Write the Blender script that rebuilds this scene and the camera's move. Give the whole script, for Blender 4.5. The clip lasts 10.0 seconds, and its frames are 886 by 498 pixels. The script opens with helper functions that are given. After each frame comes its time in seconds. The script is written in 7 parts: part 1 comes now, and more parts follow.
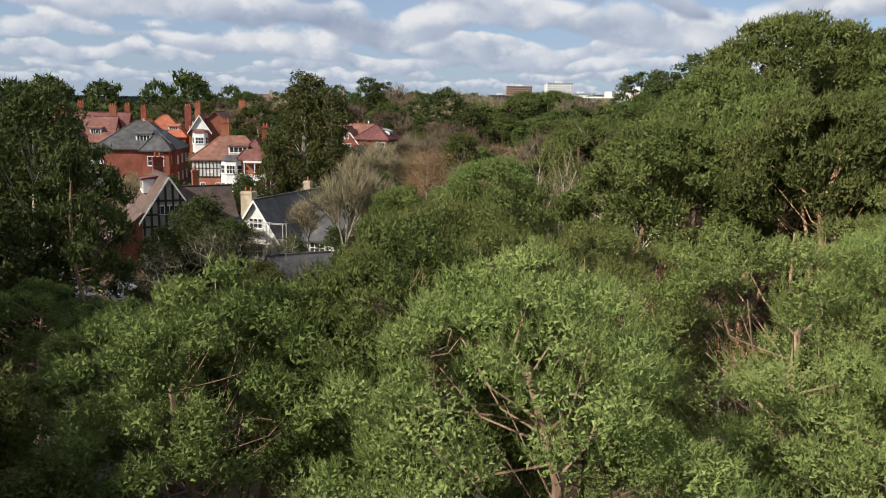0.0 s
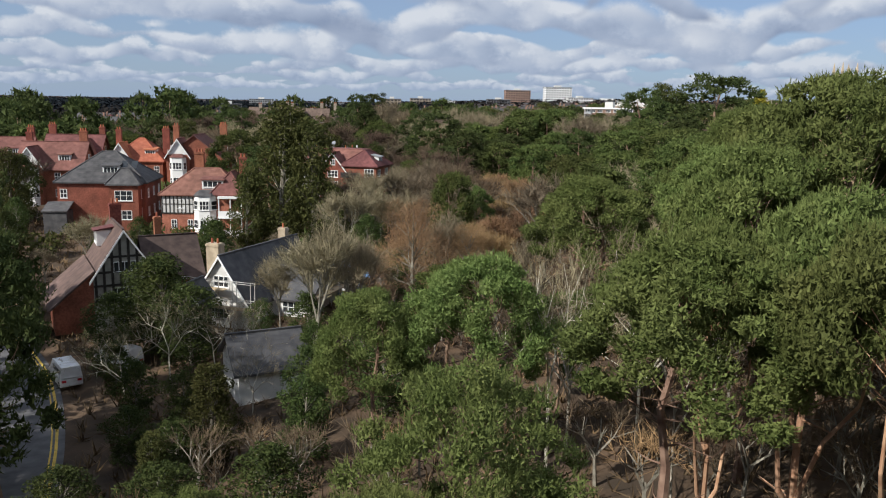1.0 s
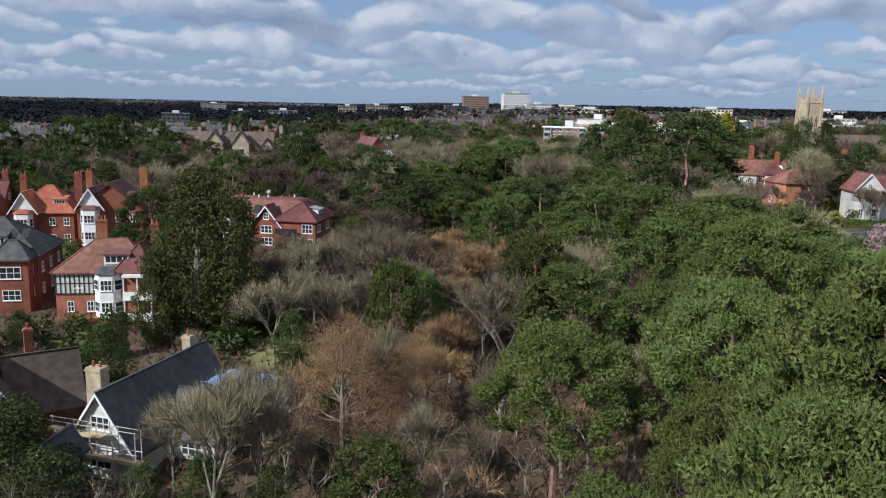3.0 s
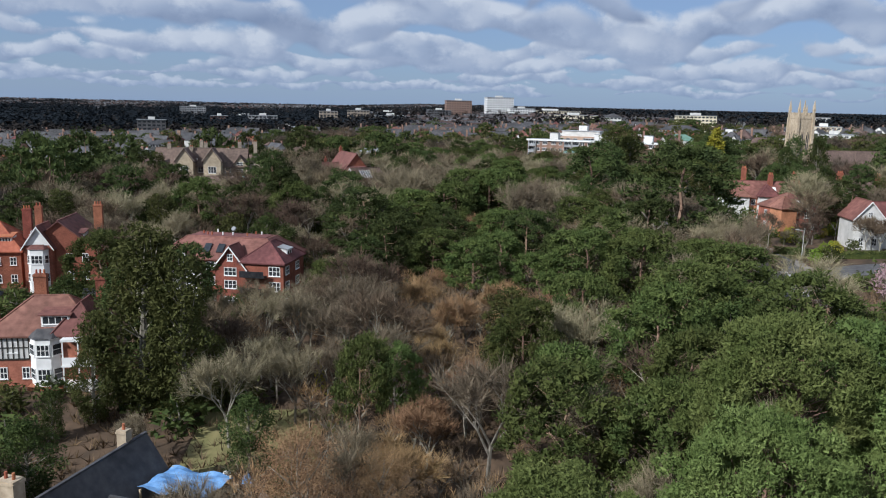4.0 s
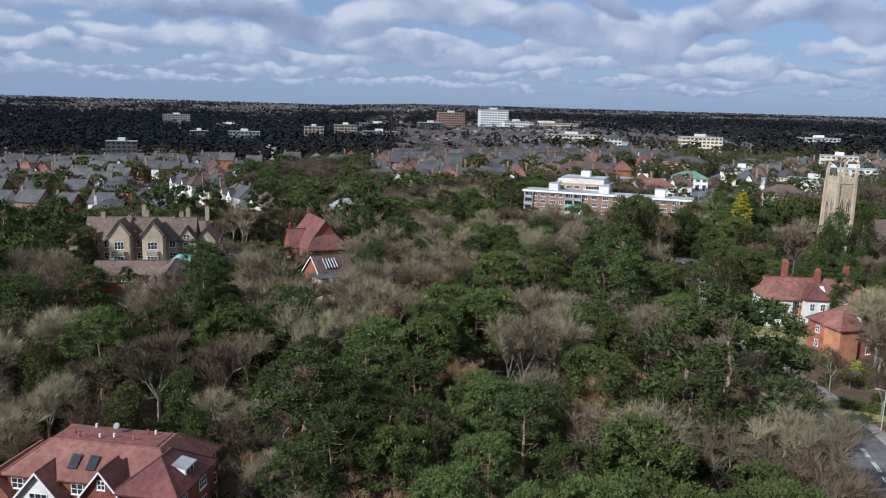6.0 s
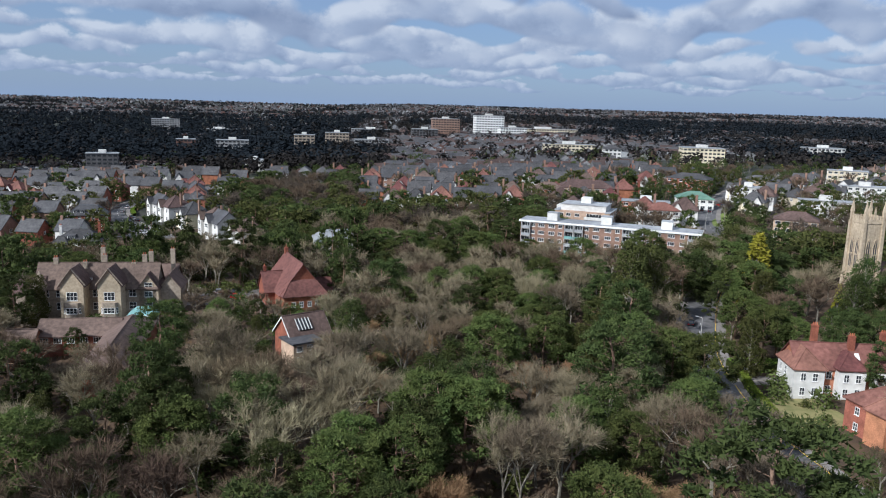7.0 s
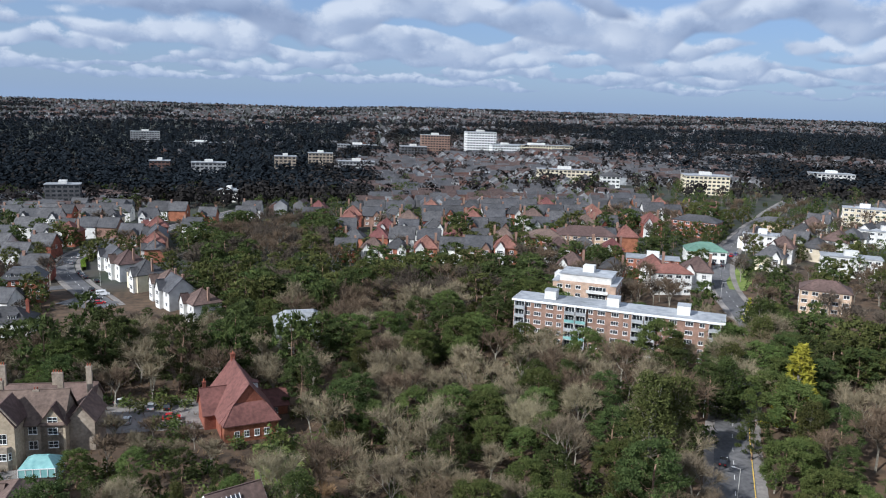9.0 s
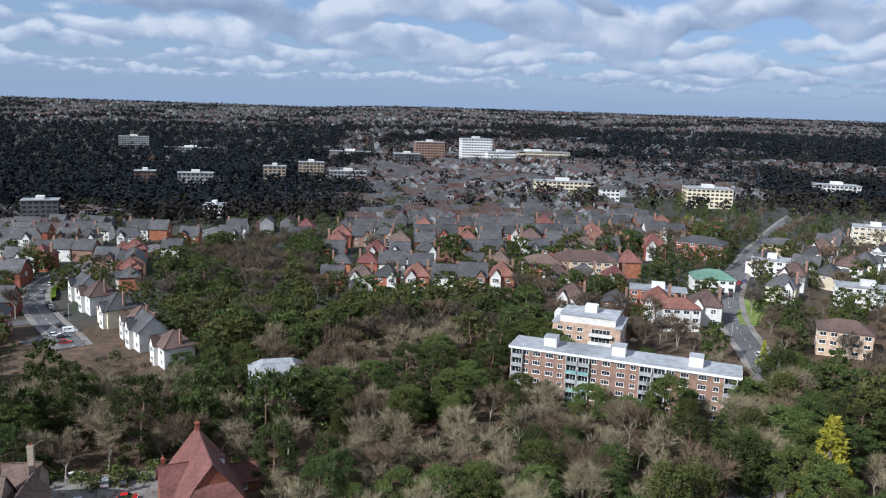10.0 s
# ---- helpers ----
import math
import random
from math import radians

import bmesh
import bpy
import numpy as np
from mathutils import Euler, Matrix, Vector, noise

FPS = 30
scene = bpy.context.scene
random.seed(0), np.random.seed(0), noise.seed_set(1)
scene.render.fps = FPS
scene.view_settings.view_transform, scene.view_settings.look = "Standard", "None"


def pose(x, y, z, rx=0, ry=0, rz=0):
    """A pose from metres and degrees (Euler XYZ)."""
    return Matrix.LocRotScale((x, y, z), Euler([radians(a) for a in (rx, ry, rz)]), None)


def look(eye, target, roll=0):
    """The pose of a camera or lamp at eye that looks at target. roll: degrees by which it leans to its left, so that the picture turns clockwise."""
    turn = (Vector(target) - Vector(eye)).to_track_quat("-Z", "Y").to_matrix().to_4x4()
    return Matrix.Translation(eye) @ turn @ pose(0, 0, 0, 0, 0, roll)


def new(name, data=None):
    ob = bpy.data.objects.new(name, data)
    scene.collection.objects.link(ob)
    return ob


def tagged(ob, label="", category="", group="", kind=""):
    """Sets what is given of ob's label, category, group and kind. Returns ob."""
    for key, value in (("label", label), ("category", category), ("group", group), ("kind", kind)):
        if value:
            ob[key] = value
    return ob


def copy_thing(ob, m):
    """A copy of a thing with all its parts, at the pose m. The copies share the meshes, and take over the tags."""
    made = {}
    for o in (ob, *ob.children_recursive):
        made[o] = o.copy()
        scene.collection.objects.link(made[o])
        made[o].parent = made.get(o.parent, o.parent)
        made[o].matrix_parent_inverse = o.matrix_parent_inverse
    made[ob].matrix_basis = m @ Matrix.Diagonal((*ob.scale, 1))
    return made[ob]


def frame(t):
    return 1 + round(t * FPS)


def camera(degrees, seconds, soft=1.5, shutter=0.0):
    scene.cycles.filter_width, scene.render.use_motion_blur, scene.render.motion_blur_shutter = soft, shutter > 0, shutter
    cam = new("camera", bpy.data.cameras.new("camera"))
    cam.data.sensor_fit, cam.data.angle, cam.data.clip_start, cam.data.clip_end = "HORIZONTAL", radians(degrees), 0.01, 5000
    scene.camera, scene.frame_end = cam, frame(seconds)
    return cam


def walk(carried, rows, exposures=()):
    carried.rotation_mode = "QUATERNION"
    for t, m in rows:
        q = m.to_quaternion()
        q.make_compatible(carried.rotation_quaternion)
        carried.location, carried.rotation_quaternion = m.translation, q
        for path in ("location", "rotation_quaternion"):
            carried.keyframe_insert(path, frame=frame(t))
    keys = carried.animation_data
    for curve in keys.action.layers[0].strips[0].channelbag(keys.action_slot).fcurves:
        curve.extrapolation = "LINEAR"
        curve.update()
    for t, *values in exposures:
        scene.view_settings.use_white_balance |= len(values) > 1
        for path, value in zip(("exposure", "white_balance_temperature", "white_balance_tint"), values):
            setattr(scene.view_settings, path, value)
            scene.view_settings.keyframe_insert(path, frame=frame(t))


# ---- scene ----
cam = camera(59.5, 10.0, soft=1.1)
METRES, EYE, TILT, LEAN, TURN = 190.0, 15.0, -10.2, -1.1, 0.0
ROWS = [
    (0.0, 0.0, 0.0, 0.0, -0.0, 0.0, -0.0),
    (0.5, 0.0031, 0.0284, 0.0185, -0.02, -0.01, 0.06),
    (1.0, 0.0063, 0.0543, 0.0359, -0.11, 0.04, -0.03),
    (1.5, 0.0092, 0.0766, 0.0517, -0.55, 0.06, 0.0),
    (2.0, 0.0123, 0.099, 0.0679, -1.4, 0.05, 0.15),
    (2.5, 0.0157, 0.122, 0.0846, -2.21, 0.01, 0.25),
    (4.0, 0.0254, 0.1945, 0.1359, -4.29, -0.0, 0.57),
    (4.5, 0.0338, 0.2453, 0.1716, -4.39, -0.04, 0.49),
    (5.0, 0.043, 0.2957, 0.207, -4.48, -0.09, 0.43),
    (5.5, 0.0518, 0.3452, 0.2422, -4.59, -0.15, 0.35),
    (7.0, 0.0803, 0.5074, 0.3474, -5.02, -0.37, 0.28),
    (7.5, 0.0908, 0.5625, 0.3837, -5.18, -0.37, 0.28),
    (8.0, 0.0998, 0.6108, 0.4185, -5.33, -0.37, 0.22),
    (8.5, 0.1091, 0.6609, 0.4535, -5.44, -0.4, 0.2),
    (9.0, 0.118, 0.7111, 0.4888, -5.58, -0.43, 0.21),
    (9.5, 0.1279, 0.7633, 0.5235, -5.71, -0.52, 0.23),
    (10.0, 0.1374, 0.8175, 0.5586, -5.87, -0.59, 0.24),
]
walk(cam, [(t, pose(0, 0, EYE, TILT, LEAN, TURN) @ pose(METRES * x, METRES * y, METRES * z, 90 + pitch, roll, yaw)) for t, x, y, z, yaw, pitch, roll in ROWS],
     exposures=[(0.0, 0.44, 6600, 10), (0.5, 0.29, 6300, 10), (1.0, 0.26, 6150, 10), (2.5, 0.12, 5800, 10), (4.5, 0.07, 5650, 10), (5.5, 0.13, 5600, 10), (7.0, 0.13, 5600, 10), (8.0, 0.27, 5600, 10), (10.0, 0.29, 5600, 10)])

# ---- sky and sun ----
SUN = Vector((-0.66, -0.48, 0.58)).normalized()
sun_data = bpy.data.lights.new("sun", "SUN")
sun_data.energy, sun_data.angle, sun_data.color = 5.0, radians(0.6), (1.0, 0.94, 0.84)
sun = new("sun", sun_data)
sun.matrix_world = look((SUN * 300)[:], (0, 0, 0))

world = bpy.data.worlds.new("sky")
scene.world = world
world.use_nodes = True
wn, wl = world.node_tree.nodes, world.node_tree.links
wn.clear()


def wmath(op, a, b=None, c=None):
    n = wn.new("ShaderNodeMath")
    n.operation = op
    for i, v in enumerate((a, b, c)):
        if v is None:
            continue
        if isinstance(v, (int, float)):
            n.inputs[i].default_value = v
        else:
            wl.new(v, n.inputs[i])
    return n.outputs[0]


sky = wn.new("ShaderNodeTexSky")
sky.sky_type, sky.sun_disc = "NISHITA", False
sky.sun_elevation, sky.sun_rotation = math.asin(SUN.z), math.atan2(SUN.x, SUN.y)
sky.air_density, sky.dust_density, sky.ozone_density = 1.0, 0.6, 1.5
tc = wn.new("ShaderNodeTexCoord")
sep = wn.new("ShaderNodeSeparateXYZ")
wl.new(tc.outputs["Generated"], sep.inputs[0])
az = wmath("ARCTAN2", sep.outputs[0], sep.outputs[1])
el = wmath("MAXIMUM", sep.outputs[2], 0.0)

def field(x, y, scale, detail, rough):
    comb = wn.new("ShaderNodeCombineXYZ")
    wl.new(x, comb.inputs[0]), wl.new(y, comb.inputs[1])
    comb.inputs[2].default_value = 3.7
    tex = wn.new("ShaderNodeTexNoise")
    tex.inputs["Scale"].default_value, tex.inputs["Detail"].default_value, tex.inputs["Roughness"].default_value = scale, detail, rough
    wl.new(comb.outputs[0], tex.inputs["Vector"])
    return tex.outputs[0]


def ramp(value, lo, hi):
    mr = wn.new("ShaderNodeMapRange")
    mr.interpolation_type = "SMOOTHSTEP"
    mr.inputs[1].default_value, mr.inputs[2].default_value = lo, hi
    wl.new(value, mr.inputs[0])
    return mr.outputs[0]


def mixed(share, first, second):
    m = wn.new("ShaderNodeMix")
    m.data_type = "RGBA"
    for socket, v in ((m.inputs[0], share), (m.inputs[6], first), (m.inputs[7], second)):
        if isinstance(v, (tuple, float)):
            socket.default_value = v
        else:
            wl.new(v, socket)
    return m.outputs[2]


sky_light = wn.new("ShaderNodeMix")
sky_light.data_type, sky_light.blend_type = "RGBA", "MULTIPLY"
sky_light.inputs[0].default_value = 1.0
wl.new(sky.outputs[0], sky_light.inputs[6])
sky_light.inputs[7].default_value = (0.095, 0.115, 0.15, 1)
# broken cumulus overhead: places on the sky dome shrink towards the horizon
row = wmath("LOGARITHM", wmath("ADD", el, 0.03), math.e)
along = wmath("MULTIPLY", az, 7.0)
across = wmath("MULTIPLY", row, 2.1)
heap = field(along, across, 1.2, 8.0, 0.6)
heap_above = field(along, wmath("ADD", across, 0.22), 1.2, 6.0, 0.58)
heap_below = field(along, wmath("SUBTRACT", across, 0.22), 1.2, 6.0, 0.58)
drift = field(wmath("ADD", along, 9.0), across, 1.6, 4.0, 0.55)
warp_az = wmath("MULTIPLY", wmath("SUBTRACT", drift, 0.5), 0.16)
warp_el = wmath("MULTIPLY", wmath("SUBTRACT", heap, 0.5), 0.02)


def bank(total, places, weight):
    """Adds soft-edged banks (azimuth, height, half width, half height) to a field."""
    for a, e, ra, re in places:
        dx = wmath("DIVIDE", wmath("SUBTRACT", wmath("ADD", az, warp_az), a), ra)
        dy = wmath("DIVIDE", wmath("SUBTRACT", wmath("ADD", el, warp_el), e), re)
        fall = wmath("EXPONENT", wmath("MULTIPLY", wmath("ADD", wmath("MULTIPLY", dx, dx), wmath("MULTIPLY", dy, dy)), -1.0))
        total = wmath("ADD", total, wmath("MULTIPLY", fall, weight))
    return total


def toned(value, stops):
    n = wn.new("ShaderNodeValToRGB")
    for place, colour in stops:
        n.color_ramp.elements.new(place).color = (*colour, 1)
    n.color_ramp.elements.remove(n.color_ramp.elements[0])
    n.color_ramp.elements.remove(n.color_ramp.elements[-1])
    wl.new(value, n.inputs[0])
    return n.outputs[0]


CLOUD = ((0.04, (0.40, 0.48, 0.65)), (0.40, (0.64, 0.72, 0.87)), (0.80, (1.10, 1.12, 1.15)))
DARK_BASES = [(-0.15, 0.102, 0.13, 0.016), (0.29, 0.107, 0.13, 0.018), (0.09, 0.078, 0.06, 0.008), (0.58, 0.118, 0.07, 0.012)]
WHITE_HEADS = [(0.48, 0.086, 0.05, 0.016), (-0.34, 0.088, 0.07, 0.018), (0.01, 0.112, 0.05, 0.014), (0.22, 0.066, 0.05, 0.007)]
high = ramp(el, 0.14, 0.20)
lit = wmath("ADD", wmath("MULTIPLY", wmath("SUBTRACT", heap_below, heap_above), 2.9), 0.55)
picture = mixed(0.5, sky_light.outputs[2], (0.60, 0.71, 0.89, 1))
picture = mixed(wmath("MULTIPLY", wmath("MULTIPLY", ramp(heap, 0.34, 0.54), 0.95), high), picture, toned(lit, CLOUD))
light_bank = bank(bank(wmath("MULTIPLY", warp_az, 0.0), DARK_BASES, -0.30), WHITE_HEADS, 0.26)


def cumulus(picture, seed, base, tall, wide, fill):
    """A row of cumulus over one base height: flat grey-blue undersides, rounded white heads."""
    there = field(wmath("ADD", wmath("MULTIPLY", az, 1 / wide), seed), wmath("MULTIPLY", el, 0.4 / tall), 1.0, 3.0, 0.5)
    grain = field(wmath("ADD", wmath("MULTIPLY", az, 1.2 / tall), seed), wmath("MULTIPLY", el, 1.5 / tall), 1.0, 7.0, 0.62)
    cells = wn.new("ShaderNodeTexVoronoi")
    cells.voronoi_dimensions, cells.feature = "2D", "SMOOTH_F1"
    cells.inputs["Scale"].default_value, cells.inputs["Smoothness"].default_value = 1.0, 0.3
    at = wn.new("ShaderNodeCombineXYZ")
    wl.new(wmath("ADD", wmath("MULTIPLY", az, 0.8 / tall), wmath("MULTIPLY", grain, 1.1)), at.inputs[0])
    wl.new(wmath("ADD", wmath("MULTIPLY", el, 1.1 / tall), wmath("MULTIPLY", grain, 0.9)), at.inputs[1])
    wl.new(at.outputs[0], cells.inputs["Vector"])
    lump = wmath("ADD", wmath("MULTIPLY", wmath("SUBTRACT", 0.42, cells.outputs["Distance"]), 0.55), wmath("MULTIPLY", wmath("SUBTRACT", grain, 0.5), 0.9))
    top = ramp(there, 0.52 - fill, 0.74 - fill)
    wander = field(wmath("ADD", wmath("MULTIPLY", az, 2.2 / wide), seed + 40.0), wmath("MULTIPLY", el, 0.3 / tall), 1.0, 1.0, 0.5)
    sway = wmath("MULTIPLY", wmath("SUBTRACT", wander, 0.5), 2.4)
    height = wmath("ADD", wmath("DIVIDE", wmath("SUBTRACT", el, base), tall), sway)
    edge = wmath("ADD", wmath("SUBTRACT", wmath("MULTIPLY", top, 1.25), height), wmath("MULTIPLY", lump, 0.7))
    mask = wmath("MULTIPLY", wmath("MULTIPLY", ramp(edge, 0.0, 0.38), ramp(wmath("ADD", height, wmath("MULTIPLY", lump, 0.25)), -0.10, 0.10)), ramp(top, 0.05, 0.25))
    shine = wmath("ADD", wmath("ADD", wmath("MULTIPLY", height, 0.62), wmath("MULTIPLY", lump, 0.75)), wmath("ADD", light_bank, 0.26))
    return mixed(wmath("MULTIPLY", mask, 0.94), picture, toned(shine, CLOUD))


for seed, base, tall, wide, fill in ((3.1, 0.024, 0.010, 0.10, 0.20), (14.6, 0.034, 0.015, 0.12, 0.20), (23.4, 0.047, 0.020, 0.15, 0.22), (31.9, 0.066, 0.030, 0.19, 0.23), (47.2, 0.090, 0.043, 0.25, 0.24), (66.5, 0.128, 0.060, 0.33, 0.22)):
    picture = cumulus(picture, seed, base, tall, wide, fill)
# paler air low over the land
paler = wmath("MULTIPLY", wmath("EXPONENT", wmath("MULTIPLY", el, -30.0)), 0.85)
picture = mixed(paler, picture, (0.50, 0.63, 0.84, 1))
bg = wn.new("ShaderNodeBackground")
wl.new(picture, bg.inputs[0])
bg.inputs[1].default_value = 0.54
wout = wn.new("ShaderNodeOutputWorld")
wl.new(bg.outputs[0], wout.inputs[0])


# ---- materials ----
def mat(name, c1, c2, scale=1.0, rough=0.85, bump=0.0, island=0.0, objvar=0.0, through_leaf=0.0, metal=0.0, rows=None, large=0.25, gloss=0.3):
    """Two colours mixed by fine noise, uneven at a larger scale too; island and objvar vary pieces and things."""
    m = bpy.data.materials.new(name)
    m.use_nodes = True
    n, l = m.node_tree.nodes, m.node_tree.links
    n.clear()
    out = n.new("ShaderNodeOutputMaterial")
    p = n.new("ShaderNodeBsdfPrincipled")
    p.inputs["Roughness"].default_value, p.inputs["Metallic"].default_value = rough, metal
    p.inputs["Specular IOR Level"].default_value = gloss
    co = n.new("ShaderNodeTexCoord")
    fine = n.new("ShaderNodeTexNoise")
    fine.inputs["Scale"].default_value, fine.inputs["Detail"].default_value = scale, 5.0
    l.new(co.outputs["Object"], fine.inputs["Vector"])
    spread = n.new("ShaderNodeMapRange")
    spread.inputs[1].default_value, spread.inputs[2].default_value = 0.32, 0.68
    l.new(fine.outputs[0], spread.inputs[0])
    mix = n.new("ShaderNodeMix")
    mix.data_type = "RGBA"
    l.new(spread.outputs[0], mix.inputs[0])
    mix.inputs[6].default_value, mix.inputs[7].default_value = (*c1, 1), (*c2, 1)
    coarse = n.new("ShaderNodeTexNoise")
    coarse.inputs["Scale"].default_value, coarse.inputs["Detail"].default_value = scale * 0.13, 3.0
    l.new(co.outputs["Object"], coarse.inputs["Vector"])
    value = n.new("ShaderNodeMapRange")
    value.inputs[1].default_value, value.inputs[2].default_value = 0.3, 0.7
    value.inputs[3].default_value, value.inputs[4].default_value = 1 - large, 1 + large
    l.new(coarse.outputs[0], value.inputs[0])
    level = value.outputs[0]
    for socket, amount in (("island", island), ("object", objvar)):
        if amount <= 0:
            continue
        src = n.new("ShaderNodeNewGeometry").outputs["Random Per Island"] if socket == "island" else n.new("ShaderNodeObjectInfo").outputs["Random"]
        mr = n.new("ShaderNodeMapRange")
        mr.inputs[3].default_value, mr.inputs[4].default_value = 1 - amount, 1 + amount
        l.new(src, mr.inputs[0])
        mul = n.new("ShaderNodeMath")
        mul.operation = "MULTIPLY"
        l.new(level, mul.inputs[0]), l.new(mr.outputs[0], mul.inputs[1])
        level = mul.outputs[0]
    hsv = n.new("ShaderNodeHueSaturation")
    l.new(mix.outputs[2], hsv.inputs["Color"]), l.new(level, hsv.inputs["Value"])
    if objvar > 0:
        hue = n.new("ShaderNodeMapRange")
        hue.inputs[3].default_value, hue.inputs[4].default_value = 0.5 - objvar * 0.06, 0.5 + objvar * 0.06
        info = n.new("ShaderNodeObjectInfo")
        l.new(info.outputs["Random"], hue.inputs[0]), l.new(hue.outputs[0], hsv.inputs["Hue"])
    l.new(hsv.outputs[0], p.inputs["Base Color"])
    height = fine.outputs[0]
    if rows:
        wave = n.new("ShaderNodeTexWave")
        wave.bands_direction, wave.wave_profile = "Z", "SAW"
        wave.inputs["Scale"].default_value, wave.inputs["Distortion"].default_value = 0.314 / rows, 1.2
        wave.inputs["Detail Scale"].default_value = 2.0
        l.new(co.outputs["Object"], wave.inputs["Vector"])
        height = wave.outputs[1]
    if bump > 0:
        b = n.new("ShaderNodeBump")
        b.inputs["Strength"].default_value, b.inputs["Distance"].default_value = bump, 0.1
        l.new(height, b.inputs["Height"]), l.new(b.outputs[0], p.inputs["Normal"])
    surface = p.outputs[0]
    if through_leaf > 0:
        tr = n.new("ShaderNodeBsdfTranslucent")
        l.new(hsv.outputs[0], tr.inputs[0])
        ms = n.new("ShaderNodeMixShader")
        ms.inputs[0].default_value = through_leaf
        l.new(p.outputs[0], ms.inputs[1]), l.new(tr.outputs[0], ms.inputs[2])
        surface = ms.outputs[0]
    l.new(surface, out.inputs[0])
    return m


LEAF = dict(rough=0.75, island=0.22, objvar=0.3, through_leaf=0.25, gloss=0.1)
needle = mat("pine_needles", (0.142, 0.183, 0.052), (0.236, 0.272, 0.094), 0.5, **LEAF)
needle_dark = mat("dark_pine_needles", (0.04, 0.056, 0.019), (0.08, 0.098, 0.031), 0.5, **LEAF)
# raised pine green, sunlight on the near slope put into the colour
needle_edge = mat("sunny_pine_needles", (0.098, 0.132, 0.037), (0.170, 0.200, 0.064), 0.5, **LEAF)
# dark pine green, deepened for cloud shade and blued for distance haze
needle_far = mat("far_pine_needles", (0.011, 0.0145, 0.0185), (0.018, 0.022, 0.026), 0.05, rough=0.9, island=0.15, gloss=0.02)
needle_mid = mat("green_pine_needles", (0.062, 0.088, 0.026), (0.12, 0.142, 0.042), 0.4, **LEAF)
leaf_dark = mat("evergreen_leaves", (0.035, 0.055, 0.018), (0.085, 0.105, 0.03), 0.5, **LEAF)
leaf_olive = mat("olive_leaves", (0.055, 0.064, 0.02), (0.105, 0.108, 0.034), 0.5, **LEAF)
leaf_gold = mat("golden_leaves", (0.26, 0.25, 0.03), (0.38, 0.34, 0.05), 0.6, **LEAF)
leaf_bright = mat("hedge_leaves", (0.14, 0.22, 0.03), (0.24, 0.33, 0.05), 0.8, **LEAF)
blossom = mat("blossom", (0.32, 0.2, 0.22), (0.46, 0.33, 0.34), 0.8, **LEAF)
# twigs almost black: the cloud shade over the far land is in this colour
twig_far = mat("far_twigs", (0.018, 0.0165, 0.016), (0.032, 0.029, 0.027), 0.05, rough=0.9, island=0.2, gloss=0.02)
twig_grey = mat("grey_twigs", (0.158, 0.13, 0.08), (0.262, 0.217, 0.138), 0.5, rough=0.9, island=0.3, objvar=0.3)
twig_brown = mat("brown_twigs", (0.085, 0.06, 0.039), (0.155, 0.11, 0.07), 0.5, rough=0.9, island=0.3, objvar=0.3)
twig_rust = mat("rust_twigs", (0.20, 0.122, 0.063), (0.32, 0.20, 0.102), 0.5, rough=0.9, island=0.3, objvar=0.25)
bark_pine = mat("pine_bark", (0.15, 0.09, 0.06), (0.31, 0.21, 0.145), 2.0, rough=0.9, bump=0.5, objvar=0.2)
bark_orange = mat("orange_pine_bark", (0.30, 0.16, 0.09), (0.50, 0.32, 0.20), 2.0, rough=0.9, bump=0.5, objvar=0.1)
bark_pale = mat("pale_bark", (0.30, 0.27, 0.21), (0.50, 0.46, 0.38), 2.0, rough=0.9, bump=0.5, objvar=0.2)
bark_grey = mat("grey_bark", (0.14, 0.125, 0.10), (0.30, 0.275, 0.22), 2.0, rough=0.9, bump=0.5, objvar=0.2)
tile_red = mat("red_roof_tiles", (0.14, 0.058, 0.048), (0.225, 0.097, 0.08), 1.2, rough=0.8, bump=0.5, objvar=0.25, rows=0.3)
tile_maroon = mat("maroon_roof_tiles", (0.115, 0.05, 0.043), (0.19, 0.084, 0.07), 1.2, rough=0.8, bump=0.5, rows=0.3)
tile_orange = mat("orange_roof_tiles", (0.33, 0.105, 0.055), (0.46, 0.16, 0.085), 1.2, rough=0.8, bump=0.5, objvar=0.15, rows=0.3)
# dark brown tiles, made deeper still in place of cloud shade
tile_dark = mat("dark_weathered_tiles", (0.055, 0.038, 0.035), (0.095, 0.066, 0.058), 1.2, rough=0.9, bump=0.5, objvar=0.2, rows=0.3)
tile_brown = mat("brown_roof_tiles", (0.095, 0.064, 0.054), (0.16, 0.108, 0.09), 1.2, rough=0.85, bump=0.5, objvar=0.25, rows=0.3)
slate = mat("grey_roof_slates", (0.052, 0.051, 0.054), (0.10, 0.096, 0.096), 1.2, rough=0.7, bump=0.4, objvar=0.3, rows=0.3)
slate_dark = mat("dark_roof_slates", (0.05, 0.05, 0.055), (0.09, 0.088, 0.09), 1.2, rough=0.6, bump=0.4, objvar=0.2, rows=0.3)
roof_green = mat("green_roof", (0.10, 0.19, 0.14), (0.15, 0.25, 0.19), 0.8, rough=0.6, bump=0.2)
lead = mat("grey_flat_roof", (0.23, 0.24, 0.25), (0.36, 0.37, 0.38), 0.5, rough=0.7, bump=0.1, objvar=0.15)
brick = mat("red_brick", (0.20, 0.068, 0.042), (0.32, 0.115, 0.072), 5.0, rough=0.9, bump=0.3, objvar=0.2, rows=0.15)
brick_orange = mat("orange_brick", (0.30, 0.12, 0.07), (0.42, 0.175, 0.105), 5.0, rough=0.9, bump=0.3, objvar=0.2)
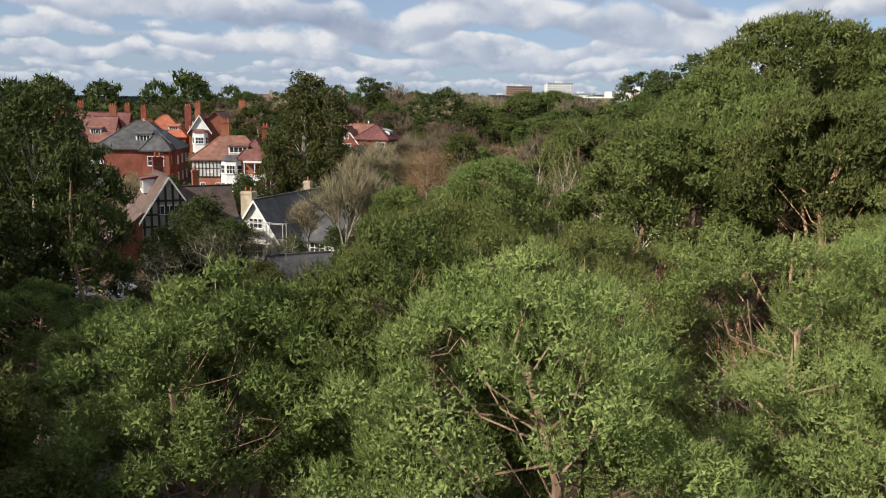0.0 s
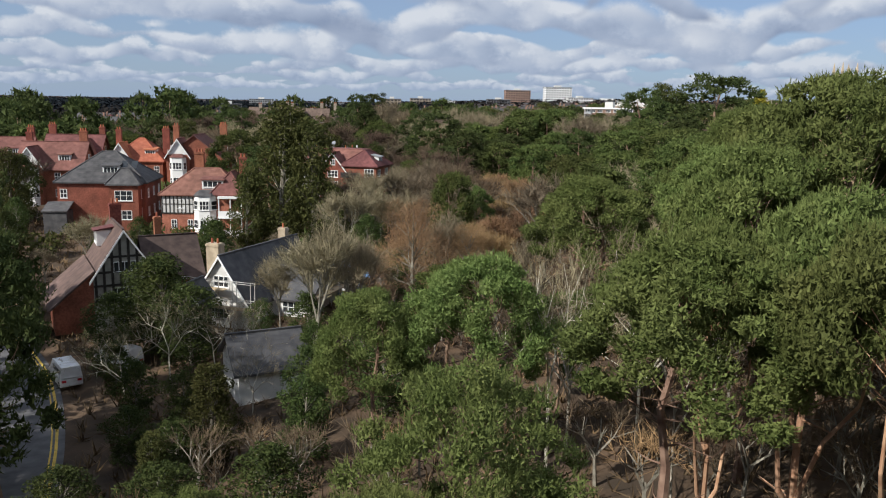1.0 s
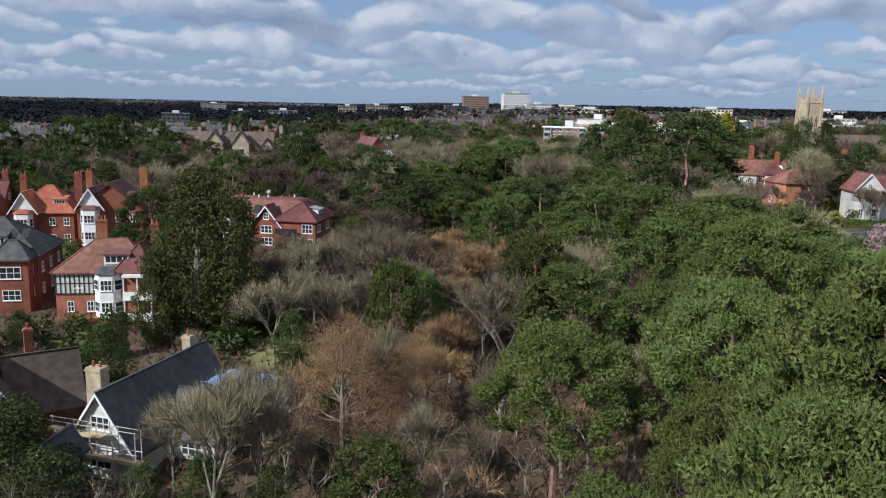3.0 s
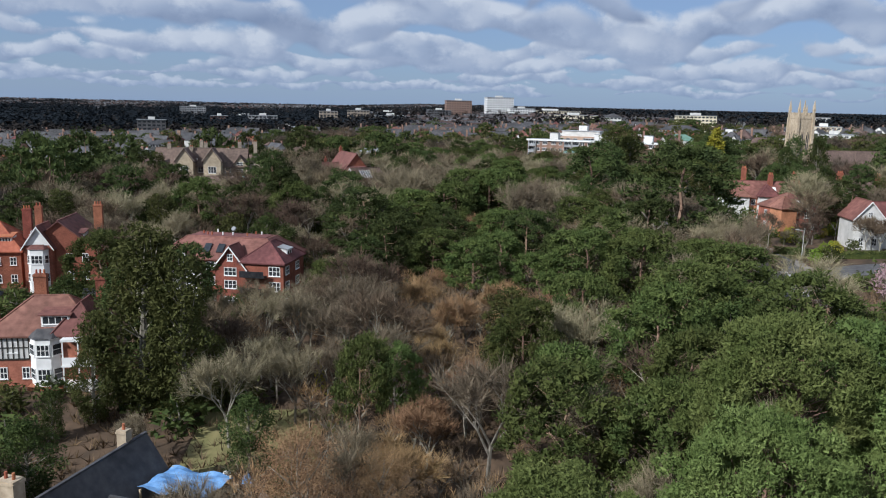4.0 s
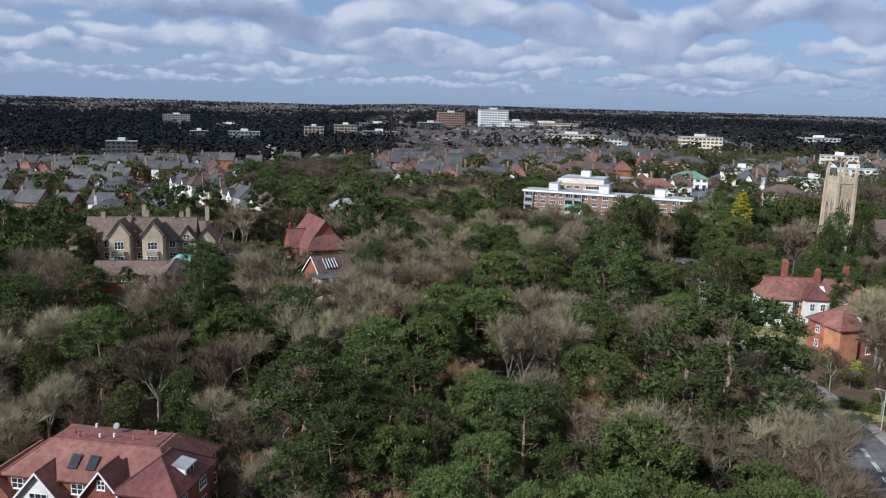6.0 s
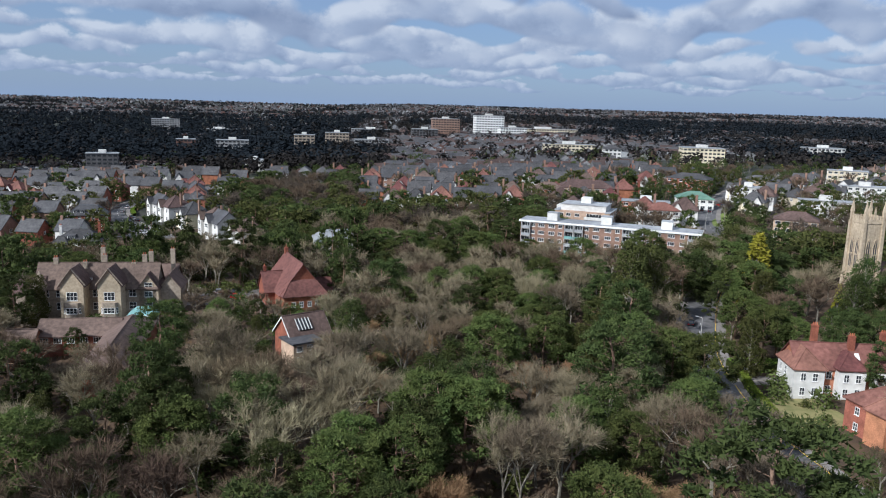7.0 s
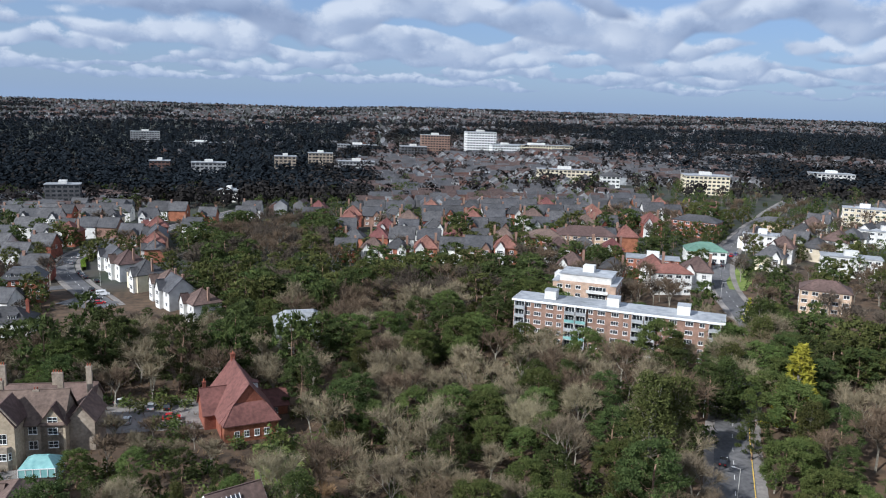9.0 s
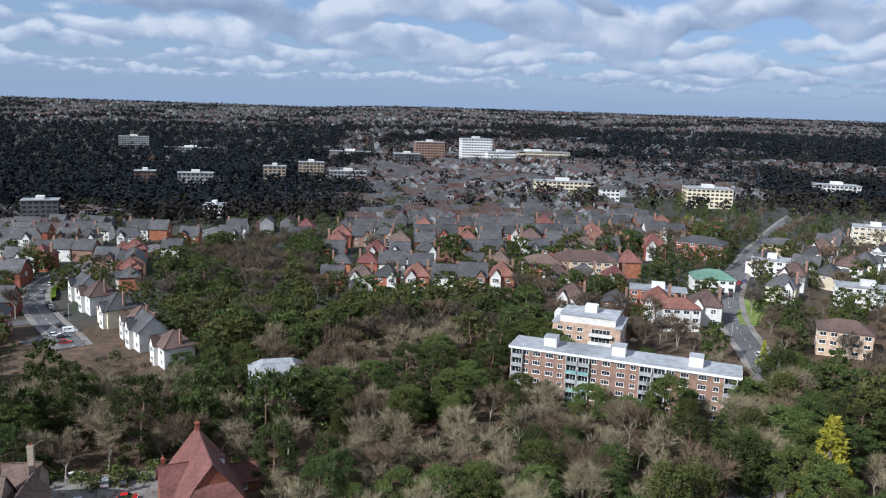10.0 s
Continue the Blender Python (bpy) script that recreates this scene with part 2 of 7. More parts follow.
brick_brown = mat("brown_brick", (0.19, 0.115, 0.085), (0.29, 0.18, 0.135), 4.0, rough=0.9, bump=0.3, objvar=0.12)
brick_tan = mat("tan_brick", (0.42, 0.30, 0.21), (0.55, 0.41, 0.29), 4.0, rough=0.9, bump=0.2, objvar=0.15)
# brick and walls of the far town, dimmed to carry the cloud shade
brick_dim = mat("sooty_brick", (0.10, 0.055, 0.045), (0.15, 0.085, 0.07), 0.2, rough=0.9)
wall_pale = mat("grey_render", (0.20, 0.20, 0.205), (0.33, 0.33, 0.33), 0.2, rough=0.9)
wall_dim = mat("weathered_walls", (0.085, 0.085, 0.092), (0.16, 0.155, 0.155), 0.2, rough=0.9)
stone = mat("sandstone", (0.34, 0.27, 0.185), (0.50, 0.41, 0.295), 1.5, rough=0.9, bump=0.5)
stone_brown = mat("weathered_sandstone", (0.23, 0.185, 0.14), (0.36, 0.30, 0.235), 1.5, rough=0.9, bump=0.5)
white = mat("white_paint", (0.72, 0.71, 0.68), (0.82, 0.815, 0.80), 1.0, rough=0.55, large=0.08)
render_white = mat("white_render", (0.54, 0.53, 0.50), (0.70, 0.685, 0.65), 0.7, rough=0.8, objvar=0.12, large=0.12)
render_cream = mat("cream_render", (0.55, 0.48, 0.34), (0.68, 0.60, 0.45), 0.7, rough=0.8, objvar=0.12, large=0.12)
# grey-cream plaster, its tone lowered for the tree shade on the gable
plaster_dim = mat("aged_plaster", (0.30, 0.28, 0.24), (0.42, 0.40, 0.35), 1.5, rough=0.9, bump=0.2)
timber_dark = mat("black_timber", (0.02, 0.018, 0.015), (0.05, 0.042, 0.035), 3.0, rough=0.7)
timber = mat("pale_timber", (0.42, 0.32, 0.2), (0.58, 0.46, 0.31), 3.0, rough=0.8, bump=0.2)
concrete = mat("concrete", (0.36, 0.35, 0.33), (0.5, 0.49, 0.46), 1.0, rough=0.85, bump=0.2, objvar=0.12)
dark_metal = mat("dark_metal", (0.03, 0.03, 0.035), (0.06, 0.06, 0.065), 2.0, rough=0.45, metal=0.6)
rubber = mat("rubber", (0.015, 0.015, 0.015), (0.03, 0.03, 0.03), 6.0, rough=0.8)
panel_teal = mat("teal_panels", (0.16, 0.33, 0.32), (0.26, 0.45, 0.43), 1.0, rough=0.4)
tarp_blue = mat("blue_tarpaulin", (0.10, 0.22, 0.45), (0.2, 0.36, 0.6), 1.0, rough=0.5, bump=0.6)
asphalt = mat("asphalt", (0.085, 0.083, 0.085), (0.14, 0.136, 0.136), 0.9, rough=0.9, bump=0.2)
paving = mat("paving", (0.17, 0.155, 0.14), (0.25, 0.225, 0.205), 1.2, rough=0.9, bump=0.2)
lawn = mat("lawn", (0.10, 0.15, 0.03), (0.19, 0.22, 0.06), 0.6, rough=0.95, bump=0.5)
mown = mat("dry_lawn", (0.16, 0.16, 0.06), (0.26, 0.22, 0.10), 0.5, rough=0.95, bump=0.5)
line_white = mat("road_paint_white", (0.62, 0.61, 0.58), (0.8, 0.79, 0.77), 3.0, rough=0.7)
line_yellow = mat("road_paint_yellow", (0.6, 0.4, 0.06), (0.75, 0.52, 0.1), 3.0, rough=0.7)
litter = mat("woodland_floor", (0.05, 0.036, 0.024), (0.12, 0.078, 0.048), 0.35, rough=0.95, bump=0.8)
bramble = mat("bracken", (0.085, 0.06, 0.035), (0.19, 0.125, 0.065), 0.3, rough=0.95, island=0.4)
gn, gl = litter.node_tree.nodes, litter.node_tree.links
g_base = gn["Principled BSDF"].inputs["Base Color"].links[0].from_socket
g_pos = gn.new("ShaderNodeSeparateXYZ")
gl.new(gn["Texture Coordinate"].outputs["Object"], g_pos.inputs[0])
g_noise = gn.new("ShaderNodeTexNoise")
g_noise.inputs["Scale"].default_value, g_noise.inputs["Detail"].default_value = 0.02, 6.0
gl.new(gn["Texture Coordinate"].outputs["Object"], g_noise.inputs["Vector"])
g_sum = gn.new("ShaderNodeMath")
g_sum.operation = "MULTIPLY_ADD"
gl.new(g_noise.outputs[0], g_sum.inputs[0])
g_sum.inputs[1].default_value = 160.0
gl.new(g_pos.outputs[1], g_sum.inputs[2])
g_town = gn.new("ShaderNodeMapRange")
g_town.inputs[1].default_value, g_town.inputs[2].default_value = 540.0, 590.0
gl.new(g_sum.outputs[0], g_town.inputs[0])
g_green = gn.new("ShaderNodeValToRGB")
g_green.color_ramp.elements[0].position, g_green.color_ramp.elements[0].color = 0.38, (0.034, 0.042, 0.026, 1)
g_green.color_ramp.elements[1].position, g_green.color_ramp.elements[1].color = 0.62, (0.055, 0.053, 0.047, 1)
g_fine = gn.new("ShaderNodeTexNoise")
g_fine.inputs["Scale"].default_value, g_fine.inputs["Detail"].default_value = 0.07, 8.0
gl.new(gn["Texture Coordinate"].outputs["Object"], g_fine.inputs["Vector"])
gl.new(g_fine.outputs[0], g_green.inputs[0])
g_mix = gn.new("ShaderNodeMix")
g_mix.data_type = "RGBA"
gl.new(g_town.outputs[0], g_mix.inputs[0]), gl.new(g_base, g_mix.inputs[6]), gl.new(g_green.outputs[0], g_mix.inputs[7])
gl.new(g_mix.outputs[2], gn["Principled BSDF"].inputs["Base Color"])
glass = mat("window_glass", (0.02, 0.023, 0.027), (0.045, 0.05, 0.055), 0.8, rough=0.08)
glass.node_tree.nodes["Principled BSDF"].inputs["Specular IOR Level"].default_value = 0.7
PAINTS = [mat("car_paint_" + nm, c, [v * 1.12 for v in c], 2.0, rough=0.25) for nm, c in (
    ("white", (0.72, 0.72, 0.72)), ("red", (0.45, 0.02, 0.025)), ("blue", (0.05, 0.11, 0.26)), ("black", (0.02, 0.02, 0.022)), ("silver", (0.4, 0.41, 0.42)))]


# ---- mesh building ----
class Build:
    """Collects vertices and faces for one mesh."""

    def __init__(self):
        self.v, self.f, self.slot = [], [], []

    def add(self, verts, faces, slot=0):
        base = len(self.v)
        self.v.extend([tuple(p) for p in verts])
        self.f.extend([tuple(i + base for i in f) for f in faces])
        self.slot.extend([slot] * len(faces))
        return self

    def box(self, x0, y0, z0, x1, y1, z1, slot=0):
        v = [(x0, y0, z0), (x1, y0, z0), (x1, y1, z0), (x0, y1, z0), (x0, y0, z1), (x1, y0, z1), (x1, y1, z1), (x0, y1, z1)]
        return self.add(v, [(0, 3, 2, 1), (4, 5, 6, 7), (0, 1, 5, 4), (1, 2, 6, 5), (2, 3, 7, 6), (3, 0, 4, 7)], slot)

    def taper(self, cx, cy, z0, z1, w0, d0, w1, d1, slot=0):
        v = [(cx + sx * w / 2, cy + sy * d / 2, z) for z, w, d in ((z0, w0, d0), (z1, w1, d1)) for sx, sy in ((-1, -1), (1, -1), (1, 1), (-1, 1))]
        return self.add(v, [(0, 3, 2, 1), (4, 5, 6, 7), (0, 1, 5, 4), (1, 2, 6, 5), (2, 3, 7, 6), (3, 0, 4, 7)], slot)

    def tube(self, a, b, r0, r1, n=5, slot=0):
        a, b = Vector(a), Vector(b)
        d = (b - a).normalized()
        s = d.orthogonal().normalized()
        t = d.cross(s)
        ring = [(math.cos(2 * math.pi * i / n), math.sin(2 * math.pi * i / n)) for i in range(n)]
        v = [a + (s * c + t * k) * r0 for c, k in ring] + [b + (s * c + t * k) * r1 for c, k in ring]
        f = [(i, (i + 1) % n, n + (i + 1) % n, n + i) for i in range(n)] + [tuple(range(n, 2 * n))]
        return self.add(v, f, slot)

    def slab(self, quad, thick, slot=0):
        """A sloping plate: four corners (anticlockwise from above), thickened downwards."""
        q = [Vector(p) for p in quad]
        low = [p - Vector((0, 0, thick)) for p in q]
        return self.add(q + low, [(0, 1, 2, 3), (7, 6, 5, 4), (0, 4, 5, 1), (1, 5, 6, 2), (2, 6, 7, 3), (3, 7, 4, 0)], slot)

    def mesh(self, name, *materials):
        me = bpy.data.meshes.new(name)
        me.from_pydata(self.v, [], self.f)
        for m in materials:
            me.materials.append(m)
        if len(materials) > 1:
            me.polygons.foreach_set("material_index", self.slot)
        me.update()
        return me


def tri_mesh(name, tris, *materials, slots=None):
    """A mesh of loose triangles from an array (n, 3, 3)."""
    n = len(tris)
    me = bpy.data.meshes.new(name)
    me.vertices.add(3 * n)
    me.vertices.foreach_set("co", np.ascontiguousarray(tris, dtype=np.float32).ravel())
    me.loops.add(3 * n)
    me.loops.foreach_set("vertex_index", np.arange(3 * n, dtype=np.int32))
    me.polygons.add(n)
    me.polygons.foreach_set("loop_start", np.arange(0, 3 * n, 3, dtype=np.int32))
    for m in materials:
        me.materials.append(m)
    if slots is not None:
        me.polygons.foreach_set("material_index", np.asarray(slots, dtype=np.int32))
    me.update(calc_edges=True)
    return me


def part(name, data, parent, label="", at=None):
    ob = new(name, data)
    ob.parent = parent
    if at is not None:
        ob.matrix_basis = at
    return tagged(ob, label)


def thing(name, label, category, group="", at=None):
    ob = new(name)
    ob.empty_display_size = 0.5
    if at is not None:
        ob.matrix_basis = at
    return tagged(ob, label, category, group)


# ---- the lie of the land ----
def terrain(x, y):
    z = -4 + 0.022 * max(min(y, 900), -200) + 0.04 * max(-220, min(x, 200)) + 0.011 * max(0, min(y, 5000) - 900)
    z -= 3.2 * math.exp(-((x + 30) ** 2 + (y - 78) ** 2) / 30 ** 2)
    z += 4.0 * math.exp(-((x + 65) ** 2 + (y - 165) ** 2) / 40 ** 2)
    z += 3.2 * math.exp(-((x - 2) ** 2 + (y - 274) ** 2) / 22 ** 2)
    return z + 5.5 * math.exp(-((x + 50) ** 2 + (y - 300) ** 2) / 55 ** 2)


def steps(lo, hi, fine_lo, fine_hi, fine):
    out, p, s = [], fine_lo, fine
    while p > lo:
        s *= 1.16
        p -= s
        out.append(p)
    out = out[::-1] + list(np.arange(fine_lo, fine_hi, fine))
    p, s = fine_hi, fine
    while p < hi:
        out.append(p)
        s *= 1.16
        p += s
    return out


gx, gy = steps(-4900, 4900, -150, 260, 5.0), steps(-600, 4850, -60, 640, 5.0)
ground_build = Build()
ground_build.add([(x, y, terrain(x, y)) for y in gy for x in gx],
                 [(j * len(gx) + i, j * len(gx) + i + 1, (j + 1) * len(gx) + i + 1, (j + 1) * len(gx) + i) for j in range(len(gy) - 1) for i in range(len(gx) - 1)])
ground = new("ground", ground_build.mesh("ground", litter))
for poly in ground.data.polygons:
    poly.use_smooth = True
tagged(ground, "brown woodland floor of leaf litter and rough grass", "ground", kind="structure")


def ribbon(build, line, offset, width, lift, depth=0.4, close=3.0):
    """A strip that follows the land along a line, moved sideways by offset."""
    pts = []
    for (x0, y0), (x1, y1) in zip(line, line[1:]):
        n = max(1, int(math.hypot(x1 - x0, y1 - y0) / close))
        pts += [(x0 + (x1 - x0) * i / n, y0 + (y1 - y0) * i / n) for i in range(n)]
    pts.append(line[-1])
    v, f = [], []
    for i, (x, y) in enumerate(pts):
        (xa, ya), (xb, yb) = pts[max(0, i - 1)], pts[min(len(pts) - 1, i + 1)]
        d = math.hypot(xb - xa, yb - ya)
        nx, ny = (yb - ya) / d, -(xb - xa) / d
        z = terrain(x, y) + lift
        for o, dz in ((offset - width / 2, -depth), (offset - width / 2, 0), (offset + width / 2, 0), (offset + width / 2, -depth)):
            v.append((x + nx * o, y + ny * o, z + dz))
    for i in range(len(pts) - 1):
        a, b = 4 * i, 4 * i + 4
        f += [(a + k, a + k + 1, b + k + 1, b + k) for k in range(3)]
    build.add(v, f)


def smooth_line(line, rounds=2):
    for _ in range(rounds):
        out = [line[0]]
        for (x0, y0), (x1, y1) in zip(line, line[1:]):
            out += [(0.75 * x0 + 0.25 * x1, 0.75 * y0 + 0.25 * y1), (0.25 * x0 + 0.75 * x1, 0.25 * y0 + 0.75 * y1)]
        line = out + [line[-1]]
    return line


avenue = smooth_line([(64, 112), (72, 146), (80, 170), (87, 192), (88, 215), (86, 240), (89, 260), (94, 282), (103, 302), (112, 322), (128, 350), (146, 375),
                      (158, 405), (166, 440), (176, 468), (190, 497), (226, 553), (262, 602), (320, 680), (420, 800)])
side_road = smooth_line([(85, 182), (100, 188), (118, 189), (150, 184), (210, 175)])
crescent = smooth_line([(-76, 448), (-84, 461), (-101, 486), (-117, 515), (-125, 545), (-116, 580), (-94, 620), (-64, 680)])
crescent_arm = smooth_line([(-100, 484), (-127, 472), (-165, 468), (-230, 480)])
lane = smooth_line([(-18, 36), (-26, 56), (-33, 72), (-41, 86), (-56, 100), (-78, 112), (-110, 120)])
ROADS = [("road_1", avenue, 8.4), ("road_2", side_road, 8.0), ("road_3", crescent, 8.0), ("road_4", crescent_arm, 7.0), ("road_5", lane, 6.6)]
for name, line, width in ROADS:
    b = Build()
    ribbon(b, line, 0, width, 0.16 if name != "road_2" else 0.165)
    tagged(new(name, b.mesh(name, asphalt)), "worn grey asphalt road between trees and houses", "road", kind="structure")
    b = Build()
    for side in (-1, 1):
        if name in ("road_1", "road_3"):
            ribbon(b, line[6:] if name == "road_1" and side > 0 else line, side * (width / 2 + 1.1), 2.2, 0.29)
    if b.v:
        tagged(new("pavement", b.mesh("pavement", paving)), "grey paved footway with a raised kerb", "pavement", kind="structure")


def dashes(name, line, offset, length, gap, width, material, label, start=0.0, end=1e9):
    b, run, x = Build(), 0.0, 0.0
    for (x0, y0), (x1, y1) in zip(line, line[1:]):
        d = math.hypot(x1 - x0, y1 - y0)
        s = 0.0
        while s < d:
            at = (run + s) % (length + gap)
            step = min(d - s, (length if at < length else length + gap) - at + 1e-3)
            if at < length and start < run + s < end:
                p = [(x0 + (x1 - x0) * q / d, y0 + (y1 - y0) * q / d) for q in (s, s + step)]
                ribbon(b, p, offset, width, 0.175, 0.01, 50)
            s += step
        run += d
    tagged(new(name, b.mesh(name, material)), label, "road marking", kind="structure")


dashes("road_marking_1", avenue, 0.18, 3.0, 1.6, 0.16, line_white, "white dashed centre line on asphalt", 0, 110)
dashes("road_marking_7", avenue, 0.0, 2.0, 5.0, 0.12, line_white, "white dashed centre line on asphalt", 175, 2000)
dashes("road_marking_2", avenue, -0.18, 3.0, 1.6, 0.16, line_white, "white dashed centre line on asphalt", 10, 110)
dashes("road_marking_3", avenue, 3.9, 500, 1, 0.2, line_yellow, "yellow no-parking line along the kerb", 100, 230)
dashes("road_marking_4", lane, 2.7, 500, 1, 0.22, line_yellow, "yellow no-parking line along the kerb")
dashes("road_marking_5", lane, 2.35, 500, 1, 0.12, line_yellow, "yellow no-parking line along the kerb")
dashes("road_marking_6", crescent, 0, 3.0, 4.0, 0.14, line_white, "white dashed centre line on asphalt")


def patch(name, material, label, cx, cy, w, d, rot, lift=0.1, category="ground"):
    """A flat piece of lawn, yard or drive that follows the land."""
    b, n, k = Build(), max(2, int(w / 4)), max(2, int(d / 4))
    c, s = math.cos(radians(rot)), math.sin(radians(rot))
    pts = []
    for j in range(k + 1):
        for i in range(n + 1):
            u, v = (i / n - 0.5) * w, (j / k - 0.5) * d
            x, y = cx + u * c - v * s, cy + u * s + v * c
            pts.append((x, y, terrain(x, y) + lift))
    b.add(pts, [(j * (n + 1) + i, j * (n + 1) + i + 1, (j + 1) * (n + 1) + i + 1, (j + 1) * (n + 1) + i) for j in range(k) for i in range(n)])
    tagged(new(name, b.mesh(name, material)), label, category, kind="structure")


def road_gap(x, y):
    """The distance to the nearest road's edge."""
    best = 1e9
    for _, line, width in ROADS:
        for (x0, y0), (x1, y1) in zip(line, line[1:]):
            dx, dy = x1 - x0, y1 - y0
            t = max(0, min(1, ((x - x0) * dx + (y - y0) * dy) / (dx * dx + dy * dy + 1e-9)))
            best = min(best, math.hypot(x - x0 - t * dx, y - y0 - t * dy) - width / 2)
    return best


# ---- trees ----
def unit(a):
    return a / (np.linalg.norm(a, axis=-1, keepdims=True) + 1e-9)


def blades(rng, at, axis, count, length, width, spread, leaf=False):
    """Needles or leaves: count slim triangles round each axis at each place."""
    c = np.repeat(at, count, axis=0)
    d = unit(np.repeat(unit(axis), count, axis=0) + spread * rng.normal(size=c.shape))
    reach = length * rng.uniform(0.65, 1.15, (len(c), 1))
    side = unit(np.cross(d, rng.normal(size=c.shape))) * width / 2
    if leaf:
        mid = c + d * reach * rng.uniform(0.1, 0.9, (len(c), 1))
        e = unit(rng.normal(size=c.shape) + np.array((0, 0, 0.4)))
        return np.stack((mid - side, mid + side, mid + e * width * 1.5), axis=1)
    return np.stack((c - side, c + side, c + d * reach), axis=1)


def scales(rng, at, normal, size, loose):
    """Foliage that lies like shingles over a clump: one triangle at each place, turned roughly outwards."""
    n = unit(unit(normal) + loose * rng.normal(size=at.shape))
    t = unit(np.cross(n, rng.normal(size=at.shape)))
    k = np.cross(n, t)
    turn = rng.uniform(0, 6.28, len(at))
    out = []
    for i in range(3):
        a = (turn + i * 2.0944)[:, None]
        out.append(at + (t * np.cos(a) + k * np.sin(a)) * size * rng.uniform(0.35, 0.8, (len(at), 1)))
    return np.stack(out, axis=1)


def limb(build, rng, a, b, r0, r1, sides=5, sag=0.12):
    a, b = Vector(a), Vector(b)
    m = (a + b) / 2 + Vector((rng.uniform(-1, 1), rng.uniform(-1, 1), rng.uniform(-1.2, 0.2))) * sag * (b - a).length
    build.tube(a, m, r0, (r0 + r1) / 2, sides).tube(m, b, (r0 + r1) / 2, r1, sides)


def triangles(me):
    """A mesh's triangles as an array, to join it into a larger one."""
    me.calc_loop_triangles()
    co = np.empty(len(me.vertices) * 3, dtype=np.float32)
    me.vertices.foreach_get("co", co)
    idx = np.empty(len(me.loop_triangles) * 3, dtype=np.int32)
    me.loop_triangles.foreach_get("vertices", idx)
    return co.reshape(-1, 3)[idx].reshape(-1, 3, 3)


class Kind:
    """A kind of tree: the meshes that all its copies share."""

    def __init__(self, name, height, trunk, crown, label, category="tree", crown_name="crown"):
        self.name, self.height, self.trunk, self.crown, self.label, self.category, self.crown_name = name, height, trunk, crown, label, category, crown_name


def make_pine(seed, height, radius, depth, clumps, tufts, needles, length, width, leaf_material, label, sides=6, low=-0.25, lump=1.15, core=20, core_size=0.5, upright=0.7, flat=0.8, inner=20, heart_size=0.5, forked=False):
    """A pine with a bare leaning trunk, crooked limbs and a domed crown of needle tufts; its base at the origin."""
    rng = np.random.default_rng(seed)
    centres = []
    for i in range(clumps):
        up = low + (1 - low) * (i + 0.5) / clumps
        a = i * 2.39996 + rng.uniform(-0.5, 0.5)
        k = rng.uniform(0.66, 1.0)
        ring = math.sqrt(max(0.0, 1 - up * up)) * radius * k
        centres.append((ring * math.cos(a), ring * math.sin(a), height - depth + up * depth * (0.55 + 0.45 * k) - 0.5))
    centres = np.array(centres)
    b = Build()
    p = np.zeros(3)
    r = 0.014 * height + 0.05
    joints = [p]
    for k in range(5):
        q = p + np.array((rng.normal(0, 0.3), rng.normal(0, 0.3), height * 0.165))
        b.tube(p, q, r * (1 - 0.14 * k), r * (1 - 0.14 * (k + 1)), sides)
        joints.append(q)
        p = q
    if forked:
        for k in range(3):
            a = 2.1 * k + rng.uniform(0, 0.8)
            way, p = np.array((math.cos(a), math.sin(a), 0)), joints[1 + k % 2]
            for n, (out, up) in enumerate(((0.55, 0.9), (0.5, 1.9), (1.1, 1.6), (0.3, 1.7))):
                q = p + way * out * 1.1 + np.array((rng.normal(0, 0.18), rng.normal(0, 0.18), up))
                b.tube(p, q, r * (0.62 - 0.11 * n), r * (0.51 - 0.11 * n), sides)
                p = q
    for c in centres[::2 if sides > 4 else 4]:
        u = min(4.9, max(1.6, 5 * (c[2] - rng.uniform(1.2, 3.2)) / (0.825 * height)))
        j = joints[int(u)] + (joints[int(u) + 1] - joints[int(u)]) * (u - int(u))
        limb(b, rng, j, j + (c - j) * 0.75, 0.12 * r, 0.015, 3, 0.2)
    for k in range(4 if sides > 4 else 0):
        a = rng.uniform(0, 6.28)
        j = joints[1 + k % 2] + np.array((0, 0, rng.uniform(0, 1.5)))
        limb(b, rng, j, j + np.array((math.cos(a) * 1.7, math.sin(a) * 1.7, rng.uniform(-0.1, 0.9))), 0.06, 0.015, 3)
    size = lump * radius * 1.6 / math.sqrt(clumps) * rng.uniform(0.8, 1.25, clumps)
    d = unit(rng.normal(size=(clumps, tufts, 3)))
    outward = unit(centres - np.array((0, 0, height - depth - 1.0)))[:, None]
    flip = (d * outward).sum(-1, keepdims=True) < -0.25
    d = np.where(flip, -d, d)
    shell = rng.uniform(0.72, 1.0, (clumps, tufts, 1))
    at = centres[:, None] + d * shell * size[:, None, None] * np.array((1.0, 1.0, flat))
    axis = unit(d * 0.6 + outward * 0.3 + np.array((0, 0, upright)))
    at, axis = (np.repeat(v.reshape(-1, 3), needles, axis=0) for v in (at, axis))
    at = at + axis * rng.uniform(-0.6, 0.4, (len(at), 1)) * length
    tris = blades(rng, at, axis, 1, length, width, 0.42)
    f = unit(rng.normal(size=(clumps, core, 3)))
    f = np.where((f * outward).sum(-1, keepdims=True) < -0.1, -f, f)
    put = centres[:, None] + f * rng.uniform(0.42, 0.84, (clumps, core, 1)) * size[:, None, None] * np.array((1.0, 1.0, flat))
    lie = unit(np.cross(f, rng.normal(size=f.shape))) + 0.35 * f + np.array((0, 0, 0.3))
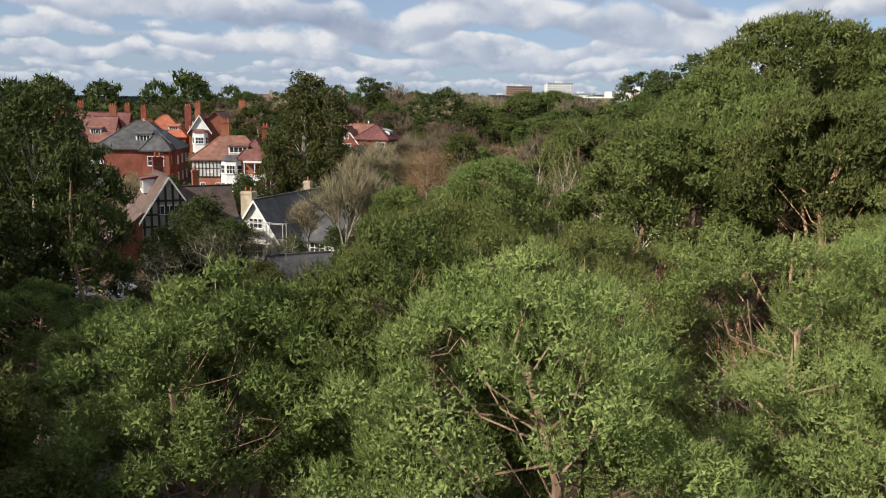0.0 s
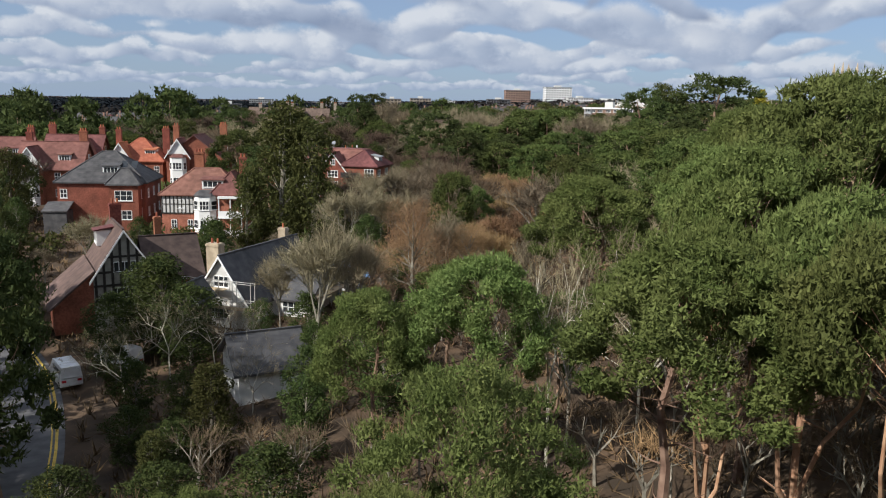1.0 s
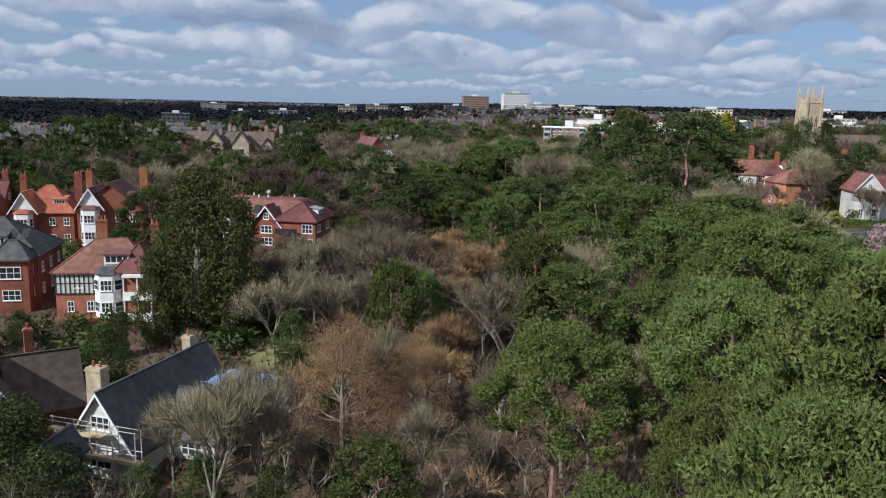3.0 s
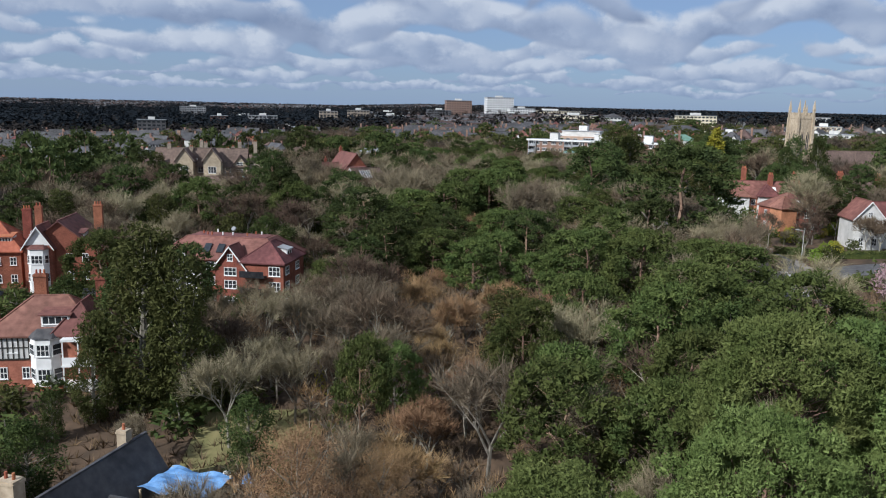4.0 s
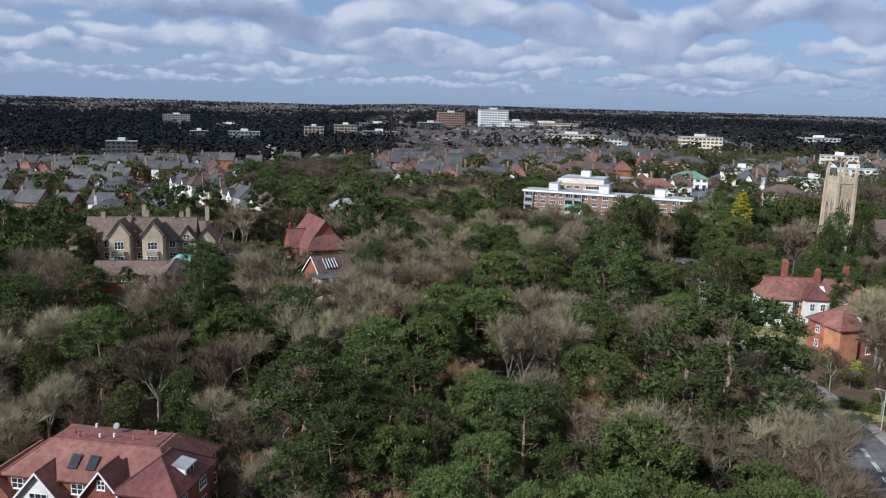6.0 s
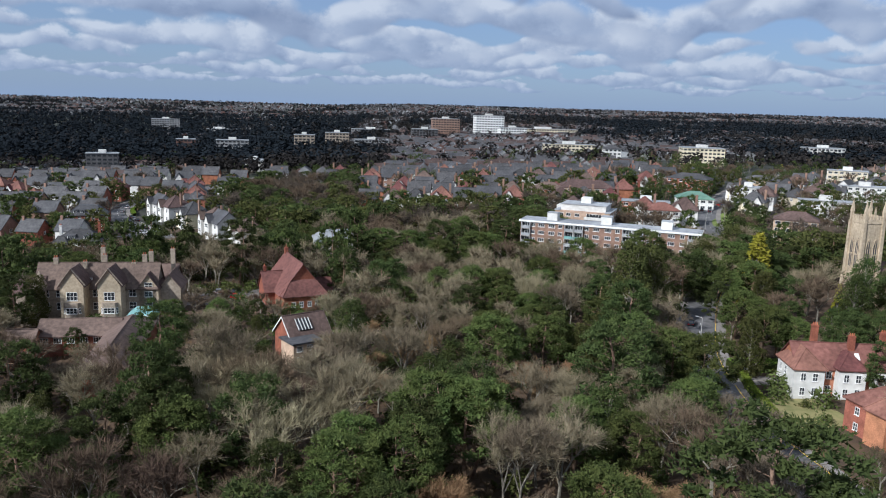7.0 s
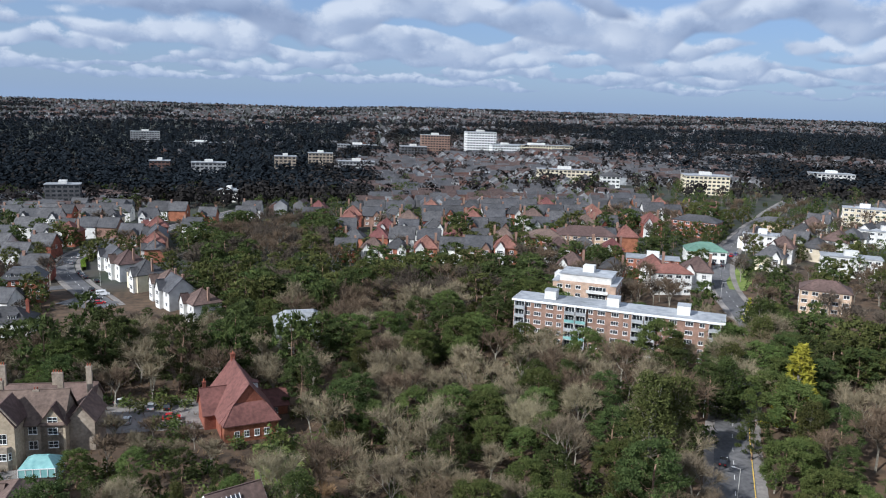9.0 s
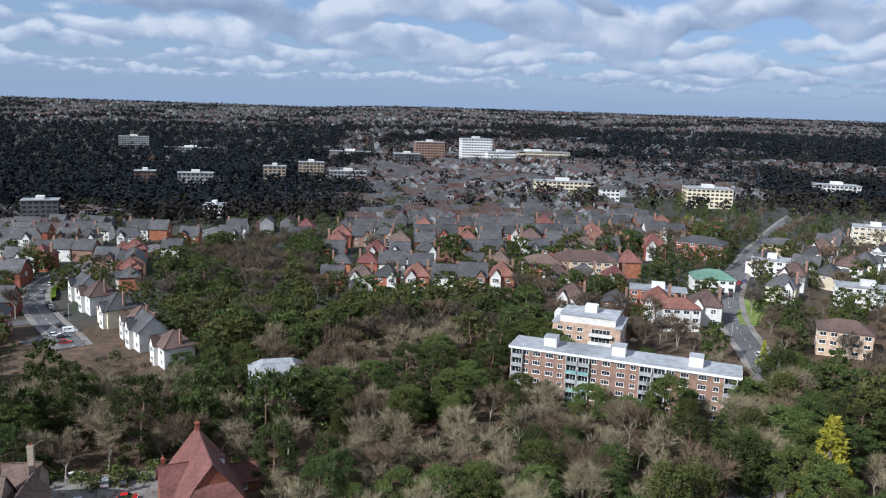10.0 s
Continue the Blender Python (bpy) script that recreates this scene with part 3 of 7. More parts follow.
    fill = blades(rng, put.reshape(-1, 3), lie.reshape(-1, 3), 1, core_size * 1.7, core_size * 0.7, 0.3)
    g = unit(rng.normal(size=(clumps, inner, 3)))
    deep = centres[:, None] + g * rng.uniform(0.15, 0.55, (clumps, inner, 1)) * size[:, None, None] * np.array((1.0, 1.0, flat))
    heart = blades(rng, deep.reshape(-1, 3), rng.normal(size=(clumps * inner, 3)), 1, core_size * 0.8 + heart_size, core_size * 0.6 + heart_size * 0.8, 0.3)
    crown = tri_mesh("pine_crown", np.concatenate((tris, fill, heart)), leaf_material)
    return Kind("pine_tree", height, b.mesh("pine_trunk", bark_orange if forked else bark_pine), crown, label)


def make_bare(seed, height, spread, twigs, twig_material, bark, label, rise=0.75, width=0.08, levels=4, crown_share=0.13, stout=1.0):
    """A leafless tree: trunk, forking limbs and a haze of fine twigs."""
    rng = np.random.default_rng(seed)
    segs = []

    def fork(p, d, length, r, level):
        q = p + d * length
        segs.append((p, q, d, r, level))
        if level == levels:
            return
        n = 3 if level else 4
        for k in range(n):
            a = 6.28 * k / n + rng.uniform(0, 1.5)
            side = unit(np.cross(d, np.array((math.cos(a), math.sin(a), 0.3))))
            nd = unit(d * rise + side * spread * rng.uniform(0.5, 1.1) + np.array((0, 0, 0.22)))
            fork(p + d * length * rng.uniform(0.65, 1.0), nd, length * rng.uniform(0.58, 0.82), r * 0.58, level + 1)

    fork(np.zeros(3), unit(np.array((rng.normal(0, 0.06), rng.normal(0, 0.06), 1))), height * 0.17, (height * 0.013 + 0.05) * stout, 0)
    s = height / (max(q[2] for _, q, *_ in segs) + 0.6)
    b = Build()
    for p, q, d, r, level in segs:
        if level < levels:
            b.tube(p * s, q * s, r, r * 0.68, 5 if level < 2 and levels > 3 else 3)
    ends = [g for g in segs if g[4] >= levels - 2]
    pick = rng.integers(0, len(ends), twigs)
    p, q, d = (np.array([ends[i][k] for i in pick]) for k in range(3))
    at = (p + (q - p) * rng.uniform(0.2, 1.0, (twigs, 1))) * s
    tris = blades(rng, at, d + np.array((0, 0, 0.3)), 1, height * crown_share, width, 0.45)
    return Kind("bare_tree", height, b.mesh("bare_trunk", bark), tri_mesh("bare_twigs", tris, twig_material), label)


def make_leafy(seed, height, radius, low, clumps, leaves, size, leaf_material, label, kind="evergreen_tree", cone=False, bark=bark_grey):
    """An evergreen crown of leaf sprays in uneven clumps, close to the ground or on a trunk."""
    rng = np.random.default_rng(seed)
    centres = []
    for i in range(clumps):
        h = (i + 0.5) / clumps
        wide = (1 - h) ** 0.9 if cone else math.sqrt(max(0.05, 1 - (2 * h - 0.85) ** 2 / 1.4)) * (0.75 + 0.25 * math.sin(9 * h + seed))
        a = i * 2.39996 + rng.uniform(-0.4, 0.4)
        r = radius * wide * rng.uniform(0.45, 0.95)
        centres.append((r * math.cos(a), r * math.sin(a), low + (height - low - 0.5) * h + rng.uniform(-0.3, 0.3)))
    centres = np.array(centres)
    b = Build()
    b.tube((0, 0, 0), (0.1, 0, height * 0.45), 0.018 * height + 0.05, 0.012 * height + 0.03, 6).tube((0.1, 0, height * 0.45), (0, 0.1, height * 0.9), 0.012 * height + 0.03, 0.03, 5)
    for c in centres[::3]:
        limb(b, rng, (0.05, 0.05, max(0.1, c[2] * 0.75 - 0.3)), c, 0.09, 0.02, 3)
    rad = (0.55 if cone else 1.3) * radius / clumps ** 0.4 * rng.uniform(0.8, 1.25, clumps)
    d = unit(rng.normal(size=(clumps, leaves, 3)) + np.array((0, 0, 0.25)))
    at = centres[:, None] + d * rad[:, None, None] * rng.uniform(0.5, 1.08, (clumps, leaves, 1)) * np.array((1, 1, 0.8))
    out = unit(centres * np.array((1, 1, 0)) + 1e-3)[:, None] * 0.6
    lie = unit(np.cross(d, rng.normal(size=d.shape))) + 0.3 * d - np.array((0, 0, 0.15))
    tris = blades(rng, at.reshape(-1, 3), lie.reshape(-1, 3), 1, size * 1.6, size * 0.75, 0.3)
    wisps = blades(rng, at.reshape(-1, 3)[::3], (d + out).reshape(-1, 3)[::3], 1, size * 1.3, size * 0.4, 0.5)
    tris = np.concatenate((tris, wisps))
    return Kind(kind, height, b.mesh("evergreen_trunk", bark), tri_mesh("evergreen_crown", tris, leaf_material), label, "shrub" if kind.endswith("shrub") else "tree")


STANDING = {}          # the trees so far, by squares of ground


def near_tree(x, y, reach):
    i, j = int(x // 10), int(y // 10)
    return any((x - a) ** 2 + (y - c) ** 2 < reach * reach for di in (-1, 0, 1) for dj in (-1, 0, 1) for a, c in STANDING.get((i + di, j + dj), ()))


JOINED = {}            # far trees that nobody could count, to be joined


def plant(kind, x, y, top=None, h=None, wide=1.0, joined=False):
    """A tree at (x, y); top: the height of its tip in the world, or h: its own height."""
    z = terrain(x, y)
    s = ((top - z) if top is not None else h) / kind.height
    r = random.Random(int(x * 71 + y * 131))
    STANDING.setdefault((int(x // 10), int(y // 10)), []).append((x, y))
    m = pose(x, y, z - 0.1, r.uniform(-3, 3), r.uniform(-3, 3), r.uniform(0, 360)) @ Matrix.Diagonal((s * wide, s * wide, s, 1))
    if joined:
        JOINED.setdefault(kind, []).append(np.array(m))
        return
    tree = tagged(new(kind.name, kind.trunk), kind.label, kind.category, "woodland trees" if kind.category == "tree" else "garden shrubs")
    tree.matrix_basis = m
    crown = new(kind.crown_name, kind.crown)
    crown.parent = tree


def join_trees(name, label, kinds):
    """All the joined trees of these kinds in one object."""
    tris, slots, mats = [], [], []
    for k in kinds:
        for me in (k.trunk, k.crown):
            t = triangles(me).astype(np.float64)
            own = np.array([p.material_index for p in me.loop_triangles])
            for m in me.materials:
                if m not in mats:
                    mats.append(m)
            own = np.array([mats.index(m) for m in me.materials])[own]
            for m in JOINED.get(k, ()):
                tris.append((t.reshape(-1, 3) @ m[:3, :3].T + m[:3, 3]).reshape(-1, 3, 3))
                slots.append(own)
    if tris:
        tagged(new(name, tri_mesh(name, np.concatenate(tris), *mats, slots=np.concatenate(slots))), label, "trees", kind="stuff")


L_PINE = "tall pine with a bare orange-brown trunk and domed green crown"
L_DARK = "dark green pine with a broad layered crown"
L_BARE = "leafless broadleaf tree with a haze of fine grey-brown twigs"
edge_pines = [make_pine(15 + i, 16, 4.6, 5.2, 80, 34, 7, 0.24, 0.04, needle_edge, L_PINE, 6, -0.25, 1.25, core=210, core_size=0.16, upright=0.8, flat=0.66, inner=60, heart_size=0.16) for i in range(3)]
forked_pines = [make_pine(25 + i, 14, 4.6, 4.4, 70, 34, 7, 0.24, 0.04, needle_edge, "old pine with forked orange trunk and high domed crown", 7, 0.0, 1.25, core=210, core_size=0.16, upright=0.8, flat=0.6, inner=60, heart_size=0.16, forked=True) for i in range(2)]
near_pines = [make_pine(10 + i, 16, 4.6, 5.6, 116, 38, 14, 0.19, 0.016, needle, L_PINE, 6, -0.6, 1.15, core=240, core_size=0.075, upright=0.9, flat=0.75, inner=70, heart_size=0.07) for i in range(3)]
# the second kind's darker needles stand in for shade on the left
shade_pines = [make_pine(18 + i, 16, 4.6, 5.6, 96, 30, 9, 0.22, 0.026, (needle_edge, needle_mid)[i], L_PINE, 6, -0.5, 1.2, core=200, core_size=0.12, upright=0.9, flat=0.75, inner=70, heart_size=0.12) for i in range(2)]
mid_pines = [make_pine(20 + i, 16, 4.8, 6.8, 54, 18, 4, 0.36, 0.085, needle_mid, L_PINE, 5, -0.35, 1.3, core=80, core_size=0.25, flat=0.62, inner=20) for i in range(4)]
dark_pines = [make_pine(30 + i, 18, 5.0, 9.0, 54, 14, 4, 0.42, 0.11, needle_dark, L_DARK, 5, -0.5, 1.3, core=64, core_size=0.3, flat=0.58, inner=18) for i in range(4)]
# darker copy of the twig colours, for shade over the farther woods
twig_shaded = mat("dark_twigs", (0.06, 0.047, 0.035), (0.115, 0.09, 0.066), 0.3, rough=0.9, island=0.3)
bare_grey = [make_bare(40 + i, 14, 0.62, 3000, twig_grey, bark_grey, L_BARE, rise=0.95, width=0.052, stout=0.85) for i in range(4)]
snags = [make_bare(45 + i, 15, 0.9, 900, twig_grey, bark_pale, "pale leafless tree with crooked bare branches", rise=0.8, width=0.025, crown_share=0.12, stout=0.5) for i in range(3)]
bare_brown = [make_bare(50 + i, 13, 0.7, 2800, twig_brown, bark_grey, "leafless broadleaf tree with brown twigs among pines", rise=0.85, width=0.058) for i in range(3)]
bare_rust = [make_bare(60 + i, 10, 0.6, 3400, twig_rust, bark_grey, "leafless bushy tree with rust-brown twigs", rise=0.95, width=0.05, crown_share=0.15) for i in range(2)]
evergreens = [make_leafy(70 + i, 14, 4.8, 1.0, 84, 70, 0.28, leaf_dark, "dense dark evergreen broadleaf tree with uneven crown") for i in range(3)]
olives = [make_leafy(80 + i, 16, 4.6, 1.0, 110, 72, 0.28, leaf_olive, "tall olive-green evergreen tree with drooping sprays") for i in range(2)]
golden = [make_leafy(90, 12, 3.2, 0.3, 60, 34, 0.36, leaf_gold, "golden-yellow conifer with a pointed crown", "golden_conifer", True)]
shrubs = [make_leafy(95 + i, 3.0, 1.7, 0.1, 16, 26, 0.3, m, "rounded evergreen garden shrub", "garden_shrub") for i, m in enumerate((leaf_dark, leaf_olive, leaf_bright, leaf_gold))]
blossom_tree = make_leafy(99, 6.0, 3.0, 1.5, 30, 26, 0.3, blossom, "small tree in pink blossom beside the road", "blossom_tree")
far_pines = [make_pine(100 + i, 16, 5.2, 8.6, 30, 3, 2, 0.6, 0.22, m, L_DARK, 4, -0.45, 1.3, core=18, core_size=0.5, flat=0.62, inner=12, heart_size=1.0) for i, m in enumerate((needle_dark, leaf_dark, needle_dark, leaf_olive))]
far_bare = [make_bare(110 + i, 13, 0.7, 760, m, bark_grey, L_BARE, rise=0.85, width=0.13, levels=3, crown_share=0.16) for i, m in enumerate((twig_shaded, twig_brown, twig_shaded))]

wood_bare = [make_bare(115 + i, 13, 0.66, 1500, m, bark_grey, L_BARE, rise=0.92, width=0.085, levels=3, crown_share=0.17) for i, m in enumerate((twig_grey, twig_brown, twig_grey))]
saplings = [make_bare(120 + i, 8, 0.75, 420, m, bark_grey, L_BARE, rise=0.85, width=0.045, levels=3, crown_share=0.16) for i, m in enumerate((twig_brown, twig_rust, twig_brown))]

rust_bush = make_leafy(130, 10, 5.2, 0.2, 90, 330, 0.07, twig_rust, "dense leafless bush of fine rust-brown twigs", "twiggy_bush")
town_pines = [make_pine(140 + i, 12, 4.2, 8.0, 16, 2, 2, 0.8, 0.3, m, L_DARK, 4, -0.5, 1.2, core=14, core_size=0.8, inner=4) for i, m in enumerate((needle_dark, leaf_dark, needle_dark))]
low_bushes = [make_leafy(150 + i, 3.0, 1.8, 0.1, 12, 13, 0.5, m, "low evergreen bush", "garden_shrub") for i, m in enumerate((leaf_dark, leaf_olive, needle_mid))]


# ---- houses ----
PANES = {}


def window_mesh(w, h, cols, rows, single=False):
    """The white frame of a window and its pane, centred, facing -y; single: both in one mesh."""
    key = (round(w, 2), round(h, 2), cols, rows, single)
    if key not in PANES:
        b, t = Build(), 0.09
        b.box(-w / 2, -0.07, -h / 2, -w / 2 + t, 0.03, h / 2).box(w / 2 - t, -0.07, -h / 2, w / 2, 0.03, h / 2)
        b.box(-w / 2 + t, -0.07, -h / 2, w / 2 - t, 0.03, -h / 2 + t).box(-w / 2 + t, -0.07, h / 2 - t, w / 2 - t, 0.03, h / 2)
        b.box(-w / 2 - 0.06, -0.14, -h / 2 - 0.08, w / 2 + 0.06, 0.03, -h / 2)
        for i in range(1, cols):
            x = -w / 2 + w * i / cols
            b.box(x - 0.04, -0.06, -h / 2 + t, x + 0.04, 0.03, h / 2 - t)
        for j in range(1, rows):
            z = -h / 2 + h * j / rows
            b.box(-w / 2 + t, -0.058, z - 0.035, w / 2 - t, 0.028, z + 0.035)
        if single:
            b.box(-w / 2 + t, -0.02, -h / 2 + t, w / 2 - t, 0.02, h / 2 - t, 1)
            PANES[key] = (b.mesh("window", white, glass), None)
        else:
            g = Build().box(-w / 2 + t, -0.02, -h / 2 + t, w / 2 - t, 0.02, h / 2 - t)
            PANES[key] = (b.mesh("window", white), g.mesh("pane", glass))
    return PANES[key]


SIDES = {"front": 0, "right": 90, "back": 180, "left": 270}


def window(parent, block, side, u, z, w=1.1, h=1.4, cols=2, rows=2, single=False):
    """A window on one side of a block (cx, cy, width, depth), u metres along from its middle."""
    cx, cy, bw, bd = block[:4]
    a = SIDES[side]
    out = (bd if side in ("front", "back") else bw) / 2
    m = pose(cx, cy, 0, 0, 0, a) @ pose(u, -out - 0.005, z)
    f, g = window_mesh(w, h, cols, rows, single)
    ob = part("window", f, parent, at=m)
    if g:
        part("pane", g, ob)
    return ob


def wall_block(parent, block, wall, down=5.0, name="wall"):
    """Walls of a block (cx, cy, width, depth, eaves, ridge, kind); gables run up under the roof."""
    cx, cy, w, d, e, r, kind = block
    x0, x1, y0, y1 = cx - w / 2, cx + w / 2, cy - d / 2, cy + d / 2
    b = Build().box(x0, y0, -down, x1, y1, e)
    if kind == "x":
        b.add([(x0, y0, e), (x0, y1, e), (x0, cy, r - 0.1), (x1, y0, e), (x1, y1, e), (x1, cy, r - 0.1)], [(0, 2, 1), (3, 4, 5), (0, 3, 5, 2), (1, 2, 5, 4)])
    elif kind == "y":
        b.add([(x0, y0, e), (x1, y0, e), (cx, y0, r - 0.1), (x0, y1, e), (x1, y1, e), (cx, y1, r - 0.1)], [(0, 1, 2), (3, 5, 4), (0, 2, 5, 3), (1, 4, 5, 2)])
    return part(name, b.mesh(name, wall), parent)


def roof_block(parent, block, roof, over=0.45, thick=0.22, name="roof"):
    cx, cy, w, d, e, r, kind = block
    x0, x1, y0, y1 = cx - w / 2 - over, cx + w / 2 + over, cy - d / 2 - over, cy + d / 2 + over
    b = Build()
    if kind == "x":
        s = (r - e) / (d / 2)
        lo = r - s * (d / 2 + over)
        b.slab([(x0, y0, lo), (x1, y0, lo), (x1, cy, r), (x0, cy, r)], thick).slab([(x1, y1, lo), (x0, y1, lo), (x0, cy, r), (x1, cy, r)], thick)
        b.box(x0, cy - 0.14, r - 0.05, x1, cy + 0.14, r + 0.1)
    elif kind == "y":
        s = (r - e) / (w / 2)
        lo = r - s * (w / 2 + over)
        b.slab([(x0, y1, lo), (x0, y0, lo), (cx, y0, r), (cx, y1, r)], thick).slab([(x1, y0, lo), (x1, y1, lo), (cx, y1, r), (cx, y0, r)], thick)
        b.box(cx - 0.14, y0, r - 0.05, cx + 0.14, y1, r + 0.1)
    elif kind == "flat":
        b.box(x0, y0, e, x1, y1, e + 0.35)
        b.box(x0 + 0.35, y0 + 0.35, e + 0.35, x1 - 0.35, y1 - 0.35, e + 0.37)
    else:
        k = min(w, d) / 2 * (0.98 if kind == "hip" else 0.62)
        rx, ry = max(0.05, w / 2 - k), max(0.05, d / 2 - k)
        if kind == "hip":
            rx, ry = (rx, 0.05) if w >= d else (0.05, ry)
        lo = [(x0, y0, e), (x1, y0, e), (x1, y1, e), (x0, y1, e)]
        hi = [(cx - rx, cy - ry, r), (cx + rx, cy - ry, r), (cx + rx, cy + ry, r), (cx - rx, cy + ry, r)]
        dn = [(x, y, e - thick) for x, y, _ in lo]
        b.add(lo + hi + dn, [(0, 1, 5, 4), (1, 2, 6, 5), (2, 3, 7, 6), (3, 0, 4, 7), (4, 5, 6, 7), (8, 11, 10, 9), (8, 9, 1, 0), (9, 10, 2, 1), (10, 11, 3, 2), (11, 8, 0, 3)])
        for p, q in zip(lo, hi):
            b.tube(p, q, 0.13, 0.13, 5)
        b.tube(hi[0], hi[2] if kind == "hip" else hi[1], 0.14, 0.14, 5)
    return part(name, b.mesh(name, roof), parent)


def chimney(parent, x, y, z0, z1, w=0.9, d=0.7, wall=None, pots=2):
    wall = wall or brick
    b = Build().box(x - w / 2, y - d / 2, z0, x + w / 2, y + d / 2, z1 - 0.35)
    b.box(x - w / 2 - 0.08, y - d / 2 - 0.08, z1 - 0.35, x + w / 2 + 0.08, y + d / 2 + 0.08, z1 - 0.15).box(x - w / 2, y - d / 2, z1 - 0.15, x + w / 2, y + d / 2, z1)
    c = part("chimney", b.mesh("chimney", wall), parent)
    for i in range(pots):
        px = x + (i - (pots - 1) / 2) * w / (pots + 0.2)
        part("chimney_pot", Build().tube((px, y, z1 - 0.02), (px, y, z1 + 0.55), 0.15, 0.12, 8).mesh("chimney_pot", tile_orange), c)


def dormer(parent, x, y, z, w, h, deep, roof, side="front", cols=4):
    """A dormer that looks out of a roof slope."""
    m = pose(x, y, z, 0, 0, SIDES[side])
    d = part("dormer", Build().box(-w / 2, 0, -0.2, w / 2, deep, h).mesh("dormer", white), parent, at=m)
    part("dormer_roof", Build().slab([(-w / 2 - 0.25, -0.3, h + 0.08), (w / 2 + 0.25, -0.3, h + 0.08), (w / 2 + 0.25, deep, h + 0.5), (-w / 2 - 0.25, deep, h + 0.5)], 0.16).mesh("dormer_roof", roof), d)
    f, g = window_mesh(w - 0.3, h - 0.35, cols, 1, True)
    part("dormer_window", f, d, at=pose(0, -0.01, h / 2))


def bargeboards(parent, block, front=-1, over=0.45):
    """White boards under the slopes of a gable that faces the front (or the back)."""
    cx, cy, w, d, e, r, kind = block
    y = cy + front * (d / 2 + over)
    s = (r - e) / (w / 2)
    lo = r - s * (w / 2 + over)
    b = Build()
    for sx in (-1, 1):
        x = cx + sx * (w / 2 + over)
        b.slab([(x, y + 0.03, lo - 0.02), (x, y - 0.08, lo - 0.02), (cx, y - 0.08, r - 0.02), (cx, y + 0.03, r - 0.02)][::sx], 0.32)
    part("bargeboard", b.mesh("bargeboard", white), parent)


def bargeboards_side(parent, block, side=-1, over=0.45):
    cx, cy, w, d, e, r, kind = block
    x = cx + side * (w / 2 + over)
    s = (r - e) / (d / 2)
    lo = r - s * (d / 2 + over)
    b = Build()
    for sy in (-1, 1):
        y = cy + sy * (d / 2 + over)
        b.slab([(x - 0.08, y, lo - 0.02), (x + 0.03, y, lo - 0.02), (x + 0.03, cy, r - 0.02), (x - 0.08, cy, r - 0.02)][::-sy], 0.32)
    part("bargeboard", b.mesh("bargeboard", white), parent)


def bay(parent, x, y, w, deep, z0, z1, material, rows, cols=4, roof=None):
    """A canted bay in front of a wall at y; rows: the heights of its windows' middles."""
    h = w / 2
    k = deep * 0.8
    b = Build()
    ring = [(x - h, y + 0.05), (x - h + k, y - deep), (x + h - k, y - deep), (x + h, y + 0.05)]
    b.add([(*p, z0) for p in ring] + [(*p, z1) for p in ring], [(0, 1, 5, 4), (1, 2, 6, 5), (2, 3, 7, 6), (4, 5, 6, 7), (3, 2, 1, 0)])
    o = part("bay", b.mesh("bay", material), parent)
    if roof:
        lo = [(px + (0.2 if px > x else -0.2), py - 0.2, z1) for px, py in ring]
        part("bay_roof", Build().add(lo + [(x - h * 0.5, y + 0.1, z1 + 0.9), (x + h * 0.5, y + 0.1, z1 + 0.9)], [(0, 1, 4), (1, 2, 5, 4), (2, 3, 5), (0, 4, 5, 3), (3, 2, 1, 0)]).mesh("bay_roof", roof), o)
    slant = math.degrees(math.atan2(deep, k))
    for z in rows:
        f, _ = window_mesh(w - 2 * k - 0.25, 1.5, cols, 2, True)
        part("window", f, o, at=pose(x, y - deep - 0.005, z))
        f, _ = window_mesh(math.hypot(k, deep) - 0.35, 1.5, 1, 2, True)
        for s in (-1, 1):
            part("window", f, o, at=pose(x + s * (h - k / 2), y - deep / 2, z, 0, 0, s * slant) @ pose(0, -0.03, 0))


FOOT = []              # (x, y, half width, half depth, angle) of all buildings


def house(name, label, x, y, rot, base, blocks, wall, roof, category="house", group="", walls=None, roofs=None):
    z = terrain(x, y) if base is None else base
    h = thing(name, label, category, group, pose(x, y, z, 0, 0, rot))
    for i, bl in enumerate(blocks):
        wall_block(h, bl, walls[i] if walls else wall)
        roof_block(h, bl, roofs[i] if roofs else roof)
        c, s = math.cos(radians(rot)), math.sin(radians(rot))
        FOOT.append((x + bl[0] * c - bl[1] * s, y + bl[0] * s + bl[1] * c, bl[2] / 2, bl[3] / 2, radians(rot)))
    return h


def indoors(x, y, margin):
    for fx, fy, hw, hd, a in FOOT:
        dx, dy = x - fx, y - fy
        if abs(dx) + abs(dy) > 2 * (hw + hd) + 2 * margin:
            continue
        u, v = dx * math.cos(a) + dy * math.sin(a), -dx * math.sin(a) + dy * math.cos(a)
        if abs(u) < hw + margin and abs(v) < hd + margin:
            return True
    return False


# ---- the villas in the valley ----
# white bay, half-timbering, red roof
A = [(0, 0, 13, 9, 6.6, 10.6, "hip"), (4.2, -0.6, 5.0, 8.6, 6.7, 10.2, "hip")]
h = house("villa", "red-roofed brick villa with white bay and half-timbered upper floor", -37.8, 141.3, 4, -1.0, A, brick_orange, tile_red)
part("timber_panel", Build().box(-6.53, -4.56, 3.6, -1.5, -4.4, 6.5).mesh("timber_panel", render_white), h, "white plaster between black timbers")
b = Build()
for i in range(9):
    x = -6.5 + i * 0.62
    b.box(x, -4.62, 3.6, x + 0.14, -4.57, 6.5)
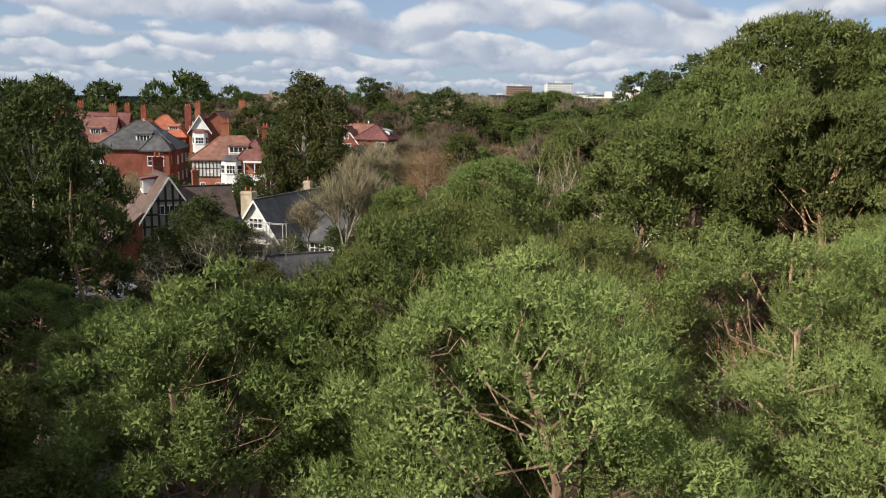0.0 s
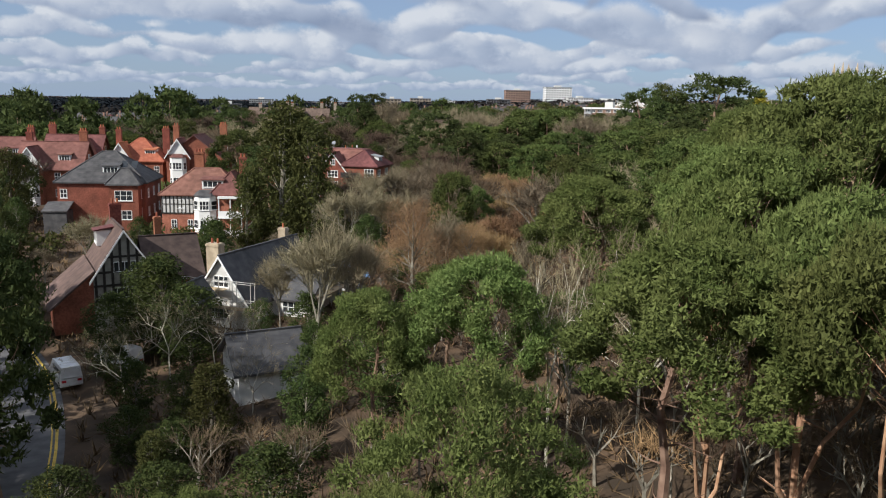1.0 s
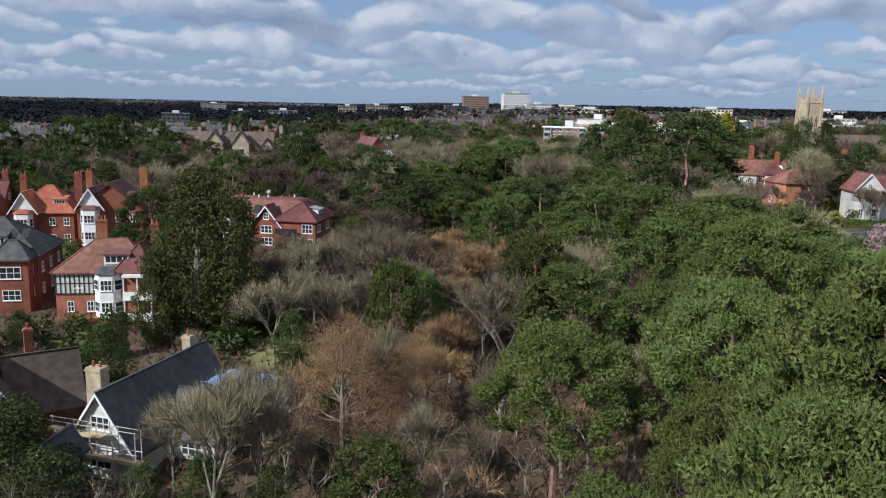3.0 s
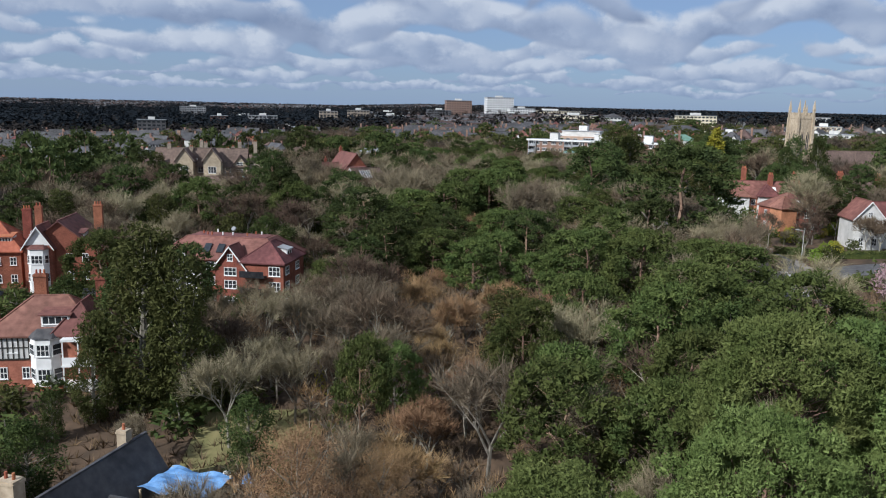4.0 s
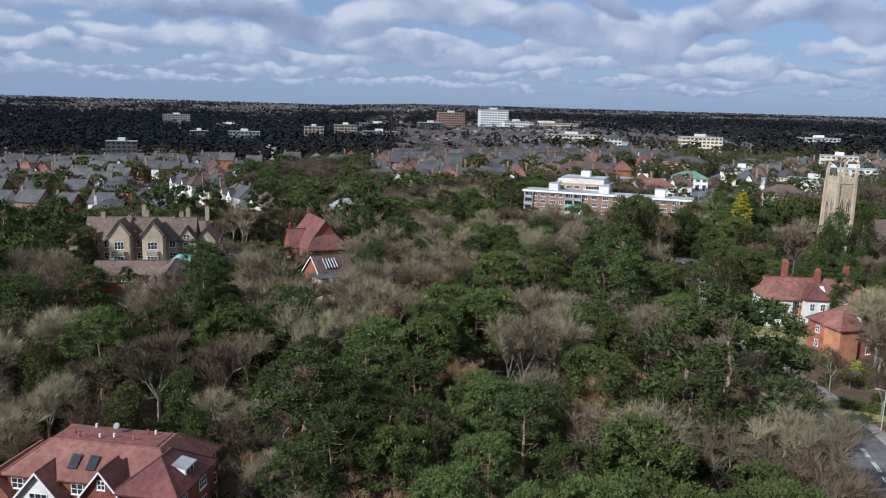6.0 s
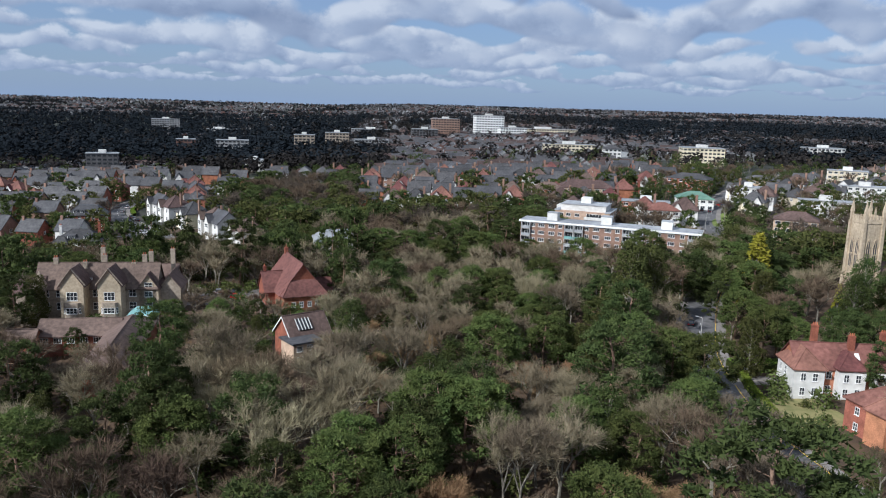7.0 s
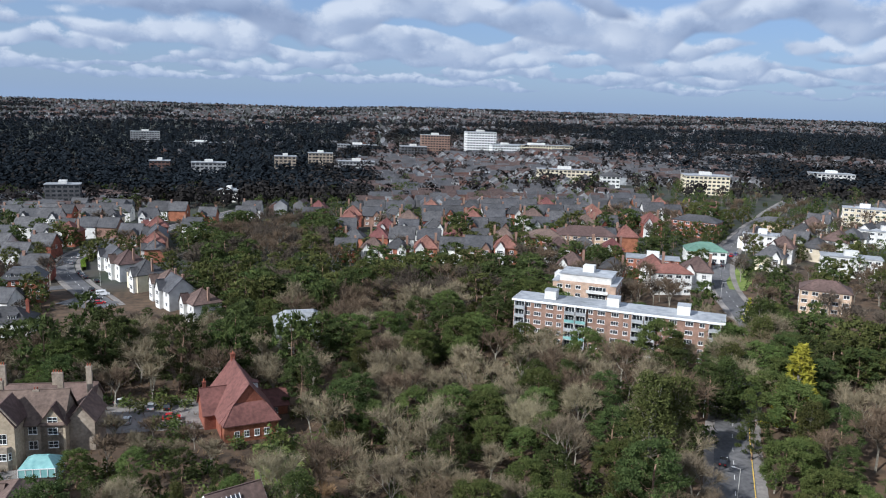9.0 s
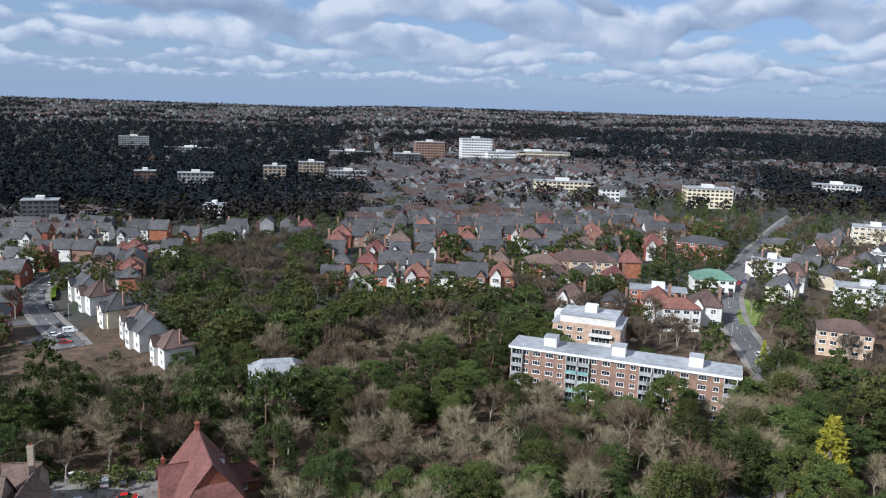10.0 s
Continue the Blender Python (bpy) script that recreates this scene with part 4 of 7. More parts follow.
b.box(-6.53, -4.63, 3.5, -1.5, -4.565, 3.68).box(-6.53, -4.63, 5.0, -1.5, -4.566, 5.12).box(-6.53, -4.63, 6.3, -1.5, -4.565, 6.5)
part("timber_frame", b.mesh("timber_frame", timber_dark), h, "black timber framing")
window(h, A[0], "front", -3.4, 5.1, 1.2, 1.4)
for u in (-4.6, -2.0):
    window(h, A[0], "front", u, 1.8, 0.9, 1.5)
bay(h, 0.6, -4.5, 4.0, 1.4, 0.4, 6.5, white, (1.9, 5.0), 3, slate)
part("plinth", Build().box(-1.5, -5.9, -3, 2.7, -4.4, 0.4).mesh("plinth", brick), h)
ver = part("verandah", Build().box(2.9, -6.4, -2, 6.6, -4.95, 0.9).mesh("verandah", white), h, "white painted two-storey verandah")
for z0, z1 in ((3.0, 3.25), (6.2, 6.5)):
    part("deck", Build().box(2.8, -6.5, z0, 6.7, -4.95, z1).mesh("deck", white), ver)
part("parapet", Build().box(2.85, -6.45, 3.25, 6.65, -6.35, 4.2).mesh("parapet", white), ver)
for x in (2.9, 4.7, 6.45):
    part("post", Build().box(x, -6.34, 0.9, x + 0.15, -6.19, 6.2).mesh("post", white), ver)
dormer(h, 1.6, -3.9, 7.6, 3.4, 1.4, 3.0, tile_red)
chimney(h, -1.5, 1.0, 6, 13.2, 1.5, 0.8, brick, 3)
chimney(h, 5.4, 2.5, 6, 12.4, 1.2, 0.8, brick, 2)

# grey hipped roof with a valley of slates
B = [(0, 0, 14, 12, 6.6, 11.4, "hip"), (4.0, -6.5, 4.6, 3.4, 6.5, 9.0, "hip")]
h = house("villa", "red brick villa with grey slate hipped roof and white windows", -56, 146, 8, 0.4, B, brick, slate)
dormer(h, 1.2, -4.4, 7.8, 2.6, 1.4, 2.6, slate)
window(h, B[1], "front", 0, 4.6, 2.8, 1.7, 3)
window(h, B[1], "front", 0, 1.4, 2.4, 1.5, 3)
for u in (-6, 3.6, 5.8):
    for z in (1.6, 4.7):
        window(h, B[0], "front", u, z, 1.1, 1.5)
for u in (-4, 0, 4):
    for z in (1.6, 4.7):
        window(h, B[0], "right", u, z, 1.0, 1.5)
part("rooflight", Build().slab([(2.6, -3.6, 8.75), (3.6, -3.6, 8.75), (3.6, -2.2, 9.95), (2.6, -2.2, 9.95)], 0.1).mesh("rooflight", glass), h)
part("rooflight", Build().slab([(4.2, -3.6, 8.75), (5.2, -3.6, 8.75), (5.2, -2.2, 9.95), (4.2, -2.2, 9.95)], 0.1).mesh("rooflight", glass), h)
chimney(h, 3.0, -7.0, -1, 7.5, 1.6, 1.0, brick, 2)
part("lean_to", Build().slab([(-8.5, -9.5, 2.2), (-4.5, -9.5, 2.2), (-4.5, -6, 3.4), (-8.5, -6, 3.4)], 0.2).box(-8.3, -9.3, -3, -4.7, -6, 2.1).mesh("lean_to", slate), h)


def tall_villa(x, y, rot, base, roof, label, flip=1, wall=None, form="x", width=12):
    """A villa with steep main roof, white gabled attic bay, dormers and tall chimneys."""
    bl = [(0, 0, width, 10, 6.6, 11.4, form), (3.2 * flip, -3.4, 4.6, 5.5, 7.2, 10.6, "y")]
    v = house("villa", label, x, y, rot, base, bl, wall or brick, roof)
    part("gable_face", Build().add([(3.2 * flip - 2.25, -6.22, 7.2), (3.2 * flip + 2.25, -6.22, 7.2), (3.2 * flip, -6.22, 10.2), (3.2 * flip - 2.25, -6.1, 7.2), (3.2 * flip + 2.25, -6.1, 7.2), (3.2 * flip, -6.1, 10.2)],
                                       [(0, 1, 2), (5, 4, 3), (0, 3, 4, 1), (1, 4, 5, 2), (2, 5, 3, 0)]).mesh("gable_face", white), v, "white boarded gable")
    bargeboards(v, bl[1])
    bay(v, 3.2 * flip, -6.1, 3.6, 0.9, -2, 6.6, white, (1.6, 4.8), 3, roof)
    for u in (-4.2, -1.6):
        for z in (1.6, 4.8):
            window(v, bl[0], "front", u * flip, z, 1.1, 1.5)
    for z in (1.6, 4.8, 8.2):
        window(v, bl[0], "left", 0.5, z, 1.1, 1.4)
        window(v, bl[0], "right", 0.5, z, 1.1, 1.4)
    dormer(v, -2.6 * flip, -3.6, 7.6, 2.3, 1.4, 2.5, roof)
    chimney(v, -5.2 * flip, 0.6, 6, 13.6, 1.5, 0.8, brick, 3)
    chimney(v, 5.3 * flip, 1.4, 6, 13.2, 1.2, 0.8, brick, 2)
    return v


tall_villa(-52.5, 185, 4, 2.2, tile_maroon, "tall brick villa with dark red tiled roof and white gabled bay", -1, form="y")
tall_villa(-66, 187, 6, 1.0, tile_orange, "brick villa with bright orange tiled roof and chimneys", -1, form="hip", width=11)
tall_villa(-82, 190, 8, 1.4, tile_red, "brick villa with pink-red tiled roof and white dormers")
tall_villa(-98, 190, 8, 0.6, tile_red, "brick villa with red roof and tall chimneys", -1)
tall_villa(-76, 168, 8, 0.8, tile_red, "brick villa with dark red roof and white gabled bay", -1)
tall_villa(-95, 160, 10, -0.5, tile_brown, "brick villa with brown tiled roof among evergreens")
tall_villa(-116, 196, 10, -0.5, tile_brown, "brick villa with brown tiled roof at the wood's edge")

# half-timbered house with a sweeping red roof
T = [(0, 0, 6.6, 10, 3.4, 8.4, "y"), (6.0, 1.5, 6.0, 8.0, 2.2, 6.4, "x")]
h = house("half_timbered_house", "half-timbered house with sweeping dark red tiled roof", -36.6, 101, 30, -2.2, T, plaster_dim, tile_dark, walls=[plaster_dim, brick], roofs=[tile_brown, tile_dark])
b = Build()
for i in range(8):
    x = -3.2 + i * 0.88
    b.box(x, -5.1, 0, x + 0.28, -5.01, 8.0 - abs(x + 0.14) * 1.4)
for z in (0.2, 2.0, 3.5, 5.2):
    half = 3.3 if z < 3.6 else (8.3 - z) / 1.5
    b.box(-half, -5.12, z, half, -5.015, z + 0.24)
part("timber_frame", b.mesh("timber_frame", timber_dark), h, "black timber framing on white plaster")
part("side_wall", Build().add([(x, y, z) for y in (-4.9, 4.9) for x, z in ((-7.4, -3.0), (-3.3, -3.0), (-3.3, 3.6), (-7.4, 0.1))], [(0, 1, 2, 3), (7, 6, 5, 4), (0, 3, 7, 4), (3, 2, 6, 7)]).mesh("side_wall", brick), h)
part("catslide_roof", Build().slab([(-8.0, -5.4, -0.1), (-3.2, -5.4, 4.0), (-3.2, 5.4, 4.0), (-8.0, 5.4, -0.1)], 0.25).mesh("catslide_roof", tile_brown), h, "long red-brown tiled slope")
bargeboards(h, T[0])
window(h, T[0], "front", 0, 4.2, 2.4, 1.1, 4, 1)
window(h, T[0], "front", 0, 1.2, 3.0, 1.2, 5, 1)
dormer(h, -2.2, 1.0, 6.0, 1.8, 1.6, 2.4, tile_red, "left", 2)
chimney(h, 0.5, 4.5, 5, 10.2, 1.3, 0.8, brick, 2)
chimney(h, 5.2, 3.8, 4, 8.4, 0.8, 0.8, brick, 1)

# cottage under repair
CX, CY, CZ, CR = -20.5, 103.9, -4.5, -20
C = [(0, 0, 7.0, 16, 3.0, 8.0, "y"), (5.6, 0.5, 6.0, 8, 2.9, 5.8, "x")]
h = house("cottage", "white gabled cottage with dark tiled roof under repair", CX, CY, CR, CZ, C, render_white, slate_dark)
bargeboards(h, C[0])
window(h, C[0], "front", 0, 5.0, 2.0, 1.3, 3, 2)
window(h, C[0], "front", -0.2, 1.4, 2.4, 1.4, 3, 2)
window(h, C[1], "front", 0.6, 1.6, 2.2, 1.4, 3, 2)
chimney(h, -3.9, -3.6, -3, 8.4, 1.7, 1.2, stone, 2)
chimney(h, -0.5, 6.0, 5, 9.2, 1.0, 0.8, stone, 1)
scaf = thing("scaffolding", "pale timber and steel scaffolding round a cottage", "scaffolding", at=pose(CX, CY, CZ, 0, 0, CR))
for x in np.arange(-4.6, 5.0, 2.35):
    for y in (-9.5, -8.7):
        part("pole", Build().tube((x, y, -1.0), (x, y, 5.4), 0.05, 0.05, 5).mesh("pole", concrete), scaf)
for z in (2.4, 4.4):
    for y in (-9.5, -8.7):
        part("rail", Build().tube((-4.8, y, z + 0.9), (4.9, y, z + 0.9), 0.04, 0.04, 5).mesh("rail", concrete), scaf)
for z in (2.3, 4.3):
    part("platform", Build().box(-4.8, -9.6, z, 1.2 if z > 4 else 4.9, -8.5, z + 0.08).box(-4.8, -9.66, z + 0.08, 1.2 if z > 4 else 4.9, -9.6, z + 0.4).mesh("platform", timber), scaf, "pale timber boards")
for y in np.arange(-3.5, 5.1, 2.1):
    part("pole", Build().tube((9.2, y, -1.0), (9.2, y, 5.0), 0.05, 0.05, 5).mesh("pole", concrete), scaf)
part("platform", Build().box(8.8, -4, 3.0, 9.9, 6, 3.08).mesh("platform", timber), scaf, "pale timber boards")
part("ladder", Build().tube((10.4, 1.0, -0.5), (9.9, 1.0, 5.6), 0.04, 0.04, 4).tube((10.4, 1.5, -0.5), (9.9, 1.5, 5.6), 0.04, 0.04, 4).mesh("ladder", concrete), scaf)
tarp = thing("tarpaulin", "crumpled blue tarpaulin sheet over an unfinished roof", "tarpaulin", at=pose(CX, CY, CZ, 0, 0, CR))
b = Build()
b.add([(i * 0.72 + 2.6, j * 0.75 + 3.4, 5.2 + 0.12 * math.sin(i * 1.3) + 0.14 * math.cos(j * 1.7 + i) - 0.05 * j) for j in range(8) for i in range(10)],
      [(j * 10 + i, j * 10 + i + 1, j * 10 + i + 11, j * 10 + i + 10) for j in range(7) for i in range(9)])
part("sheet", b.mesh("sheet", tarp_blue), tarp)
for x, y in ((2.8, 3.6), (8.9, 3.6), (2.8, 8.4), (8.9, 8.4)):
    part("post", Build().box(x - 0.08, y - 0.08, -1, x + 0.08, y + 0.08, 5.0).mesh("post", timber), tarp)
rng = np.random.default_rng(8)
for i in range(26):
    x, y = -12.5 + rng.normal(0, 2.6), 108 + rng.normal(0, 2.6)
    w, d, e = rng.uniform(0.3, 1.1, 3)
    m = (paving, timber, white, concrete, tarp_blue)[i % 5]
    ob = new("rubble_heap", Build().taper(0, 0, -0.2, e * 0.7, w * 1.5, d * 1.5, w * 0.8, d * 0.9).mesh("rubble", m))
    ob.matrix_basis = pose(x, y, terrain(x, y), rng.uniform(-8, 8), rng.uniform(-8, 8), rng.uniform(0, 90))
    tagged(ob, "heaped sacks, timber and rubble beside a cottage", "rubble", "building rubble")
O = [(0, 0, 6.0, 7.0, 2.5, 4.8, "x")]
h = house("outbuilding", "white rendered outbuilding with low grey roof", -14.6, 79, 26, -4.8, O, render_white, slate_dark)
window(h, O[0], "front", 1.2, 1.6, 1.2, 0.7, 2, 1)
O = [(0, 0, 2.2, 3.2, 3.2, 4.6, "y")]
h = house("outbuilding", "grey timber outbuilding with slate roof beside a cottage", -24.6, 91, -10, -2.8, O, slate, slate_dark)
bargeboards(h, O[0])

# ---- red apartment house ----
R = [(0, 1, 22, 12, 8.2, 11.4, "mansard"), (3.0, -5.4, 5.4, 3.4, 7.6, 11.0, "y"), (8.6, -2.2, 7.5, 10, 8.4, 11.4, "hip"), (-5.5, -5.2, 5.5, 3.0, 6.6, 9.8, "y"), (-12.0, -1.5, 5.0, 9, 5.6, 8.6, "y")]
h = house("apartment_house", "large red brick apartment house with red tiled roofs and gables", -22.3, 178.5, -13, 0.0, R, brick, tile_red, "apartment house", walls=[brick, brick, brick, render_white, brick])
part("flat_roof", Build().box(-6.8, -1.0, 11.38, 6.8, 3.0, 11.5).mesh("flat_roof", tile_red), h)
bargeboards(h, R[1]), bargeboards(h, R[3])
window(h, R[1], "front", 0, 9.0, 1.0, 1.2, 2, 2)
for z in (1.6, 4.4, 6.6):
    window(h, R[1], "front", 0, z, 2.2, 1.4, 3, 2)
    window(h, R[3], "front", 0, z - 0.4, 2.4, 1.4, 3, 2)
for z in (1.6, 4.4, 7.0):
    for u in (-3.2, 1.8):
        window(h, R[2], "right", u, z, 1.9, 1.4, 3, 2)
    window(h, R[2], "front", 2.2, z, 2.0, 1.6, 3, 2)
    for u in (-9.4, -1.5):
        window(h, R[0], "front", u, z, 1.6, 1.4, 2, 2)
    for u in (-4.5, 0, 4.5):
        window(h, R[0], "right", u, z, 1.6, 1.4, 2, 2)
for x, y in ((-0.8, -3.7), (-3.2, -3.7)):
    part("rooflight", Build().slab([(x, y - 0.6, 9.3), (x + 1.2, y - 0.6, 9.3), (x + 1.2, y + 0.8, 10.5), (x, y + 0.8, 10.5)], 0.12).mesh("rooflight", glass), h)
dormer(h, 11.6, -2.2, 8.9, 2.2, 1.2, 1.6, lead, "right", 2)
rng = random.Random(4)
for i in range(9):
    x, y = rng.uniform(-6, 6), rng.uniform(-0.8, 2.8)
    part("vent", Build().tube((x, y, 11.6), (x, y, 12.1), 0.14, 0.14, 8).mesh("vent", white if i % 2 else tile_orange), h)
part("satellite_dish", Build().tube((0, 1.6, 11.6), (0, 1.6, 12.4), 0.04, 0.04, 5).tube((0, 1.5, 12.5), (0, 1.4, 12.55), 0.45, 0.35, 12).mesh("satellite_dish", lead), h)
part("balcony", Build().box(5.2, -8.6, 3.1, 9.4, -7.2, 3.3).box(5.2, -8.6, 3.3, 9.4, -8.54, 4.3).box(5.2, -8.6, 6.0, 9.4, -7.2, 6.2).box(5.2, -8.6, 6.2, 9.4, -8.54, 7.1).mesh("balcony", dark_metal), h)
O = [(0, 0, 8, 6, 3.0, 5.0, "x")]
house("garage", "low outbuilding with grey roof and white doors", -41, 172, 20, -1.5, O, render_white, slate, "garage")

# ---- gothic mansion with its low wings ----
G = [(0, 3, 30, 10, 7.0, 12.6, "x"), (-4.5, -3.5, 5.6, 7.5, 9.0, 12.9, "y"), (4.5, -3.5, 5.6, 7.5, 9.0, 12.9, "y"), (13, 2, 5, 8, 7.0, 10.5, "y"), (-16, 0, 6.0, 8.0, 6.4, 9.6, "x"), (5, 14, 26, 9, 6.0, 10.0, "x"), (18, 5, 5.5, 9, 6.4, 9.8, "y")]
h = house("mansion", "sandstone gothic mansion with gabled bays and tall chimneys", -57.5, 313, 4, 7.0, G, stone_brown, tile_brown, "mansion", walls=[stone_brown, stone, stone, stone, stone_brown, stone_brown, stone_brown])
for bl in G[1:3]:
    for z in (2.2, 5.8):
        window(h, bl, "front", 0, z, 2.6, 2.2, 3, 2)
    bay(h, bl[0], -7.25, 4.2, 0.8, -2, 4.2, stone_brown, (2.2,), 3)
    part("gable_coping", Build().slab([(bl[0] - 3.3, -7.5, 8.9), (bl[0] - 3.3, -7.1, 8.9), (bl[0], -7.1, 13.2), (bl[0], -7.5, 13.2)][::-1], 0.3).slab([(bl[0] + 3.3, -7.5, 8.9), (bl[0] + 3.3, -7.1, 8.9), (bl[0], -7.1, 13.2), (bl[0], -7.5, 13.2)], 0.3).mesh("gable_coping", stone_brown), h)
for u in (-12.5, -9.0, 0.0, 9.0):
    for z in (2.0, 5.4):
        window(h, G[0], "front", u, z, 1.8, 1.9, 2, 2)
for z in (2.0, 5.0, 7.4):
    window(h, G[3], "front", 0, z, 2.0, 1.5, 2, 2)
for x, y in ((-11, 3), (-3.5, 2), (1, 4), (8.5, 3), (12, 8), (-2, 14), (9, 14), (17, 12)):
    chimney(h, x, y, 8, 13.6 + 1.1 * math.sin(x * 3.1 + y), 1.2, 0.8, stone_brown, 2)
dormer(h, -2, -0.6, 8.0, 1.6, 1.4, 2.0, tile_brown)
part("turret", Build().taper(-13.6, -2.5, -2, 7.0, 3, 3, 3, 3).taper(-13.6, -2.5, 7.0, 11.5, 3.4, 3.4, 0.1, 0.1).mesh("turret", stone_brown), h)
cons = thing("conservatory", "teal glazed conservatory with a white frame", "conservatory", at=pose(-43.0, 302, 7.2, 0, 0, 4))
part("glazing", Build().box(-3.4, -3, -2, 3.4, 3, 2.4).taper(0, 0, 2.4, 4.0, 7, 6.2, 3.0, 1.0).mesh("glazing", panel_teal), cons, "teal tinted glass")
b = Build()
for i in range(6):
    x = -3.45 + i * 1.38
    b.box(x - 0.06, -3.08, -2, x + 0.06, -3.01, 2.4)
    b.box(3.41, -3.0 + i * 1.15, -2, 3.48, -2.88 + i * 1.15, 2.4)
b.box(-3.5, -3.1, 2.35, 3.5, -3.01, 2.5)
part("glazing_bars", b.mesh("glazing_bars", white), cons)
FOOT.append((-43.0, 302, 4, 4, 0))
W = [(0, 0, 17, 9.5, 2.8, 5.4, "x"), (11.0, -13, 9.0, 36, 3.2, 5.8, "hip"), (-11, -6, 6, 8, 2.8, 4.8, "x")]
h = house("school_wing", "low wing with long brown tiled roofs beside a mansion", -52.5, 287, 6, 7.0, W, brick, tile_brown, "wing")
for u in np.arange(-7, 7.1, 2.8):
    window(h, W[0], "front", float(u), 1.5, 1.7, 1.3, 3, 1)
for u in np.arange(-13, 13.1, 3.6):
    window(h, W[1], "left", float(u), 1.5, 1.7, 1.3, 3, 1)
for z, y in ((3.4, -2), (3.4, 1.5), (3.4, -6)):
    part("rooflight", Build().slab([(8.4, y + 1.2, 3.75), (8.4, y, 3.75), (9.4, y, 4.5), (9.4, y + 1.2, 4.5)], 0.1).mesh("rooflight", white), h)
window(h, W[1], "front", -1.2, 1.4, 1.4, 1.3), window(h, W[1], "front", 1.2, 1.4, 1.4, 1.3)

V = [(0, 0, 17, 11, 6.2, 10.4, "hip"), (-5.5, -5.6, 4.4, 2.4, 6.0, 8.6, "hip")]
h = house("villa", "white rendered villa with grey hipped roof and two white dormers", -97, 411, 4, 2.4, V, render_white, slate)
for x in (-2.4, 3.4):
    dormer(h, x, -4.3, 6.9, 2.6, 1.6, 2.6, slate, cols=3)
for z in (1.6, 4.6):
    for u in (-1.6, 1.6, 4.6, 7.0):
        window(h, V[0], "front", u, z, 1.2, 1.5)
    window(h, V[1], "front", 0, z, 2.6, 1.5, 3)
    for u in (-2.5, 2.5):
        window(h, V[0], "right", u, z, 1.2, 1.5)
chimney(h, -7.2, 0, 6, 11.8, 1.0, 0.8, render_white, 2), chimney(h, 6.4, 1.5, 6, 12.2, 1.0, 0.8, brick, 2)
V = [(0, 0, 15, 11, 8.8, 12.6, "mansard")]
h = house("villa", "tall brick house with dark slate mansard roof and white trim", -112, 462, 10, 2.6, V, brick, slate_dark)
for z in (1.6, 4.5, 7.4):
    for u in (-5.6, -2.8, 0, 2.8, 5.6):
        window(h, V[0], "front", u, z, 1.3, 1.6)
    for u in (-3, 0, 3):
        window(h, V[0], "right", u, z, 1.2, 1.5)
for x in (-4.5, -1.5, 1.5, 4.5):
    dormer(h, x, -4.9, 9.4, 1.6, 1.4, 2.0, slate_dark, cols=2)

# ---- red-roofed hall and the small house before it ----
H = [(0, 0, 13, 20, 5.4, 13.6, "y"), (-6.2, 1.0, 6, 9, 5.0, 9.8, "x"), (0, -9.6, 12.4, 6.2, 5.0, 9.6, "hip"), (8.6, 4.0, 6.5, 6, 3.2, 6.2, "x")]
# the hall's roof red is a darker one, in place of cloud shade
h = house("hall", "brick church hall with steep red tiled roof and dark gable", -8.5, 333, 20, 4.6, H, brick, tile_maroon, "hall")
chimney(h, 0, 9.4, 11, 15.0, 1.0, 1.0, brick, 1)
chimney(h, -8.4, 1.2, 5, 11.4, 0.8, 0.6, brick, 1)
for u in (-3.4, -1.2, 1.2, 3.4):
    window(h, H[2], "front", u, 2.6, 1.2, 1.6, 2, 2)
for u in (-7, -3.5, 0.5, 6.5):
    window(h, H[0], "right", u, 2.8, 1.4, 1.8, 2, 2)
window(h, H[3], "front", 0, 1.6, 1.6, 1.3, 3, 2)
dormer(h, 4.2, 1.0, 8.4, 1.8, 1.4, 2.2, tile_maroon, "right", 2)
K = [(0, 0, 9.5, 8.5, 5.2, 9.2, "x"), (-3.2, -5.5, 6.5, 6, 5.0, 5.2, "flat")]
h = house("brick_house", "brick house with dark brown roof and large white rooflight", -1.0, 277, 32, 7.4, K, brick_tan, tile_brown, "house", walls=[brick, brick_tan], roofs=[tile_brown, slate_dark])
bargeboards_side(h, K[0]), bargeboards_side(h, K[0], 1)
part("rooflight", Build().slab([(-2.6, -3.4, 6.45), (0.6, -3.4, 6.45), (0.6, -1.3, 8.4), (-2.6, -1.3, 8.4)], 0.12).mesh("rooflight", glass), h)
b = Build()
for x in (-2.65, -1.85, -1.05, -0.25, 0.5):
    b.slab([(x, -3.45, 6.5), (x + 0.14, -3.45, 6.5), (x + 0.14, -1.25, 8.55), (x, -1.25, 8.55)], 0.1)
part("rooflight_frame", b.mesh("rooflight_frame", white), h)
for u in (-1.8, 0.6):
    for z in (1.6, 4.0):
        window(h, K[1], "front", u, z, 1.4, 1.3, 3, 2)
O = [(0, 0, 16, 12, 6.0, 9.0, "mansard")]
house("villa", "pale villa with white flat-topped roof deep in the wood", 1.0, 392, 10, 8.0, O, render_white, lead)

# ---- villas beside the avenue ----
M = [(0, 0, 20, 9, 6.6, 10.6, "x"), (-8.2, -2.0, 6.2, 9, 6.6, 10.2, "hip"), (0.5, -3.0, 5.5, 7, 6.8, 9.8, "hip"), (8, -1, 6, 9, 6.6, 10, "hip")]
h = house("villa", "white and red brick villa with pink-red tiled roof", 113.5, 257, -8, 5.6, M, render_white, tile_red, walls=[brick_orange, render_white, render_white, render_white])
